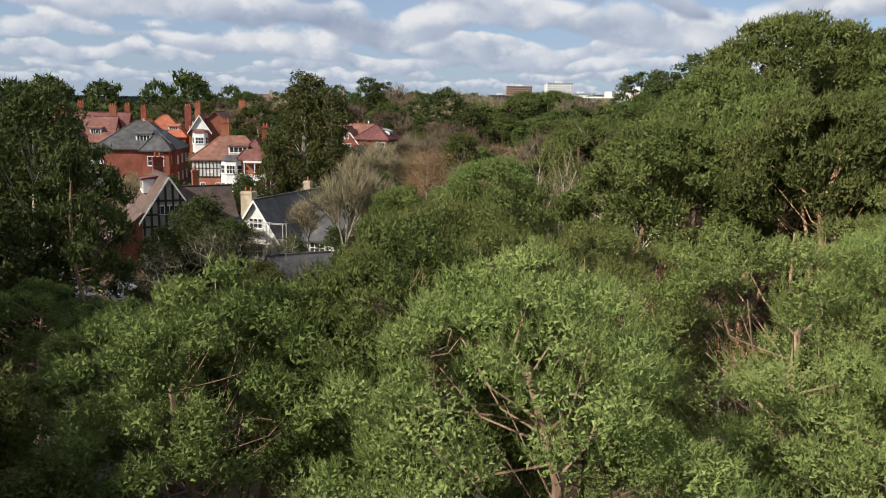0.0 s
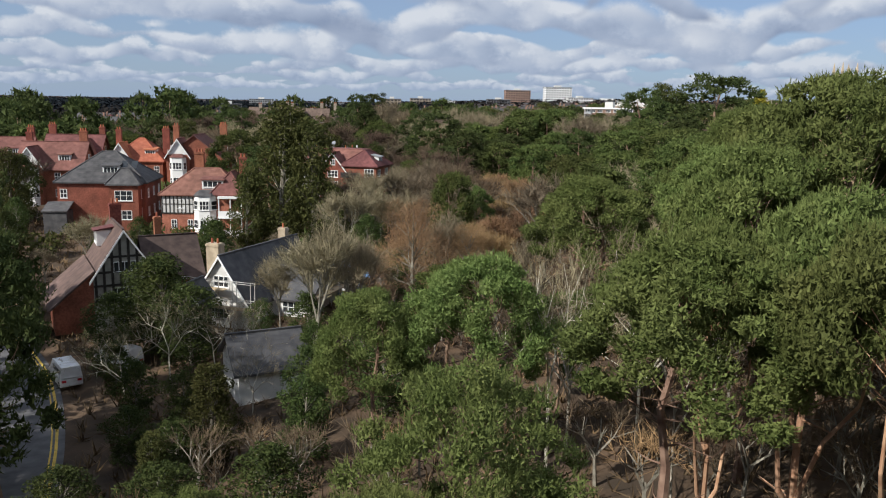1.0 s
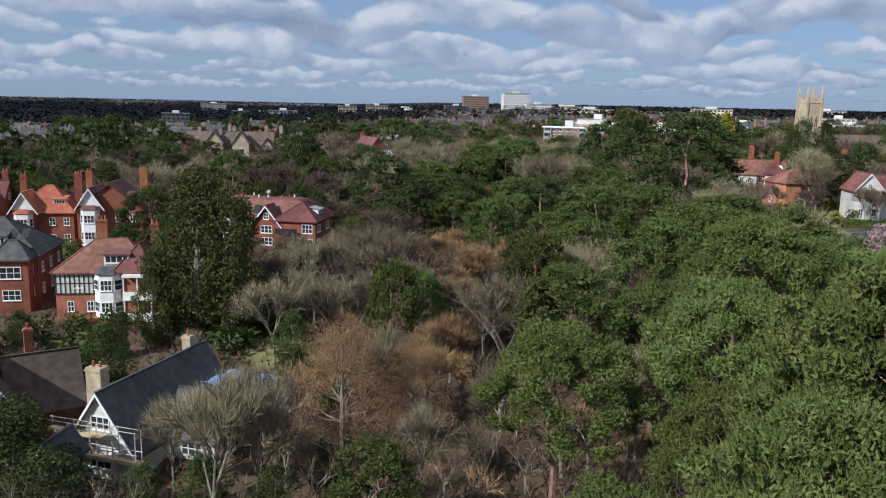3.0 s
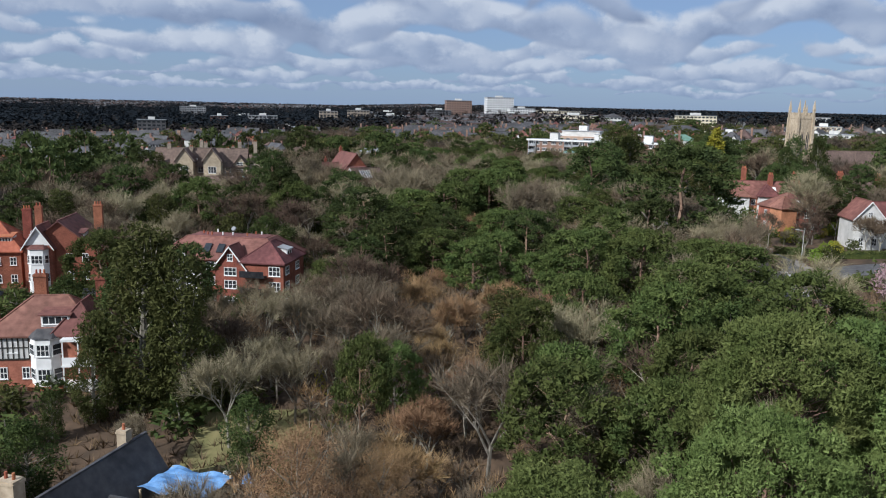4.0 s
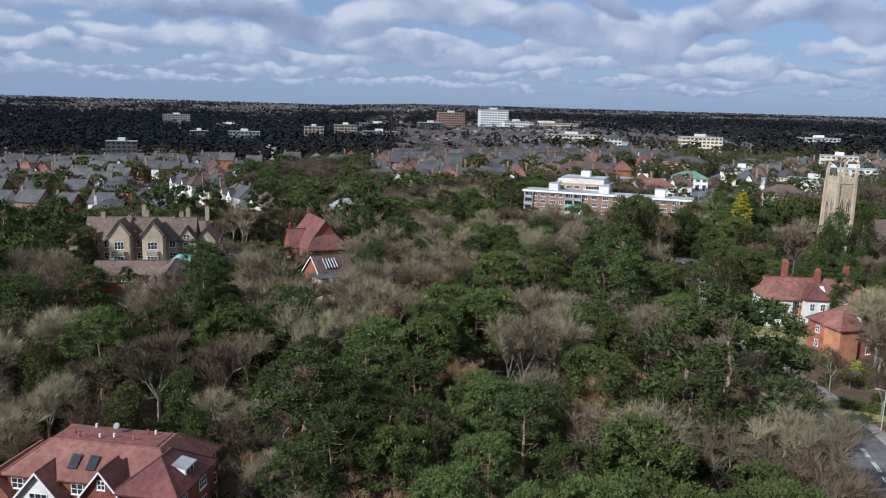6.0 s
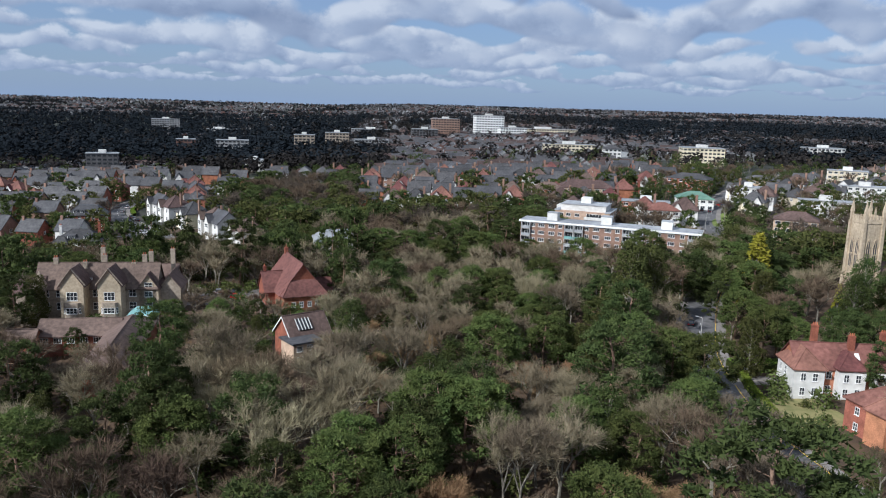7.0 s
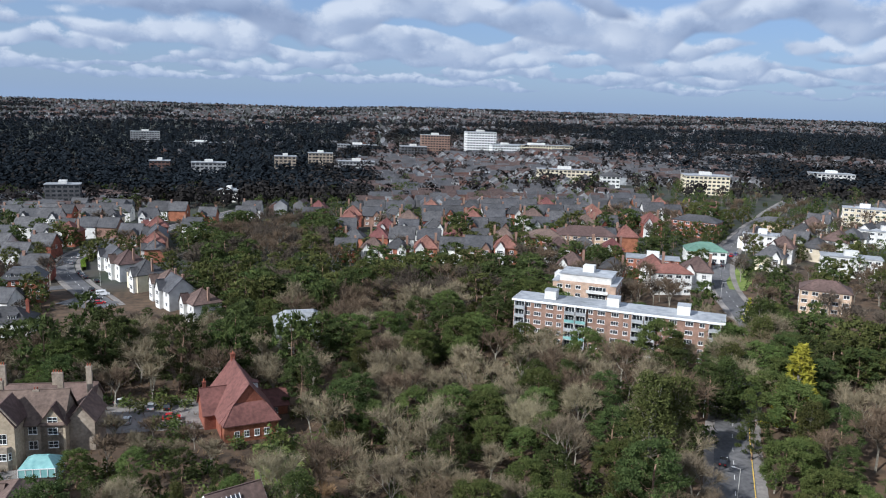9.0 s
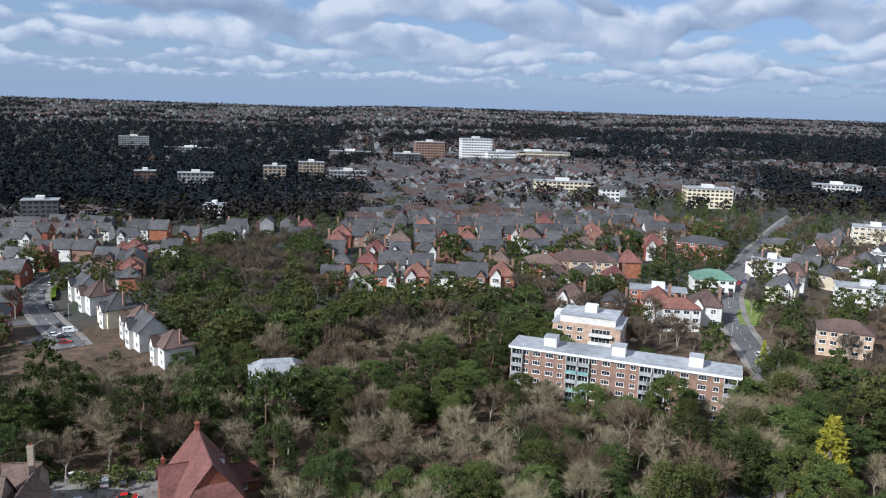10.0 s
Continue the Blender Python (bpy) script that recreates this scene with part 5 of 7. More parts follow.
for bl in M[1:]:
    for z in (1.8, 4.9):
        window(h, bl, "front", -1.2, z, 1.1, 1.7), window(h, bl, "front", 1.2, z, 1.1, 1.7)
for z in (1.8, 4.9):
    window(h, M[0], "front", -3.4, z, 1.2, 1.6), window(h, M[1], "left", 0, z, 1.1, 1.7), window(h, M[1], "left", -2.6, z, 1.0, 1.7)
for x in (-2.2, -0.6):
    part("rooflight", Build().slab([(x + 3, -3.1, 8.0), (x + 3.9, -3.1, 8.0), (x + 3.9, -1.9, 9.05), (x + 3, -1.9, 9.05)], 0.1).mesh("rooflight", white), h)
chimney(h, -5, 1, 8, 14.2, 1.3, 0.9, brick, 3), chimney(h, 2, -1, 7, 12.6, 1.3, 0.9, brick, 3), chimney(h, 9.5, 1, 8, 13, 1.3, 0.9, brick, 3)
N = [(0, 0, 11, 10, 6.4, 10.2, "hip"), (-4.5, -3.5, 4.5, 4.5, 6.6, 9.6, "hip")]
h = house("villa", "orange brick villa with red hipped roof and white gable", 110, 234, 10, 5.2, N, brick_orange, tile_red)
for u in (-2.0, 1.2, 3.6):
    for z in (1.7, 4.7):
        window(h, N[0], "front", u, z, 1.2, 1.6), window(h, N[0], "left", u, z, 1.1, 1.5)
dormer(h, 0.5, -3.8, 7.2, 1.8, 1.3, 2.4, tile_red)
chimney(h, 3.5, 2, 7, 12.4, 1.2, 0.8, brick, 3)
P = [(-4.5, -1.5, 6.5, 9, 7.2, 11.0, "y"), (3, 0, 14, 8, 6.6, 10.4, "x")]
h = house("villa", "white gabled villa with red tiled roof facing a junction", 119.5, 211, -12, 5.2, P, render_white, tile_red)
bargeboards(h, P[0])
for z in (1.8, 4.8):
    for u in (-1.5, 1.4):
        window(h, P[0], "front", u, z, 1.1, 1.7)
    for u in (0.0, 3.0, 5.4):
        window(h, P[1], "front", u, z, 1.2, 1.6)
window(h, P[0], "front", 0, 8.0, 1.0, 1.1)
dormer(h, 4.5, -3.2, 7.6, 2.4, 1.5, 2.6, tile_red, cols=3)
chimney(h, 7.5, 1, 8, 12.8, 1.2, 0.8, brick, 3)
tall_villa(136, 246, -10, 6.0, tile_brown, "villa with brown tiled roof behind golden conifers", wall=brick)
tall_villa(152, 216, -15, 5.6, tile_red, "red-roofed villa beside the side road", -1, render_white)

# ---- church ----
church = thing("church", "sandstone church with pinnacled tower and long grey nave roof", "church", at=pose(154.5, 313.5, 8.5, 0, 0, 4) @ Matrix.Diagonal((0.71, 0.71, 1.07, 1)))
b = Build()
b.taper(0, 0, -4, 9.0, 9.4, 9.4, 8.8, 8.8).box(-4.5, -4.5, 9.0, 4.5, 4.5, 9.4).taper(0, 0, 9.4, 24, 8.4, 8.4, 8.0, 8.0).box(-4.2, -4.2, 24, 4.2, 4.2, 24.5)
part("tower", b.mesh("tower", stone), church)
for sx in (-1, 1):
    for sy in (-1, 1):
        part("buttress", Build().taper(sx * 4.3, sy * 4.3, -4, 10, 2.0, 2.0, 1.6, 1.6).taper(sx * 4.1, sy * 4.1, 10, 24.5, 1.5, 1.5, 1.2, 1.2).mesh("buttress", stone), church)
        part("pinnacle", Build().taper(sx * 4.0, sy * 4.0, 24.5, 26.8, 1.1, 1.1, 1.0, 1.0).taper(sx * 4.0, sy * 4.0, 26.8, 30.2, 1.25, 1.25, 0.08, 0.08).mesh("pinnacle", stone), church)
b = Build()
for sgn in (-1, 1):
    for k in range(-2, 3):
        b.box(k * 1.45 - 0.45, sgn * 4.0 - 0.2, 24.5, k * 1.45 + 0.45, sgn * 4.0 + 0.2, 26.0).box(sgn * 4.0 - 0.2, k * 1.45 - 0.45, 24.5, sgn * 4.0 + 0.2, k * 1.45 + 0.45, 26.0)
    b.box(-3.4, sgn * 4.0 - 0.18, 24.5, 3.4, sgn * 4.0 + 0.18, 25.1).box(sgn * 4.0 - 0.18, -3.4, 24.5, sgn * 4.0 + 0.18, 3.4, 25.1)
part("battlement", b.mesh("battlement", stone), church)
part("pinnacle", Build().taper(0, -4.0, 25, 27.0, 0.8, 0.5, 0.7, 0.4).taper(0, -4.0, 27, 28.6, 0.8, 0.5, 0.05, 0.05).mesh("pinnacle", stone), church)
for side, a in SIDES.items():
    for u in (-1.55, 1.55):
        m = pose(0, 0, 0, 0, 0, a)
        arch = [(u - 0.9, 12), (u + 0.9, 12), (u + 0.9, 18.2), (u + 0.5, 19.4), (u, 20.1), (u - 0.5, 19.4), (u - 0.9, 18.2)]
        b = Build().add([(x, -4.32, z) for x, z in arch] + [(x, -4.0, z) for x, z in arch], [tuple(range(7))] + [(i, i + 7, (i + 1) % 7 + 7, (i + 1) % 7) for i in range(7)])
        o = part("louvre_window", b.mesh("louvre_window", slate_dark), church, "dark louvres in a pointed arch", at=m)
        t = Build().box(u - 0.08, -4.46, 12, u + 0.08, -4.3, 19.8).box(u - 0.9, -4.45, 15.6, u + 0.9, -4.3, 15.85)
        for (x0, z0), (x1, z1) in zip(arch, arch[1:] + arch[:1]):
            t.tube((x0, -4.4, z0), (x1, -4.4, z1), 0.16, 0.16, 5)
        part("tracery", t.mesh("tracery", stone), o)
nave = (28, -1, 46, 13, 8.0, 13.5, "x")
wall_block(church, nave, stone, name="nave_wall"), roof_block(church, nave, tile_brown, name="nave_roof")
aisle = (28, -9.5, 44, 6, 4.5, 7.0, "x")
wall_block(church, aisle, stone, name="aisle_wall"), roof_block(church, aisle, tile_brown, name="aisle_roof")
for u in np.arange(-18, 18.1, 6):
    window(church, aisle, "front", float(u), 2.4, 1.6, 2.6, 2, 2)
FOOT.extend([(152, 314, 7, 7, 0), (180, 314, 24, 14, 0.07)])


# ---- block of flats ----
L, DEEP, ST, NST = 64.0, 11.0, 2.72, 5
flats = thing("block_of_flats", "five-storey brown brick block of flats with white windows and balconies", "block of flats", at=pose(69.5, 389.5, 8.6, 0, 0, -26.3))
top = ST * NST
part("wall", Build().box(0, 0, -4, L, DEEP, top).mesh("wall", brick_brown), flats)
part("roof", Build().box(-0.5, -0.5, top + 0.003, L + 0.5, DEEP + 0.5, top + 0.3).box(-0.2, -0.2, top + 0.3, L + 0.2, DEEP + 0.2, top + 0.36).mesh("roof", lead), flats, "grey flat roof")
part("fascia", Build().box(-0.56, -0.56, top - 0.25, L + 0.56, -0.505, top + 0.42).box(L + 0.505, -0.505, top - 0.25, L + 0.56, DEEP + 0.5, top + 0.42).box(-0.56, -0.505, top - 0.25, -0.505, DEEP + 0.5, top + 0.42).mesh("fascia", white), flats, "white fascia board")
for s in (11.0, 31.0, 52.3):
    hs = part("lift_housing", Build().box(s - 1.9, 3.6, top + 0.36, s + 1.9, 7.6, top + 3.1).mesh("lift_housing", render_white), flats, "white rendered lift housing")
    part("lift_housing_roof", Build().box(s - 2.0, 3.5, top + 3.1, s + 2.0, 7.7, top + 3.3).mesh("lift_housing_roof", lead), hs)
face = (L / 2, DEEP / 2, L, DEEP)
for i in range(NST):
    z = ST * i + 1.5
    for s, w in ((4.8, 1.5), (7.9, 2.3), (11.8, 2.3), (15.0, 1.5), (24.8, 1.5), (28.2, 2.3), (32.4, 2.3), (35.8, 1.5), (46.2, 1.5), (49.7, 2.3), (54.4, 2.3), (58.1, 1.5)):
        window(flats, face, "front", s - L / 2, z, w, 1.35, 3 if w > 2 else 2, 1)
    for u in (-2.5, 2.5):
        window(flats, face, "right", u, z, 1.5, 1.35, 2, 1)
    for s in np.arange(4, 62, 5.2):
        window(flats, face, "back", float(s) - L / 2, z, 1.6, 1.3, 2, 1, True)
    for k, (s0, s1) in enumerate(((0.5, 3.8), (16.8, 20.0), (20.3, 23.5), (37.6, 41.0), (41.3, 44.8), (60.0, 63.4))):
        b = Build().box(s0, -1.25, ST * i + 0.02, s1, 0.0, ST * i + 0.2)
        bal = part("balcony", b.mesh("balcony", concrete), flats)
        part("balcony_front", Build().box(s0, -1.25, ST * i + 0.2, s1, -1.18, ST * i + 1.15).mesh("balcony_front", panel_teal if k in (1, 2) and i % 2 else lead), bal, "pale panel balustrade")
        b = Build().box(s0, -1.2, ST * i + 0.2, s0 + 0.1, -0.01, ST * i + ST).box(s1 - 0.1, -1.2, ST * i + 0.2, s1, -0.01, ST * i + ST)
        part("balcony_screen", b.mesh("balcony_screen", white), bal)
        f, g = window_mesh(s1 - s0 - 0.5, 2.1, 3, 1)
        o = part("window", f, bal, at=pose((s0 + s1) / 2, -0.005, ST * i + 1.3))
        part("pane", g, o)
FOOT.append((69.5 + 0.896 * 32 + 0.443 * 5.5, 389.5 - 0.443 * 32 + 0.896 * 5.5, 34, 8, radians(-26.3)))

rear = thing("block_of_flats", "tan brick block of flats with white stepped top storey", "block of flats", at=pose(101, 414, 9.5, 0, 0, -26.3))
part("wall", Build().box(-11, -8, -3, 11, 8, 14).mesh("wall", brick_tan), rear)
part("top_storey", Build().box(-9, -6, 14, 9, 6, 16.4).box(-12.5, 1, 9, -9, 7, 15).mesh("top_storey", render_white), rear, "white rendered set-back storey")
part("roof", Build().box(-11.3, -8.3, 14, -9, 8.3, 14.3).box(9, -8.3, 14, 11.3, 8.3, 14.3).box(-9.3, -6.3, 16.4, 9.3, 6.3, 16.7).mesh("roof", lead), rear)
part("lift_housing", Build().box(-2, -1, 16.7, 2, 3, 19).mesh("lift_housing", render_white), rear)
rf = (0, 0, 22, 16)
for i in range(5):
    for u in (-8.5, -5.5, -2.0):
        window(rear, rf, "front", u, 2.75 * i + 1.5, 1.9, 1.3, 2, 1)
    for u in (-5, 0, 5):
        window(rear, rf, "right", u, 2.75 * i + 1.5, 1.6, 1.3, 2, 1)
    bal = part("balcony", Build().box(1.0, -9.4, 2.75 * i + 0.05, 8.5, -8.0, 2.75 * i + 0.25).box(1.0, -9.4, 2.75 * i + 0.25, 8.5, -9.3, 2.75 * i + 1.2).mesh("balcony", render_white), rear)
    f, g = window_mesh(6.0, 2.0, 5, 1)
    o = part("window", f, bal, at=pose(4.7, -8.005, 2.75 * i + 1.3))
    part("pane", g, o)
FOOT.append((101, 414, 14, 11, radians(-26.3)))


# ---- the town ----
def town_house(seed, wall, roof, form, label):
    """A small house with bay, gable, chimney and windows, to be copied along the streets."""
    r = random.Random(seed)
    w, d, e = r.uniform(8.5, 10.5), r.uniform(8, 9.5), r.uniform(5.4, 6.0)
    bl = (0, 0, w, d, e, e + d * 0.42, form)
    t = wall_block(None, bl, wall, 2.5, "town_house")
    tagged(t, label, "house", "houses of the town")
    roof_block(t, bl, roof)
    g = -w / 4 if seed % 2 else w / 4
    gb = (g, -d / 2 - 0.2, 3.6, 2.0, e, e + 2.4, "y")
    wall_block(t, gb, render_white if seed % 3 else wall, 2.5, "front_bay"), roof_block(t, gb, roof, 0.3, 0.18, "bay_roof")
    for z in (1.5, 4.3):
        window(t, gb, "front", 0, z, 2.3, 1.4, 3, 2, True)
        window(t, bl, "front", -g, z, 1.5, 1.3, 2, 2, True)
    window(t, bl, "left", 0, 4.3, 1.2, 1.3, 2, 2, True)
    chimney(t, w / 2 - 0.7, 0.5, e, e + d * 0.42 + 1.0, 0.9, 0.55, brick_brown, 0)
    return t


L_TOWN = "two-storey town house with gabled bay and chimney"
kinds = [town_house(i, w_, r_, f_, c_ + " " + L_TOWN) for i, (w_, r_, f_, c_) in enumerate((
    (render_white, slate, "x", "white rendered"), (brick, tile_red, "hip", "red brick"), (render_cream, slate, "hip", "cream rendered"), (brick, slate, "x", "red brick slate-roofed"),
    (brick_orange, slate, "hip", "orange brick"), (render_white, tile_brown, "hip", "white brown-roofed"), (brick_brown, slate_dark, "x", "brown brick"), (render_white, slate_dark, "x", "white dark-roofed")))]
TOWN = []


def knoll(x, y):
    """The wooded knoll between the crescent and the middle of the town."""
    return ((x + 28) / 34) ** 2 + ((y - 545) / 78) ** 2 < 1


def settle(x, y, rot, k, scale=1.0):
    """One house of the town, unless the place is taken."""
    if knoll(x, y) or road_gap(x, y) < 6.5 or indoors(x, y, 6.0) or any((x - a) ** 2 + (y - c) ** 2 < 95 for a, c in TOWN):
        return
    TOWN.append((x, y))
    FOOT.append((x, y, 5.5, 5.5, radians(rot)))
    copy_thing(kinds[k % len(kinds)], pose(x, y, terrain(x, y), 0, 0, rot) @ Matrix.Diagonal((scale * 1.12, scale * 1.15, scale * 1.2, 1)))


def street(x0, y0, x1, y1, gap, seq, both=0.0, face=0.0):
    """Houses along a street's line; both: the width at which a second row faces the first."""
    n = int(math.hypot(x1 - x0, y1 - y0) / gap)
    a = math.degrees(math.atan2(y1 - y0, x1 - x0)) + face
    r = random.Random(int(x0 * 3 + y0))
    for i in range(n + 1):
        t = i / max(1, n)
        x, y = x0 + (x1 - x0) * t + r.uniform(-1, 1), y0 + (y1 - y0) * t + r.uniform(-1, 1)
        settle(x, y, a + r.uniform(-3, 3), seq[i % len(seq)], r.uniform(0.95, 1.12))
        if both:
            settle(x - both * math.sin(radians(a)), y + both * math.cos(radians(a)), a + 180, seq[(i + 2) % len(seq)], r.uniform(0.95, 1.1))


# white row down the inside of the crescent, the terraces beyond it
street(-37, 428, -94, 514, 11.0, (5, 0, 7, 5, 0, 2, 7), face=180)
street(-112, 440, -160, 452, 13, (7, 3, 6), face=0)
street(-120, 494, -230, 502, 11, (3, 1, 6, 4), face=0)
street(-112, 540, -240, 560, 11, (1, 6, 3, 4, 0), 22)
street(-80, 530, -96, 600, 12, (4, 1, 6), face=180)
street(-75, 590, -260, 612, 11, (7, 3, 1, 0, 6), 22)
street(-50, 648, -290, 655, 11, (0, 7, 0, 2, 3, 0), 22)
street(0, 520, 150, 500, 12, (1, 3, 5, 4, 1, 0, 6), 26)
street(10, 570, 190, 562, 12, (3, 6, 1, 7, 4, 5), 24)
street(-10, 616, 230, 602, 12, (6, 3, 1, 6, 4, 0), 24)
street(205, 478, 300, 590, 22, (2, 5, 0), 0, -90)
street(110, 470, 158, 452, 13, (5, 4, 1))
street(240, 500, 420, 640, 22, (2, 5, 2, 0, 4), 30)


def slab_block(name, label, x, y, rot, w, d, storeys, wall, roof=lead, pitched=None, base=None):
    """A plain block of flats or offices with rows of windows."""
    z = terrain(x, y) if base is None else base
    t = thing(name, label, "building", "", pose(x, y, z, 0, 0, rot))
    e = storeys * 2.9
    bl = (0, 0, w, d, e, e + (pitched or 0), "hip" if pitched else "flat")
    wall_block(t, bl, wall), roof_block(t, bl, roof)
    if not pitched:
        part("plant_room", Build().box(-w * 0.12, -d * 0.2, e + 0.37, w * 0.12, d * 0.25, e + 2.6).mesh("plant_room", render_white), t)
    n = max(2, int(w / 3.4))
    for i in range(storeys if y > 690 else 0):
        b = Build()
        for k in range(n):
            u = (k + 0.5) * w / n - w / 2
            b.box(u - w / n * 0.33, -d / 2 - 0.06, 2.9 * i + 0.8, u + w / n * 0.33, -d / 2 + 0.02, 2.9 * i + 2.2)
        for u in np.arange(-d / 2 + 1.5, d / 2 - 2, 3.5):
            b.box(-w / 2 - 0.06, u, 2.9 * i + 0.8, w / 2 + 0.06, u + 1.8, 2.9 * i + 2.2)
        part("window_band", b.mesh("window_band", glass), t)
    for i in range(storeys if y <= 690 else 0):
        for k in range(n):
            window(t, bl, "front", (k + 0.5) * w / n - w / 2, 2.9 * i + 1.6, min(2.2, w / n * 0.62), 1.4, 2, 1, True)
        for k in range(max(1, int(d / 4))):
            for side in ("left", "right"):
                window(t, bl, side, (k + 0.5) * d / max(1, int(d / 4)) - d / 2, 2.9 * i + 1.6, 1.5, 1.4, 2, 1, True)
    FOOT.append((x, y, w / 2 + 2, d / 2 + 2, radians(rot)))
    return t


slab_block("flats", "tan brick flats with brown hipped roof", 190, 412, -30, 17, 11, 3, brick_tan, tile_brown, 3.2)
slab_block("flats", "white flat-roofed flats among gardens", 236, 468, -28, 24, 10, 3, render_white)
slab_block("flats", "white and brick flat-roofed flats", 222, 520, -30, 18, 11, 3, render_white)
slab_block("flats", "pink brick flats with grey roof", 250, 560, -30, 20, 12, 3, brick_tan, slate, 2.6)
slab_block("flats", "white flat-roofed flats among trees", 300, 535, -30, 26, 12, 3, render_white)
slab_block("flats", "white flats with flat roof on the rise", 330, 600, -30, 24, 12, 4, render_cream)
slab_block("house_block", "white house with green tiled roof", 182, 498, -14, 18, 13, 2, render_white, roof_green, 3.4)
slab_block("flats", "orange brick flats with grey roof", 146, 470, -20, 22, 10, 3, brick_orange, lead)
slab_block("flats", "white and red gabled flats beside a car park", 145, 446, -10, 14, 11, 3, render_white, tile_red, 3.0)
slab_block("flats", "large brown-roofed brick flats", 132, 528, -8, 30, 14, 3, brick_tan, tile_brown, 4.0)
slab_block("flats", "brick flats with red-brown roof", 110, 524, -8, 18, 13, 3, brick, tile_brown, 3.6)
slab_block("flats", "cream flats with slate roof", 205, 560, -40, 24, 13, 3, brick_orange, slate, 3.0)
slab_block("hotel", "cream stone hotel of four storeys with flat roof", 292, 748, -12, 34, 22, 5, render_cream)
slab_block("hotel", "white stuccoed hotel on the rise", 425, 790, -15, 34, 18, 5, render_white)
slab_block("shop_row", "long cream terrace of shops", 190, 800, -6, 46, 12, 4, render_cream)
slab_block("house_block", "white gabled house of three storeys", 216, 755, -6, 14, 12, 4, render_white, slate, 3.0)
slab_block("hospital", "white hospital slab block", 158, 1085, 6, 36, 16, 10, white)
slab_block("hospital_wing", "low white hospital wing", 185, 1066, 6, 34, 14, 5, white)
slab_block("hospital_wing", "long low pale hospital building", 235, 1120, 2, 90, 16, 4, render_cream)
slab_block("office_block", "dark brick office slab with white end walls", 103, 1080, 4, 34, 14, 9, brick_brown)
slab_block("office_block", "low dark office building", 76, 1060, 4, 30, 20, 5, slate_dark)
# most walls here are toned down, cloud shade put into their colour
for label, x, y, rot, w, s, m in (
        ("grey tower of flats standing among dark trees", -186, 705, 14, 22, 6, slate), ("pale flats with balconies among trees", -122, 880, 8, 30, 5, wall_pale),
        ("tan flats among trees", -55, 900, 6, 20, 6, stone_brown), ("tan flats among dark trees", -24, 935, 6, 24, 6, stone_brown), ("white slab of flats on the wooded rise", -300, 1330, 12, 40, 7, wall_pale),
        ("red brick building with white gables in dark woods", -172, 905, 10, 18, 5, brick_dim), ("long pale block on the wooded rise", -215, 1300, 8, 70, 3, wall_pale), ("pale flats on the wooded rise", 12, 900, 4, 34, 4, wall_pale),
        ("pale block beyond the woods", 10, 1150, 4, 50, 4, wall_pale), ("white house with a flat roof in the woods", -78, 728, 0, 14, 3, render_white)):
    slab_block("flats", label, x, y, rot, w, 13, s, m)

for t in kinds:
    for o in (*t.children_recursive, t):
        bpy.data.objects.remove(o)


# ---- yards, lawns and hedges ----
patch("lawn_1", lawn, "green lawn beside the hall", 4, 309, 12, 22, 10)
patch("lawn_2", mown, "worn lawn with bare earth behind a hedge", 101, 246, 12, 16, 6)
patch("drive_1", paving, "pale drive to a villa", 101, 262, 16, 5, -8, 0.14)
patch("yard_1", paving, "pale gravelled car park beside the mansion", -30, 336, 26, 22, 10)
patch("yard_2", paving, "terrace before the mansion", -60, 301, 26, 7, 6)
patch("yard_3", paving, "paved yard behind the flats", 128, 402, 26, 16, -26)
patch("yard_4", asphalt, "forecourt with parked cars", -86, 455, 22, 12, -30, 0.17)
patch("lawn_3", lawn, "garden lawn behind white houses", -52, 466, 22, 20, -60)
patch("lawn_4", lawn, "garden behind a villa", -20, 135, 12, 12, 0)
patch("lawn_5", mown, "works garden with heaped rubble", -9, 122, 14, 14, 0)
patch("verge_1", lawn, "grass verge along the avenue", 183, 462, 10, 40, -35)
patch("verge_2", mown, "grass verge at the junction", 98, 203, 20, 8, 0)


def hedge(label, line, width, height, material, dense=60):
    """A clipped hedge along a line: a woody core clothed in leaves."""
    rng = np.random.default_rng(abs(int(line[0][0] * 7 + line[0][1])))
    tris, core = [], Build()
    for (x0, y0), (x1, y1) in zip(line, line[1:]):
        n = int(math.hypot(x1 - x0, y1 - y0) * dense)
        t = rng.uniform(0, 1, n)
        nx, ny = unit(np.array((y1 - y0, x0 - x1)))
        edge = rng.uniform(-1, 1, n)
        z = np.where(np.abs(edge) > 0.8, rng.uniform(0, 1, n), rng.uniform(0.85, 1.0, n)) * height
        o = edge * width / 2
        x, y = x0 + (x1 - x0) * t + nx * o, y0 + (y1 - y0) * t + ny * o
        g = np.array([terrain(a, c) for a, c in zip(x, y)])
        at = np.stack((x, y, z + g), axis=1)
        tris.append(blades(rng, at, np.tile((0, 0, 1.0), (n, 1)), 2, 0.3, 0.25, 1.0, leaf=True))
        ribbon(core, [(x0, y0), (x1, y1)], 0, width * 0.8, height * 0.85, height * 0.85)
    t = thing("hedge", label, "hedge")
    part("leaves", tri_mesh("hedge_leaves", np.concatenate(tris), material), t)
    part("core", core.mesh("hedge_core", leaf_dark), t)


hedge("bright green clipped hedge between pavement and lawn", [(92.5, 240), (94.5, 255), (97, 266)], 1.8, 1.6, leaf_bright)
hedge("bright green laurel hedge along a drive", [(96, 270), (108, 268), (120, 264)], 4.5, 2.2, leaf_bright)
hedge("clipped green hedge at the bend of the crescent", [(-107, 512), (-113, 528), (-112, 545)], 2.0, 1.8, leaf_bright, 40)
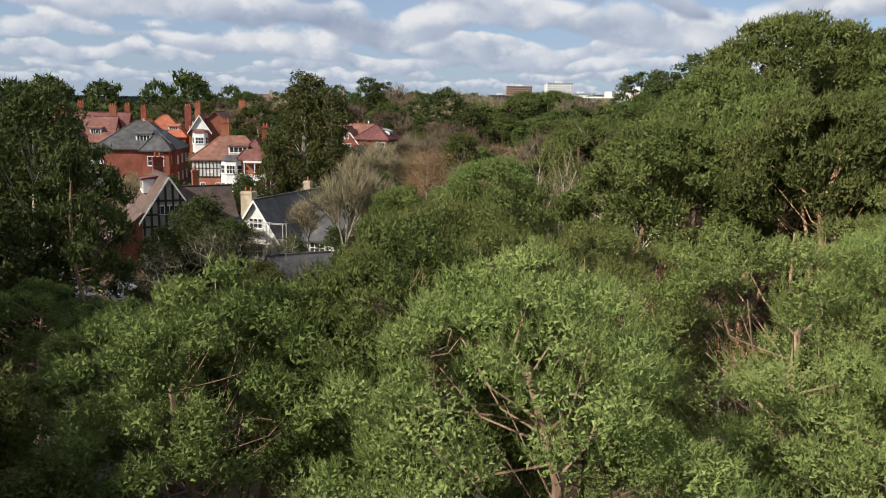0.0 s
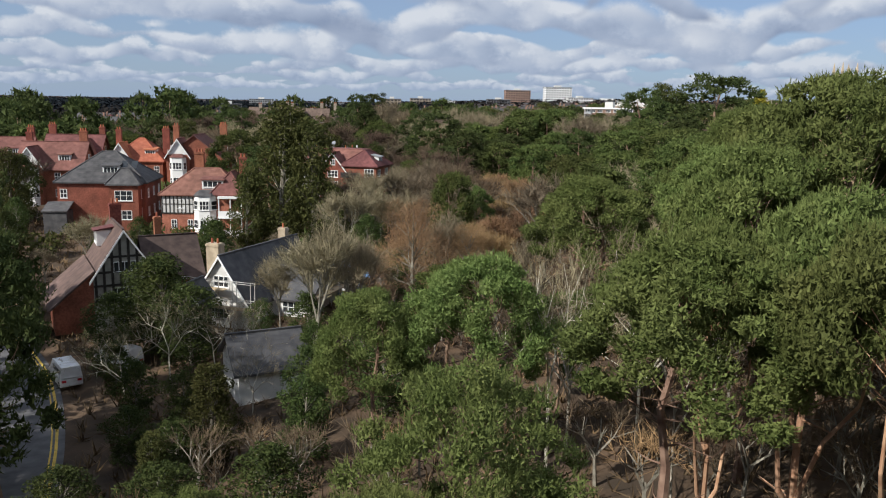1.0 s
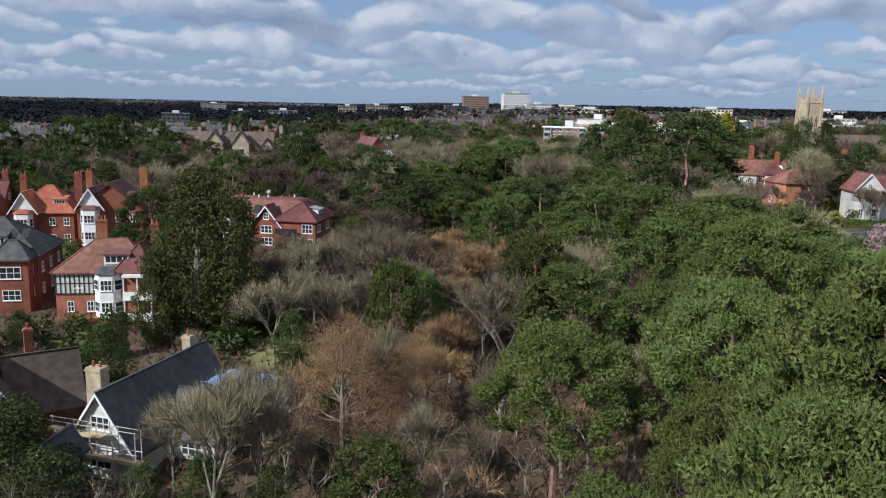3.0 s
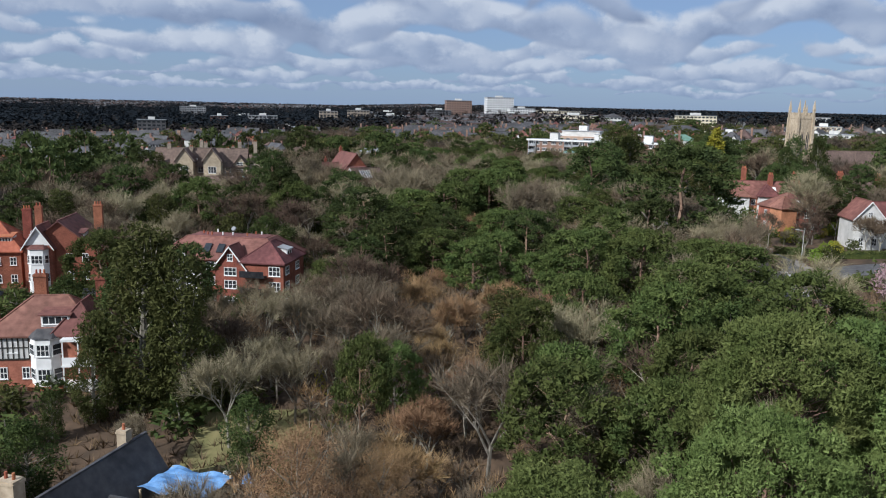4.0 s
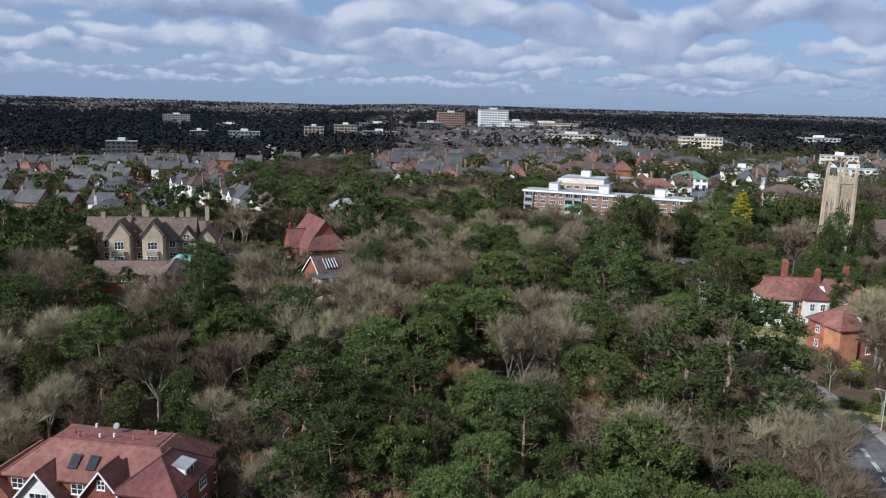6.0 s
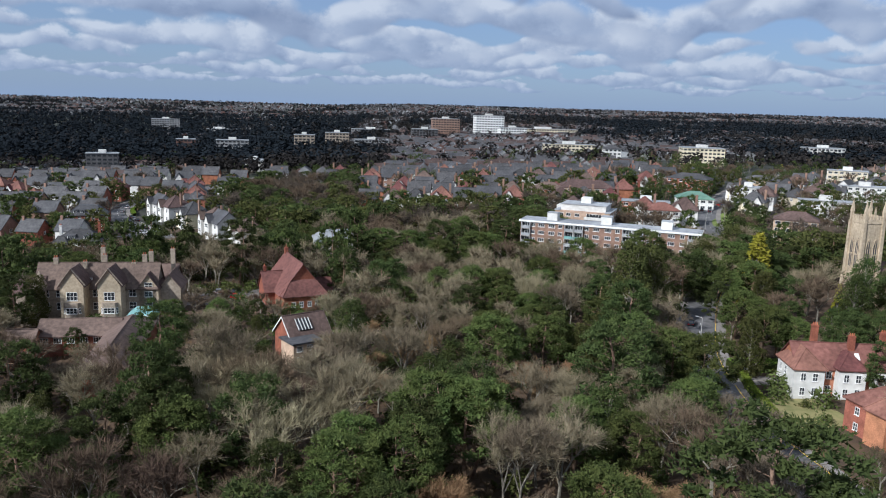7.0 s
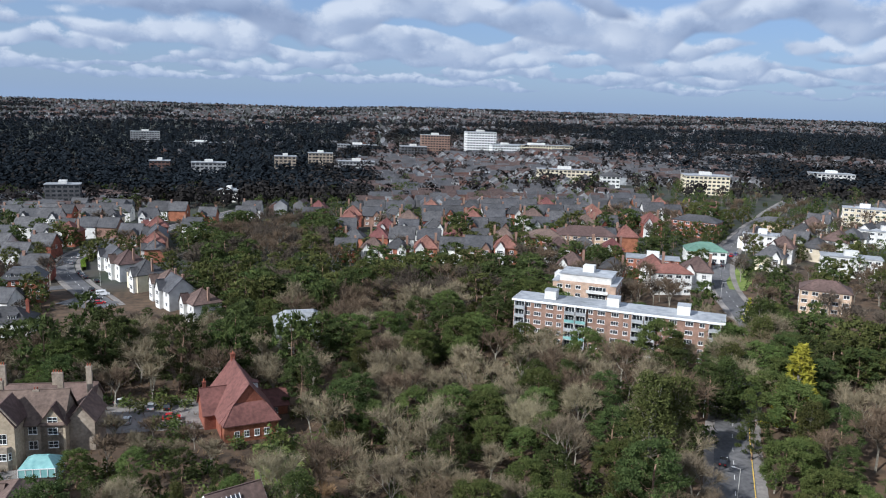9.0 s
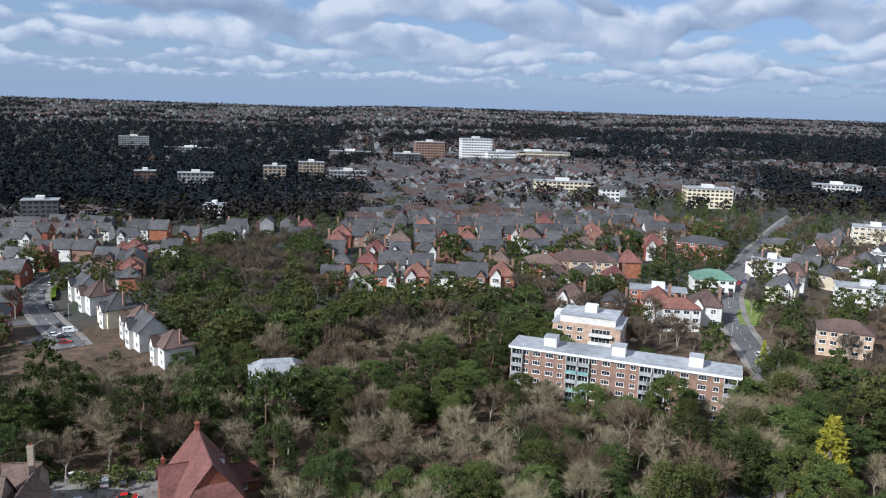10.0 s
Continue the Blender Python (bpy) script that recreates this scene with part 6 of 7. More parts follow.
hedge("low garden hedge beside the avenue", [(168, 470), (176, 486), (184, 497)], 1.6, 1.4, leaf_bright, 40)
hedge("garden hedge at the junction", [(92, 206), (102, 199), (116, 197)], 2.2, 1.4, leaf_olive, 50)


# ---- cars ----
def make_car(label, paint, length=4.3, width=1.75, height=1.45, van=False):
    """A parked car: body with wheel arches, glazed cabin, lamps and four wheels."""
    c = thing("van" if van else "car", label, "van" if van else "car", "parked cars")
    l, w = length / 2, width / 2
    waist = height * (0.5 if van else 0.58)
    prof = [(-l, 0.35), (-l + 0.05, waist * 0.95), (-l + 0.25, waist), (l - 0.9, waist), (l - 0.08, waist * 0.78), (l, 0.4), (l - 0.1, 0.22), (-l + 0.1, 0.22)]
    b, n = Build(), len(prof)
    b.add([(x, -w, z) for x, z in prof] + [(x, w, z) for x, z in prof], [tuple(range(n)), tuple(range(2 * n - 1, n - 1, -1))] + [(i, i + n, (i + 1) % n + n, (i + 1) % n) for i in range(n)])
    if van:
        cab = [(-l + 0.02, waist), (-l + 0.1, height), (l - 1.5, height), (l - 0.75, waist)]
    else:
        cab = [(-l + 0.2, waist), (-l + 0.75, height), (l - 2.0, height), (l - 1.15, waist)]
    i_ = 0.16
    b.add([(x, -w + i_ * (z > waist), z) for x, z in cab] + [(x, w - i_ * (z > waist), z) for x, z in cab], [(1, 2, 6, 5)] + ([(0, 1, 2, 3), (7, 6, 5, 4), (0, 4, 5, 1)] if van else []))
    part("body", b.mesh("car_body", paint), c)
    g = Build()
    if van:
        g.add([(cab[2][0] + 0.03, -w + 0.2, height - 0.1), (cab[3][0] + 0.02, -w + 0.1, waist + 0.05), (cab[3][0] + 0.02, w - 0.1, waist + 0.05), (cab[2][0] + 0.03, w - 0.2, height - 0.1)], [(0, 1, 2, 3)])
        for s in (-1, 1):
            for x0, x1 in ((-l + 0.5, -l + 1.5), (-l + 1.75, l - 2.0)):
                g.box(x0, s * (w - 0.07) - 0.02, waist + 0.15, x1, s * (w - 0.07) + 0.02, height - 0.3)
    else:
        g.add([(x, -w + i_ * (z > waist), z) for x, z in cab] + [(x, w - i_ * (z > waist), z) for x, z in cab], [(0, 3, 2, 1), (4, 5, 6, 7), (2, 3, 7, 6), (0, 1, 5, 4)])
    part("glazing", g.mesh("car_glazing", glass), c)
    for sx in (-1, 1):
        for sy in (-1, 1):
            x = sx * (l - 0.8)
            wh = part("wheel", Build().tube((x, sy * (w - 0.18), 0.32), (x, sy * (w + 0.02), 0.32), 0.32, 0.32, 12).mesh("wheel", rubber), c)
            part("hub", Build().tube((x, sy * (w - 0.1), 0.32), (x, sy * (w + 0.03), 0.32), 0.19, 0.17, 8).mesh("hub", concrete), wh)
            part("lamp", Build().box(sx * l - 0.06, sy * (w - 0.3) - 0.18, waist * 0.66, sx * l + 0.03, sy * (w - 0.3) + 0.18, waist * 0.84).mesh("lamp", PAINTS[1] if sx < 0 else white), c)
    return c


car_kinds = [make_car(nm + " parked car on asphalt", p) for nm, p in zip(("white", "dark red", "blue", "black", "silver"), PAINTS)]
vans = [make_car("white van parked beside the lane", PAINTS[0], 5.2, 1.95, 2.1, True)]
for x, y, rot, k in ((-41.5, 81.5, 128, 1), (91.5, 281.5, 62, 2), (101.0, 303, 60, 3), (97.5, 266, 152, 4), (185.5, 485, 60, 3), (187.5, 489.5, 60, 3), (199, 505, 57, 1), (203, 508, 57, 2), (183, 489, 60, 3),
                     (-88, 462, 20, 0), (-84, 459, 25, 3), (-81, 453, 25, 1), (-101, 496, 118, 3), (-104, 501, 118, 0), (-107, 506, 118, 3), (-94, 489, 120, 3), (-119, 540, 95, 0), (-91, 474, 125, 3), (-118, 527, 110, 4),
                     (-38, 330, 100, 3), (-35, 331, 100, 0), (-32, 341, 100, 4), (-28, 341, 98, 3), (-25, 333, 10, 1), (-40, 345, 40, 0), (126, 404, 64, 3), (131, 402, 64, 0), (135, 399, 64, 4), (160, 412, 62, 0), (230, 556, 57, 3), (240, 571, 55, 4)):
    copy_thing(car_kinds[k], pose(x, y, terrain(x, y) + 0.18, 0, 0, rot))
for x, y, rot in ((-34.5, 82.5, 128), (-31, 86.5, 150), (-84, 466, 20), (139, 396, 64)):
    copy_thing(vans[0], pose(x, y, terrain(x, y) + 0.18, 0, 0, rot))


# ---- street lamps ----
def make_lamp():
    t = thing("street_lamp", "grey steel street lamp beside the road", "street lamp", "street lamps")
    part("pole", Build().tube((0, 0, -0.2), (0, 0, 6.8), 0.09, 0.06, 6).mesh("pole", concrete), t)
    part("arm", Build().tube((0, 0, 6.75), (1.1, 0, 7.0), 0.05, 0.04, 5).mesh("arm", concrete), t)
    part("head", Build().taper(1.35, 0, 6.92, 7.08, 0.75, 0.28, 0.55, 0.2).mesh("head", lead), t)
    return t


lamp = make_lamp()
for x, y, rot in ((93, 196, 160), (84.5, 226, 0), (97, 288, 150), (107, 327, -30), (160, 432, -20), (170.5, 455, 160), (184, 480, -30), (-90, 482, 40), (-110, 500, 215), (-30.5, 62, 30)):
    copy_thing(lamp, pose(x, y, terrain(x, y), 0, 0, rot))


for t in (*car_kinds, *vans, lamp):
    for o in (*t.children_recursive, t):
        bpy.data.objects.remove(o)


# ---- planting ----
def one(kind, i):
    return kind[i % len(kind)]


# open ground that keeps the views to houses free: place and reach
OPEN = [(-58, 296, 15), (-40, 266, 7), (-33, 258, 7), (-6, 316, 9), (4, 309, 8), (-2, 264, 7), (-30, 336, 12), (101, 248, 9), (-8, 174, 5), (-52, 150, 9),
        (-30, 70, 9), (-36, 80, 7), (-86, 455, 14), (-48, 430, 9), (-60, 446, 11), (-70, 462, 10), (-82, 482, 11), (-94, 500, 11), (-104, 474, 12), (-68, 438, 10), (128, 402, 14), (115, 240, 7), (104, 234, 7), (108, 250, 8), (96, 232, 7), (100, 224, 6), (-60, 168, 15), (-80, 174, 16), (-100, 172, 14), (-62, 152, 9), (-48, 128, 8), (-37, 128, 7), (-20, 100, 11), (-13, 108, 7), (-13, 77, 7), (-27, 83, 6), (70, 150, 9), (76, 172, 9), (66, 132, 8), (84, 200, 6), (-92, 399, 9), (-100, 400, 8), (-47, 166, 9), (-44, 175, 6), (-14, 161, 9), (-28, 163, 6)]


BROWN = [(21, 145, 9, 13), (57, 203, 14, 16), (52, 250, 13, 14), (0, 145, 9, 13), (12, 158, 6, 18), (-70, 246, 26, 32), (12, 255, 16, 34), (-45, 205, 14, 10)]      # leafless stretches of the wood


def clear(x, y, near, margin=2.0):
    """Whether a tree may stand here."""
    return not (near_tree(x, y, near) or indoors(x, y, margin) or road_gap(x, y) < 2.0 or any((x - a) ** 2 + (y - c) ** 2 < r * r for a, c, r in OPEN))


# the pines that the camera rises over: place, tip and spread
for i, (x, y, t, wide) in enumerate((
        (2.5, 16, 12.4, 1.05), (0.0, 25.5, 12.6, 1.0), (9, 21, 12.4, 1.1), (17, 24, 13.6, 1.1), (25, 31, 15.0, 1.1), 
        (1, 6, 10.2, 1.0), (9, 9, 11.0, 1.1), (17, 12, 12.4, 1.1), (24, 18, 13.6, 1.1), (13.5, 16.5, 12.2, 1.0), (5.5, 25, 12.0, 0.9), (9.5, 15.0, 10.6, 1.1), (13.0, 21.5, 12.4, 0.9), (6.0, 10.0, 9.6, 0.9))):
    plant(one(near_pines, i), x, y, t, wide=wide)
for i, (x, y, t, wide) in enumerate((
        (12.6, 45.5, 15.0, 1.1), (3.4, 55.5, 12.2, 0.95), (-2.6, 56, 10.0, 0.85), (19.6, 55.5, 18.9, 0.85), (26.6, 60.5, 23.6, 0.95), (33, 53, 21, 1.0), (15.2, 81, 14.8, 1.15), (26.5, 82, 17.8, 1.0),
        (33, 89, 21.6, 1.0), (36, 68, 23, 1.1), (22, 70, 14, 0.85), (28, 44, 16.5, 0.9), (35, 40, 17, 1.1), (33, 24, 16, 1.1), (40, 48, 20, 1.2), (46, 70, 21, 1.2), (41, 84, 19.5, 1.1), (29, 71, 16.5, 0.9))):
    plant(one(edge_pines, i), x, y, t, wide=wide)
for i, (x, y, t, wide) in enumerate(((19.4, 39.8, 17.0, 0.8), (18.6, 46.8, 17.0, 0.75), (14.5, 47.5, 15.6, 0.6))):
    plant(one(forked_pines, i), x, y, t, wide=wide)
for i, (x, y, t, wide) in enumerate(((2, 33, 13.0, 0.85), (-0.7, 21.3, 12.3, 0.85), (-6, 21, 10.8, 1.05), (-7, 30, 8.6, 1.1), (-13.5, 18, 9.0, 1.2), (-20, 25, 8.4, 1.3), (-5, 9, 8.8, 1.1), (-13, 10, 8.2, 1.2), (-12, 29, 7.6, 1.2), (-16, 37, 5.8, 1.2), (-26, 33, 8.0, 1.2), (-23, 42, 5.4, 1.2), (-9, 41, 4.4, 1.1))):
    plant(one(shade_pines, i), x, y, t, wide=wide)
# taller pines added out of view, beside and behind, to shade the valley side
for i, (x, y, t, wide) in enumerate(((-21, 8, 18.0, 0.9), (-26, 15, 21, 1.0), (-31, 23, 22, 1.0), (-37, 30, 22, 1.0), (-24, 3, 20, 1.1), (-20, -5, 20, 1.1), (-28, -6, 22, 1.1), (-15, -10, 19, 1.1), (-36, 1, 23, 1.1), (-32, 10, 22, 1.1), (-40, 18, 22, 1.0))):
    plant(one(dark_pines, i), x, y, t, wide=wide)
for i, (x, y, t, wide) in enumerate(((-27, 58, 12.6, 0.95), (-32, 60, 16.2, 1.0), (-36, 68, 17.6, 1.1), (-43, 58, 17.6, 1.1), (-39, 48, 16, 1.1), (-45, 76, 13, 1.0), (-53, 82, 14, 1.1), (-48, 42, 17, 1.2), (-58, 64, 18, 1.2), (-52, 50, 18, 1.1))):
    plant(one(evergreens if i % 2 else dark_pines, i), x, y, t, wide=wide * 0.8)
for i, (x, y, t, wide) in enumerate(((-14, 51, 0.6, 1.6), (-20, 52, -0.2, 1.6), (-8, 51, 2.0, 1.5), (-16, 60, -0.6, 1.6), (-21, 64, -1.4, 1.4), (-27.5, 89.5, 4.6, 1.45), (-23.5, 86, 2.6, 1.4), (-31.5, 87, 1.4, 1.4), (-28.5, 80, -1.4, 1.2), (-30, 94, 3.8, 1.3), (-44, 93, 1.0, 1.0), (-28.2, 110.7, 5.6, 1.2), (-50, 96, 4.0, 1.2), (-57, 108, 6.0, 1.2), (-24, 73, -0.8, 1.2), (-19, 70, -0.6, 1.2),
                                     (-64, 130, 5.5, 1.0), (-76, 148, 6.0, 1.0), (132, 272, 19, 1.0), (139, 277, 20, 1.0), (126, 280, 18, 1.0), (141, 292, 28.4, 0.75), (135, 286, 25, 0.8), (150, 293, 28.8, 0.75), (-31, 123, 3.5, 1.0), (-42, 122, 4.0, 1.0), (-60, 120, 5, 1.1), (-8, 62, 2, 1.1), (-5, 76, 3, 1.1), (-78, 140, 8, 1.1), (-88, 165, 7, 1.1), (-9, 70, 1.5, 1.1), (-12, 88, 1.6, 1.2), (-6, 84, 2.4, 1.1), (-10, 79, 1.0, 1.1), (-3, 89, 2.0, 1.0), (-17, 88, 0.6, 1.1))):
    plant(one(evergreens, i), x, y, t, wide=wide)
for i, (x, y, t, wide) in enumerate(((-14.5, 62, 2.6, 1.2), (-17, 58, -0.6, 1.2))):
    plant(one(olives, i), x, y, t, wide=wide)
for i, (x, y, t, wide) in enumerate(((80.5, 294, 31, 1.1), (88, 300, 29, 1.0), (-23.5, 130, 20.6, 1.05), (-18, 127.5, 18.5, 0.95), (-28, 127, 11, 0.9), (-25, 147, 14.5, 0.6), (-38, 164, 8.4, 1.0))):
    plant(one(olives, i), x, y, t, wide=wide)
for i, (x, y, t, wide) in enumerate(((39.8, 260.7, 21.6, 1.2), (51.3, 322.7, 18.7, 1.2), (32.8, 319.6, 18.6, 1.1), (23.4, 318, 16.5, 1.1), (29.9, 221, 21.8, 1.2), (45.5, 198, 18, 1.3), (-16.6, 226, 17, 1.2), (30, 135, 14.6, 1.1), (35.5, 155.5, 17.8, 1.2), (43, 150, 18.5, 1.2), (42, 167, 19, 1.1), (26, 194, 15.2, 1.2), (31.5, 226, 20.3, 1.2), (40, 126, 18.4, 1.2), (34, 117, 17.0, 1.1), (52, 140, 18, 1.2), (20.7, 122, 14.8, 0.85),
                                     (55, 157, 16, 1.2), (19, 101, 14.4, 1.1), (21.5, 109, 13.4, 1.0), (33, 105, 16, 1.1), (42, 274, 19.2, 1.2), (50, 118, 18.5, 1.2), (45, 100, 18, 1.1), (25, 175, 14, 1.2), (2.4, 116.5, 12.4, 0.75), (6, 121, 9.5, 0.8), (2, 80, 6.5, 1.1), (10, 66, 7.5, 1.0), (27, 97, 14.5, 1.0))):
    plant(one(mid_pines, i), x, y, t, wide=wide)
for i, (x, y, t, wide) in enumerate(((1.0, 191, 19.8, 1.5), (72.6, 275, 26.2, 1.1), (-31.7, 273, 21, 1.2), (17.3, 319, 21.4, 1.1), (17.8, 331, 21, 1.0), (-51, 364, 17, 1.6), (-50, 247, 20, 1.1), (-60, 240, 20, 1.2), (-22, 233, 24.4, 0.9), (59.5, 236.9, 27.8, 1.25), (62.2, 188, 30, 1.45), (54, 180, 20, 1.1), (-19.5, 237, 20, 1.0), (-37, 223, 12, 1.1), (-27, 219, 13, 1.1), (68, 250, 22, 1), (-49, 252, 13, 1), (76.5, 281, 18.6, 1.1),
                                     (-28, 353, 27.5, 1.1), (5.5, 339, 21.5, 1.1), (20, 326, 20, 1.1), (-50.5, 367, 25.5, 1.1), (129.5, 320, 26, 1), (131, 334, 28, 1.0), (108, 304, 19, 1.1), (-19, 229, 20, 1.0), (120, 288, 18, 1.1), (126, 300, 22, 1.1), (-27, 262, 14.5, 1), (138, 290, 20, 1.1), (113, 336, 21, 1.1), (123, 354, 21, 1.0), (117, 345, 22, 1.1), (134, 368, 20, 1.0), (76, 240, 17, 1.0))):
    plant(one(dark_pines, i), x, y, t, wide=wide)
for i, (x, y, t, wide) in enumerate((
                                     (36.8, 316, 19.4, 1.2), (58.8, 314, 19.2, 1.2), (65, 301, 20, 1.2), (72.4, 316.5, 20.8, 1.1), (-13, 253, 23.6, 1.2), (6.4, 252, 19.6, 1.4), (34.4, 212.8, 19.6, 0.9), (46.7, 178.3, 17.5, 1.3),
                                     (-10.8, 84, 10.4, 0.8), (-8, 87, 9.0, 0.9), (-12, 91, 7.0, 1.0), (-1.3, 145, 12.2, 1.1), (-7, 143, 11.4, 1.1), (4, 150, 11, 1.1), (-12, 148, 9.5, 1.1), (3, 166, 10.2, 1.1), (2.2, 101, 8.8, 1.0), (-11.6, 120, 10.2, 1.1), (-5.2, 125, 9.0, 1.1), (0, 128, 8.6, 1.1), (-8, 131, 8.6, 1.1), (-14, 156, 9.4, 1.0), (-7, 158, 9.8, 1.0), (-19, 153, 7.5, 1.0),
                                     (67.9, 169.5, 18.5, 1.0), (10, 235, 22, 1.3), (-20, 279, 18, 1.25), (36.5, 212, 20, 1.1), (50.5, 243, 16.8, 1.0), (56.8, 312, 19.7, 1.1), (27, 287, 17.5, 1.2), (24, 92, 10, 0.9), (80, 225, 17, 1.2), (76, 212, 14, 1.2), (-9, 98, 6.5, 1.1), (-16, 93, 4.5, 1.0), (5, 88, 6.5, 1.0), (76, 226, 18, 1.0), (98, 213, 9, 1.0), (12, 92, 8, 0.9))):
    plant(one(bare_grey, i), x, y, t, wide=wide)
for i, (x, y, t, wide) in enumerate(((14, 58.3, 15.2, 0.9), (14.5, 52, 15.2, 0.6), (8, 56.3, 14.2, 0.8), (10, 61, 12.0, 0.9), (20, 62, 13, 0.9), (-24.3, 82, 3.2, 1.2), (-16, 80.5, 2.8, 1.2), (-20.5, 84, 2.0, 1.2), (-14, 72, 1.5, 1.2), (-27, 78, 1.0, 1.3))):
    plant(one(snags, i), x, y, t, wide=wide)
plant(rust_bush, -1.8, 97, 10.2, wide=1.0), plant(rust_bush, 4.5, 100, 7.0, wide=1.1)
for i, (x, y, t, wide) in enumerate(((6, 104, 7.4, 1.2), (9, 112, 7.0, 1.2), (12, 160, 9, 1.3), (22, 155, 9, 1.2), (46, 196, 13, 1.3), (52, 204, 13, 1.2), (24, 208, 13, 1.2), (14, 122, 7, 1.3), (12, 134, 8, 1.2), (14, 146, 9, 1.2), (9, 140, 8, 1.2))):
    plant(one(bare_rust, i), x, y, t, wide=wide)
for x, y, t in ((-3, 134, 4), (142, 303, 19), (136, 262, 15), (148, 262, 14), (-30, 205, 5), (157, 404, 20)):
    plant(golden[0], x, y, t)
plant(golden[0], 124.8, 316.5, 31, wide=1.35)
plant(blossom_tree, 92, 166, h=6.5)

spread = random.Random(11)
for gy_ in np.arange(60, 610, 7.0):
    for gx_ in np.arange(-190, 262, 7.0):
        x, y = gx_ + spread.uniform(-3.2, 3.2), gy_ + spread.uniform(-3.2, 3.2)
        v = noise.noise((x * 0.022, y * 0.022, 4.0)) + 0.7 * noise.noise((x * 0.09, y * 0.09, 7.0))
        k = spread.random()
        right = x > np.interp(y, (112, 192, 260, 322, 375, 470), (68, 90, 92, 114, 148, 178))
        valley = (x < -8 and y < 135) or (x < 8 and y < 110)
        town = ((x < -62 and y > 390) or (y > 470 + 0.2 * x) or (right and y > 400)) and not knoll(x, y)
        if (right and y < 215 and x < 150) or (town and k < 0.8) or (valley and k < 0.12) or (right and k < 0.2):
            continue
        if not clear(x, y, 5.6, 1.5) or (y < 100 and x > 45) or (y < 60 and abs(x) < 40):
            continue
        away = y > 420 or x < -78 or x > 150
        low_by_house = (-60 < x < 5 and 258 < y < 330) 
        facade = (389.5 - 0.494 * (x - 69.5) - y) * 0.896
        if 138 < x < 215 and 376 < y < 500:
            tall = (3.5, 6)
        elif 50 < x < 138 and 0 < facade < 60:
            tall = (8, 11) if facade < 14 else (15, 18.5) if x > 93 else (11.5, 15)
        else:
            tall = (4, 6.5) if x < -28 and 388 < y < 440 else (6, 9) if low_by_house else (13.5, 19.5) if 205 < y < 262 else (10.5, 16.5)
        if any(((x - a) / ra) ** 2 + ((y - c) / rc) ** 2 < 1 for a, c, ra, rc in BROWN):
            v = -0.6 if x > 12 and k < 0.75 else min(v, -0.2)
        if valley:
            plant(one(evergreens if k > 0.76 else bare_rust if k > 0.5 else bare_grey, int(k * 1000)), x, y, h=spread.uniform(5, 8.5), wide=1.2)
        elif k > 0.9 and v > -0.55:
            plant(one(far_pines, 3) if away else one(evergreens if k > 0.95 else olives, int(k * 1000)), x, y, h=spread.uniform(*tall) * 0.85, wide=1.1, joined=away)
        elif v > (-0.1 if away else 0.1 if y < 215 else 0.04):
            kind = far_pines if away else mid_pines if k < 0.5 else dark_pines
            plant(one(kind, int(k * 1000)), x, y, h=spread.uniform(*tall), wide=1.3 if y > 300 else 1.15, joined=away)
        else:
            kind = far_bare if away else wood_bare if y > 285 else bare_rust if v < -0.5 and x > -15 else bare_brown if k < 0.4 else bare_grey
            plant(one(kind, int(k * 1000)), x, y, h=spread.uniform(6, 9.5) if kind is bare_rust else spread.uniform(*tall) * 0.92, wide=1.25, joined=away or kind is wood_bare)

# trees that lean over the avenue beyond the bend
for i, (x, y, h) in enumerate(((116.5, 334.5, 14), (120.5, 344.5, 14), (124.5, 353, 11), (128.5, 362, 11), (133, 371, 9), (137.5, 380.5, 6), (118, 329, 13), (112, 326, 13),
                               (126.8, 335, 14), (131, 344, 14), (135.3, 353, 15), (139.5, 362, 14), (143.6, 371, 15), (149.6, 376, 12))):
    plant(one((olives, bare_grey, evergreens, mid_pines, bare_brown)[i % 5], i), x, y, h=h + 3, wide=1.3 if i % 5 in (0, 2) else 1.5)

# taller pines that break the skyline of the early views
for i in range(46):
    if i < 14:
        x, y = spread.uniform(-75, 45), spread.uniform(352, 450)
    elif i < 34:
        x, y = spread.uniform(-190, -72), spread.uniform(215, 340)
    else:
        x, y = spread.uniform(105, 220), spread.uniform(335, 410)
    if not indoors(x, y, 3) and road_gap(x, y) > 3:
        plant(one(far_pines, i % 2), x, y, spread.uniform(21, 27), wide=0.8, joined=True)

# unseen trees behind the first view and at its sides, taller leftwards to add shade
for gy_ in np.arange(-60, 72, 12.0):
    for gx_ in np.arange(-110, 100, 12.0):
        x, y = gx_ + spread.uniform(-3, 3), gy_ + spread.uniform(-3, 3)
        if (abs(x) < 36 and y > -8) or not clear(x, y, 7.0):
            continue
        near_path = abs(x) < 16 and y < 2
        tall = -62 < x < -30
        plant(one(far_pines, int(x + 200)), x, y, h=spread.uniform(7, 9) if near_path else spread.uniform(19, 22) if tall else spread.uniform(11, 16), wide=1.0 if tall else 1.3, joined=True)

# woods beside the first part of the way and past the side road
for gy_ in np.arange(-20, 205, 12.0):
    for gx_ in np.arange(48, 200, 12.0):
        x, y = gx_ + spread.uniform(-4, 4), gy_ + spread.uniform(-4, 4)
        if ((y < 96 and x > 50) or (y < 200 and x > 128)) and clear(x, y, 8.0):
            plant(one(far_pines if spread.random() < 0.6 else far_bare, int(x + y)), x, y, h=spread.uniform(10, 15), wide=1.3, joined=True)

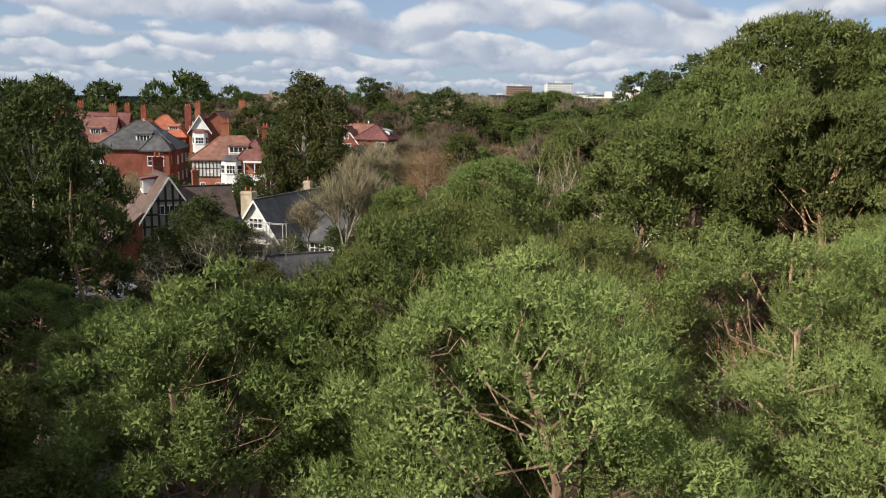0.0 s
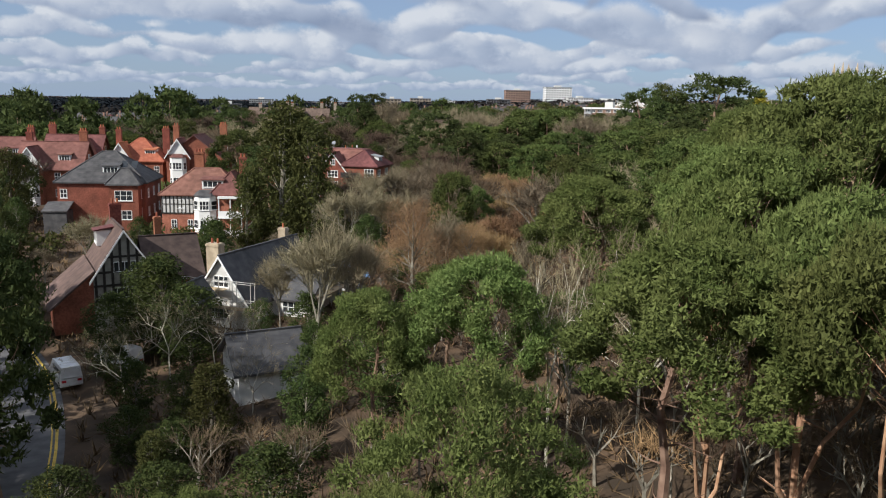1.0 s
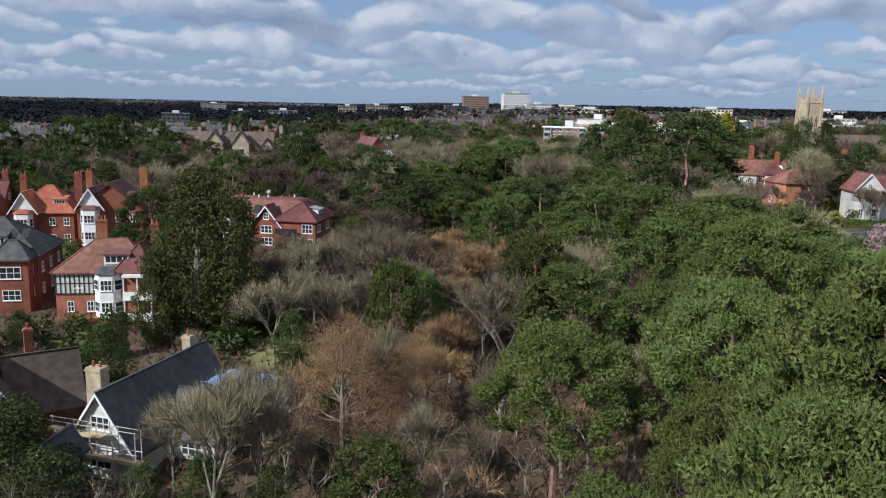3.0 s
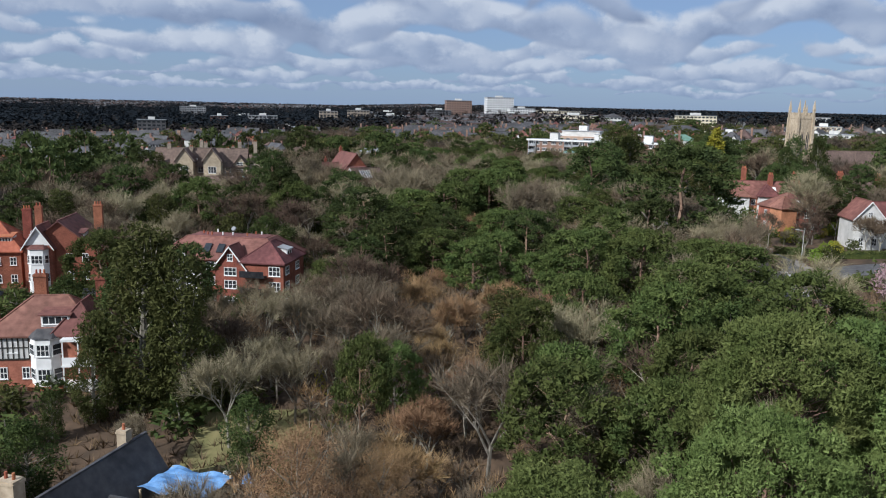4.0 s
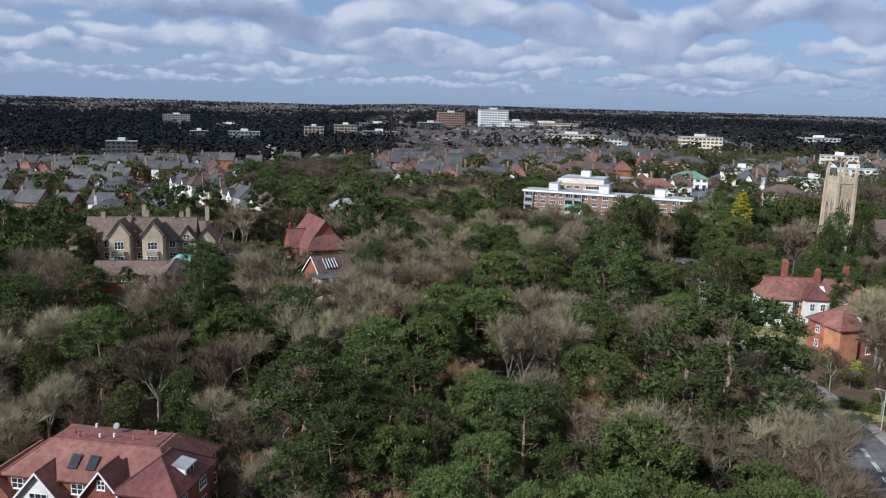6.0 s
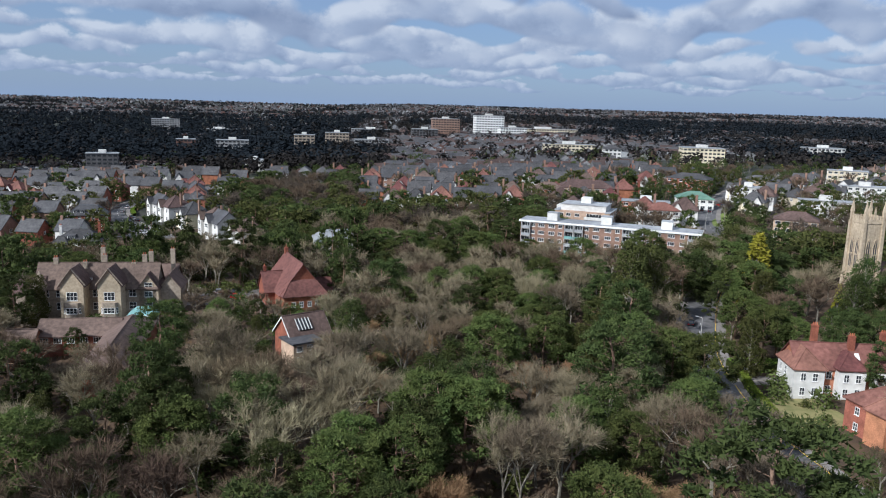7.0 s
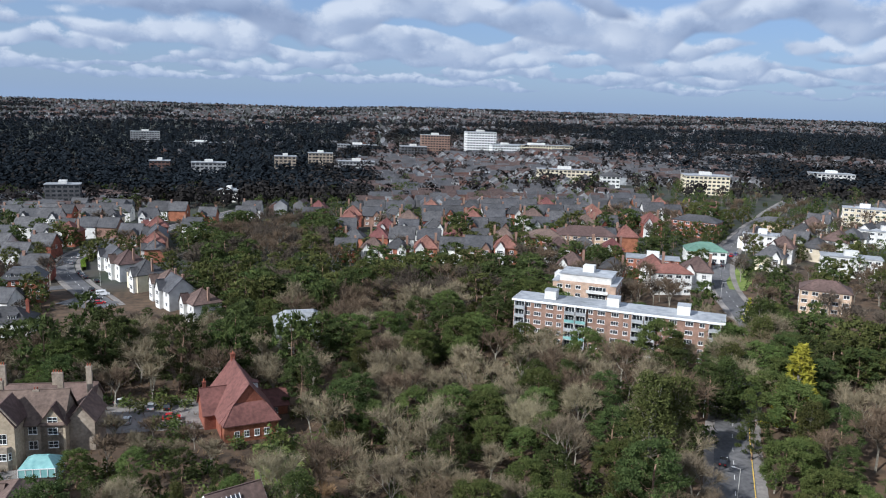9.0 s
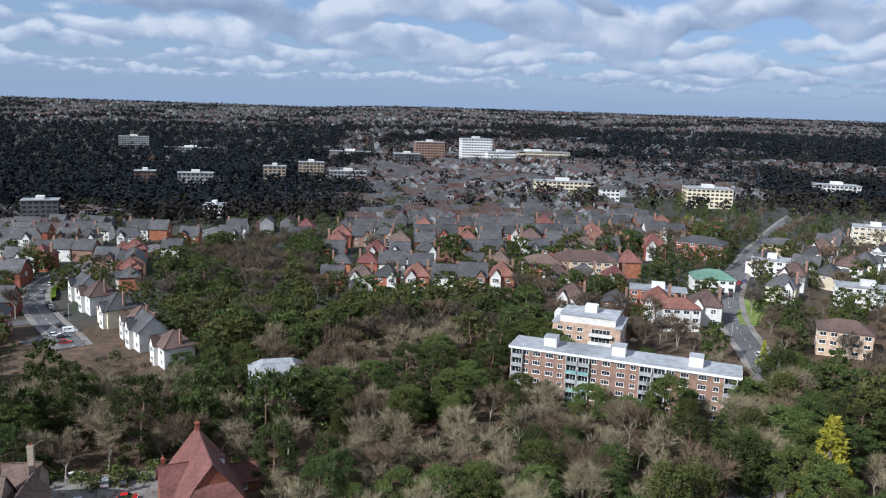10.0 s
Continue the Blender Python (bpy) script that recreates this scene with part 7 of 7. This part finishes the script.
# garden trees through the near town
for i in range(2300):
    x, y = spread.uniform(-270, 440), spread.uniform(430, 790)
    if not clear(x, y, 6.0, 0.3):
        continue
    k = spread.random()
    if k > (0.8 if x > 205 else 0.66):
        continue
    if k < 0.36:
        plant(one(town_pines, i), x, y, h=spread.uniform(6, 12), joined=True)
    elif k < 0.42:
        plant(one(shrubs, i), x, y, h=spread.uniform(2.5, 4.5), joined=y > 520)
    else:
        plant(one(far_bare, i), x, y, h=spread.uniform(5, 10), joined=True)
for i in range(60):
    x, y = spread.uniform(92, 122), spread.uniform(194, 228)
    if clear(x, y, 2.5, 0.5):
        plant(one(shrubs, i) if i % 4 else one(bare_brown, i), x, y, h=spread.uniform(1.6, 4.0) if i % 4 else 9)
for i in range(160):
    x, y = spread.uniform(-125, 205), spread.uniform(60, 330)
    if road_gap(x, y) < 9 and clear(x, y, 3.0, 0.5):
        plant(one(shrubs, i), x, y, h=spread.uniform(1.6, 3.2))
for i in range(760):
    x, y = spread.uniform(-16, 46), spread.uniform(40, 200)
    if indoors(x, y, 1.5) or road_gap(x, y) < 3 or near_tree(x, y, 1.6) or (x < -8 and y > 70 and x > -24 and y < 118):
        continue
    if noise.noise((x * 0.05, y * 0.05, 3.0)) > -0.22:
        plant(one(saplings, i), x, y, h=spread.uniform(3.5, 7.5) if y < 110 else spread.uniform(5, 8.5), wide=1.2, joined=True)
# low evergreens that close the floor of the woods
for i in range(1500):
    x, y = spread.uniform(-62, 112), spread.uniform(120, 400)
    if indoors(x, y, 1.0) or road_gap(x, y) < 2.5 or near_tree(x, y, 2.2) or spread.random() < 0.35:
        continue
    plant(one(low_bushes, i), x, y, h=spread.uniform(1.8, 4.4), wide=1.3, joined=True)
for i in range(420):
    x, y = spread.uniform(165, 330), spread.uniform(395, 640)
    if clear(x, y, 5.0, 1.0):
        plant(one(far_bare if i % 3 else far_pines, i), x, y, h=spread.uniform(7, 13), wide=1.2, joined=True)
for i in range(60):
    x, y = spread.uniform(-100, -42), spread.uniform(385, 425)
    if clear(x, y, 5.0, 1.0):
        plant(one(far_pines if i % 3 else far_bare, i), x, y, h=spread.uniform(4, 6.5), wide=1.3, joined=True)
for i in range(90):
    x, y = spread.uniform(-104, -40), spread.uniform(384, 414)
    if not (near_tree(x, y, 4.5) or indoors(x, y, 1.0) or road_gap(x, y) < 3.0):
        plant(one(far_pines if i % 5 < 3 else far_bare, i), x, y, h=spread.uniform(7, 9.5) - (y - 384) * 0.08, wide=1.4, joined=True)
join_trees("understorey", "brown leafless saplings under the pines", saplings)
join_trees("woodland_pines", "dark pines and evergreens massed in the farther woods", far_pines + town_pines + low_bushes + shrubs)
join_trees("woodland_bare_trees", "leafless trees massed in the farther woods and gardens", far_bare + wood_bare)

# ---- undergrowth ----
rng = np.random.default_rng(21)
pts = rng.uniform((-70, -10), (95, 400), (42000, 2))
pts = pts[rng.uniform(0, 1, len(pts)) < np.clip(1.25 - pts[:, 1] / 420, 0.2, 1)]
keep = np.array([road_gap(x, y) > 1 and not indoors(x, y, 0.5) for x, y in pts])
pts = pts[keep]
at = np.array([(x, y, terrain(x, y) - 0.05) for x, y in pts])
tris = blades(rng, at, np.tile((0, 0, 1.0), (len(at), 1)), 5, 1.5, 0.16, 0.8)
tagged(new("undergrowth", tri_mesh("undergrowth", tris, bramble)), "brown bracken and bramble under the trees", "undergrowth", kind="stuff")

# ---- the far town and its woods ----
rng = np.random.default_rng(33)


def wood_belt(x, y):
    """The two broad belts of dark pine wood beyond the town."""
    return x < 0.02 * y - 40 and 760 < y < 2100 or x > 0.28 * y + 40 * math.sin(y * 0.02) and 1160 < y < 2000


def old_town(x, y):
    """The close terraces that climb towards the hospital."""
    return 0.03 * y < x < 0.46 * y and 672 < y < 1110


def far_houses(count, seed):
    """Small pitched-roof houses out to the horizon, joined."""
    rng = np.random.default_rng(seed)
    b = Build()
    places = []
    for _ in range(count):
        y = 665 + 4050 * rng.uniform() ** 1.7
        x = rng.uniform(-0.62, 0.66) * y
        n = noise.noise((x * 0.0034, y * 0.0034, 9.0)) + 0.35 * noise.noise((x * 0.015, y * 0.015, 2.0))
        if n < (0.3 if wood_belt(x, y) else 9 if old_town(x, y) else -0.12) or indoors(x, y, 4) or (y < 790 and x > 210):
            continue
        a = rng.uniform(-0.1, 0.1) + 0.12 * math.sin(x * 0.01) + (1.57 if noise.noise((x * 0.01, y * 0.01, 1.0)) > 0 else 0)
        places.append((x, y, a))
    for y0 in np.arange(676, 1110, 17.0):
        for x in np.arange(0.03 * y0, 0.46 * y0, 8.6):
            y = y0 + 14 * math.sin(x * 0.013) + rng.uniform(-1, 1)
            if rng.uniform() > 0.14 and not indoors(x, y, 4) and not (y < 790 and x > 210):
                places.append((x, y, rng.uniform(-0.05, 0.05) + 0.18 * math.cos(x * 0.013) + (1.57 if noise.noise((x * 0.012, y * 0.012, 1.0)) > 0.05 else 0)))
    for x, y, a in places:
        w, d, e = rng.uniform(8, 15), rng.uniform(7, 9), rng.uniform(4.5, 6.5)
        c, s, z = math.cos(a), math.sin(a), terrain(x, y)
        q = [(x + u * w / 2 * c - v * d / 2 * s, y + u * w / 2 * s + v * d / 2 * c) for u, v in ((-1, -1), (1, -1), (1, 1), (-1, 1))]
        rl = [(x - w / 2 * c, y - w / 2 * s, z + e + 3), (x + w / 2 * c, y + w / 2 * s, z + e + 3)]
        v = [(*p, z - 2) for p in q] + [(*p, z + e) for p in q] + rl
        # dim wall and roof colours stand in for cloud shade on the far town
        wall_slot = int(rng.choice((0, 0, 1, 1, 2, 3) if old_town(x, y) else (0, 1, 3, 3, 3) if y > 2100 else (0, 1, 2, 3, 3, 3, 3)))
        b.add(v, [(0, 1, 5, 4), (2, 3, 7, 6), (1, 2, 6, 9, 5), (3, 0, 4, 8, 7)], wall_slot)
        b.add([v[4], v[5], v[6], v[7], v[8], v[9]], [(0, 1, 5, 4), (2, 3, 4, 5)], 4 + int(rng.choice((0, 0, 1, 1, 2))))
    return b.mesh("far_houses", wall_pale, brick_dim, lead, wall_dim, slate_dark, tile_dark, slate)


tagged(new("distant_houses", far_houses(10500, 3)), "small slate- and tile-roofed houses spread to the horizon", "houses", kind="stuff")


def far_wood(count, seed, wooded_only):
    rng = np.random.default_rng(seed)
    place = []
    while len(place) < count:
        y = (740 if wooded_only else 640) + 4000 * rng.uniform() ** 1.6
        x = rng.uniform(-0.66, 0.7) * y
        if y < 690 and -235 < x < 425 or indoors(x, y, 3):
            continue
        n = noise.noise((x * 0.0034, y * 0.0034, 9.0)) + 0.35 * noise.noise((x * 0.015, y * 0.015, 2.0))
        belt = wood_belt(x, y)
        dense = belt or n < -0.1
        if old_town(x, y) and rng.uniform() < 0.55 or y > 2100 and rng.uniform() < 0.15 or belt and not wooded_only and rng.uniform() < 0.85:
            continue
        if dense or (not wooded_only and rng.uniform() < 0.5):
            place.append((x, y, terrain(x, y)))
    p = np.array(place)
    tris = []
    h = rng.uniform(9, 16, len(p)) * np.where(p[:, 1] > 2100, 0.75, 1.0)
    for k in range(24):
        d = unit(rng.normal(size=(len(p), 3)))
        at = p + d * np.stack((h * 0.33, h * 0.33, h * 0.36), axis=1) + np.stack((0 * h, 0 * h, h * 0.58), axis=1)
        tris.append(scales(rng, at, d + np.array((0, 0, 0.5)), 3.0, 0.25))
    return np.concatenate(tris)


tagged(new("distant_woods", tri_mesh("distant_woods", far_wood(14000, 5, True), needle_far)), "dark pine woods on the far rises, cloud shade and haze in the colour", "woods", kind="stuff")
tagged(new("distant_trees", tri_mesh("distant_trees", far_wood(9000, 6, False), twig_far)), "leafless trees between far houses, darkened for cloud shade", "trees", kind="stuff")
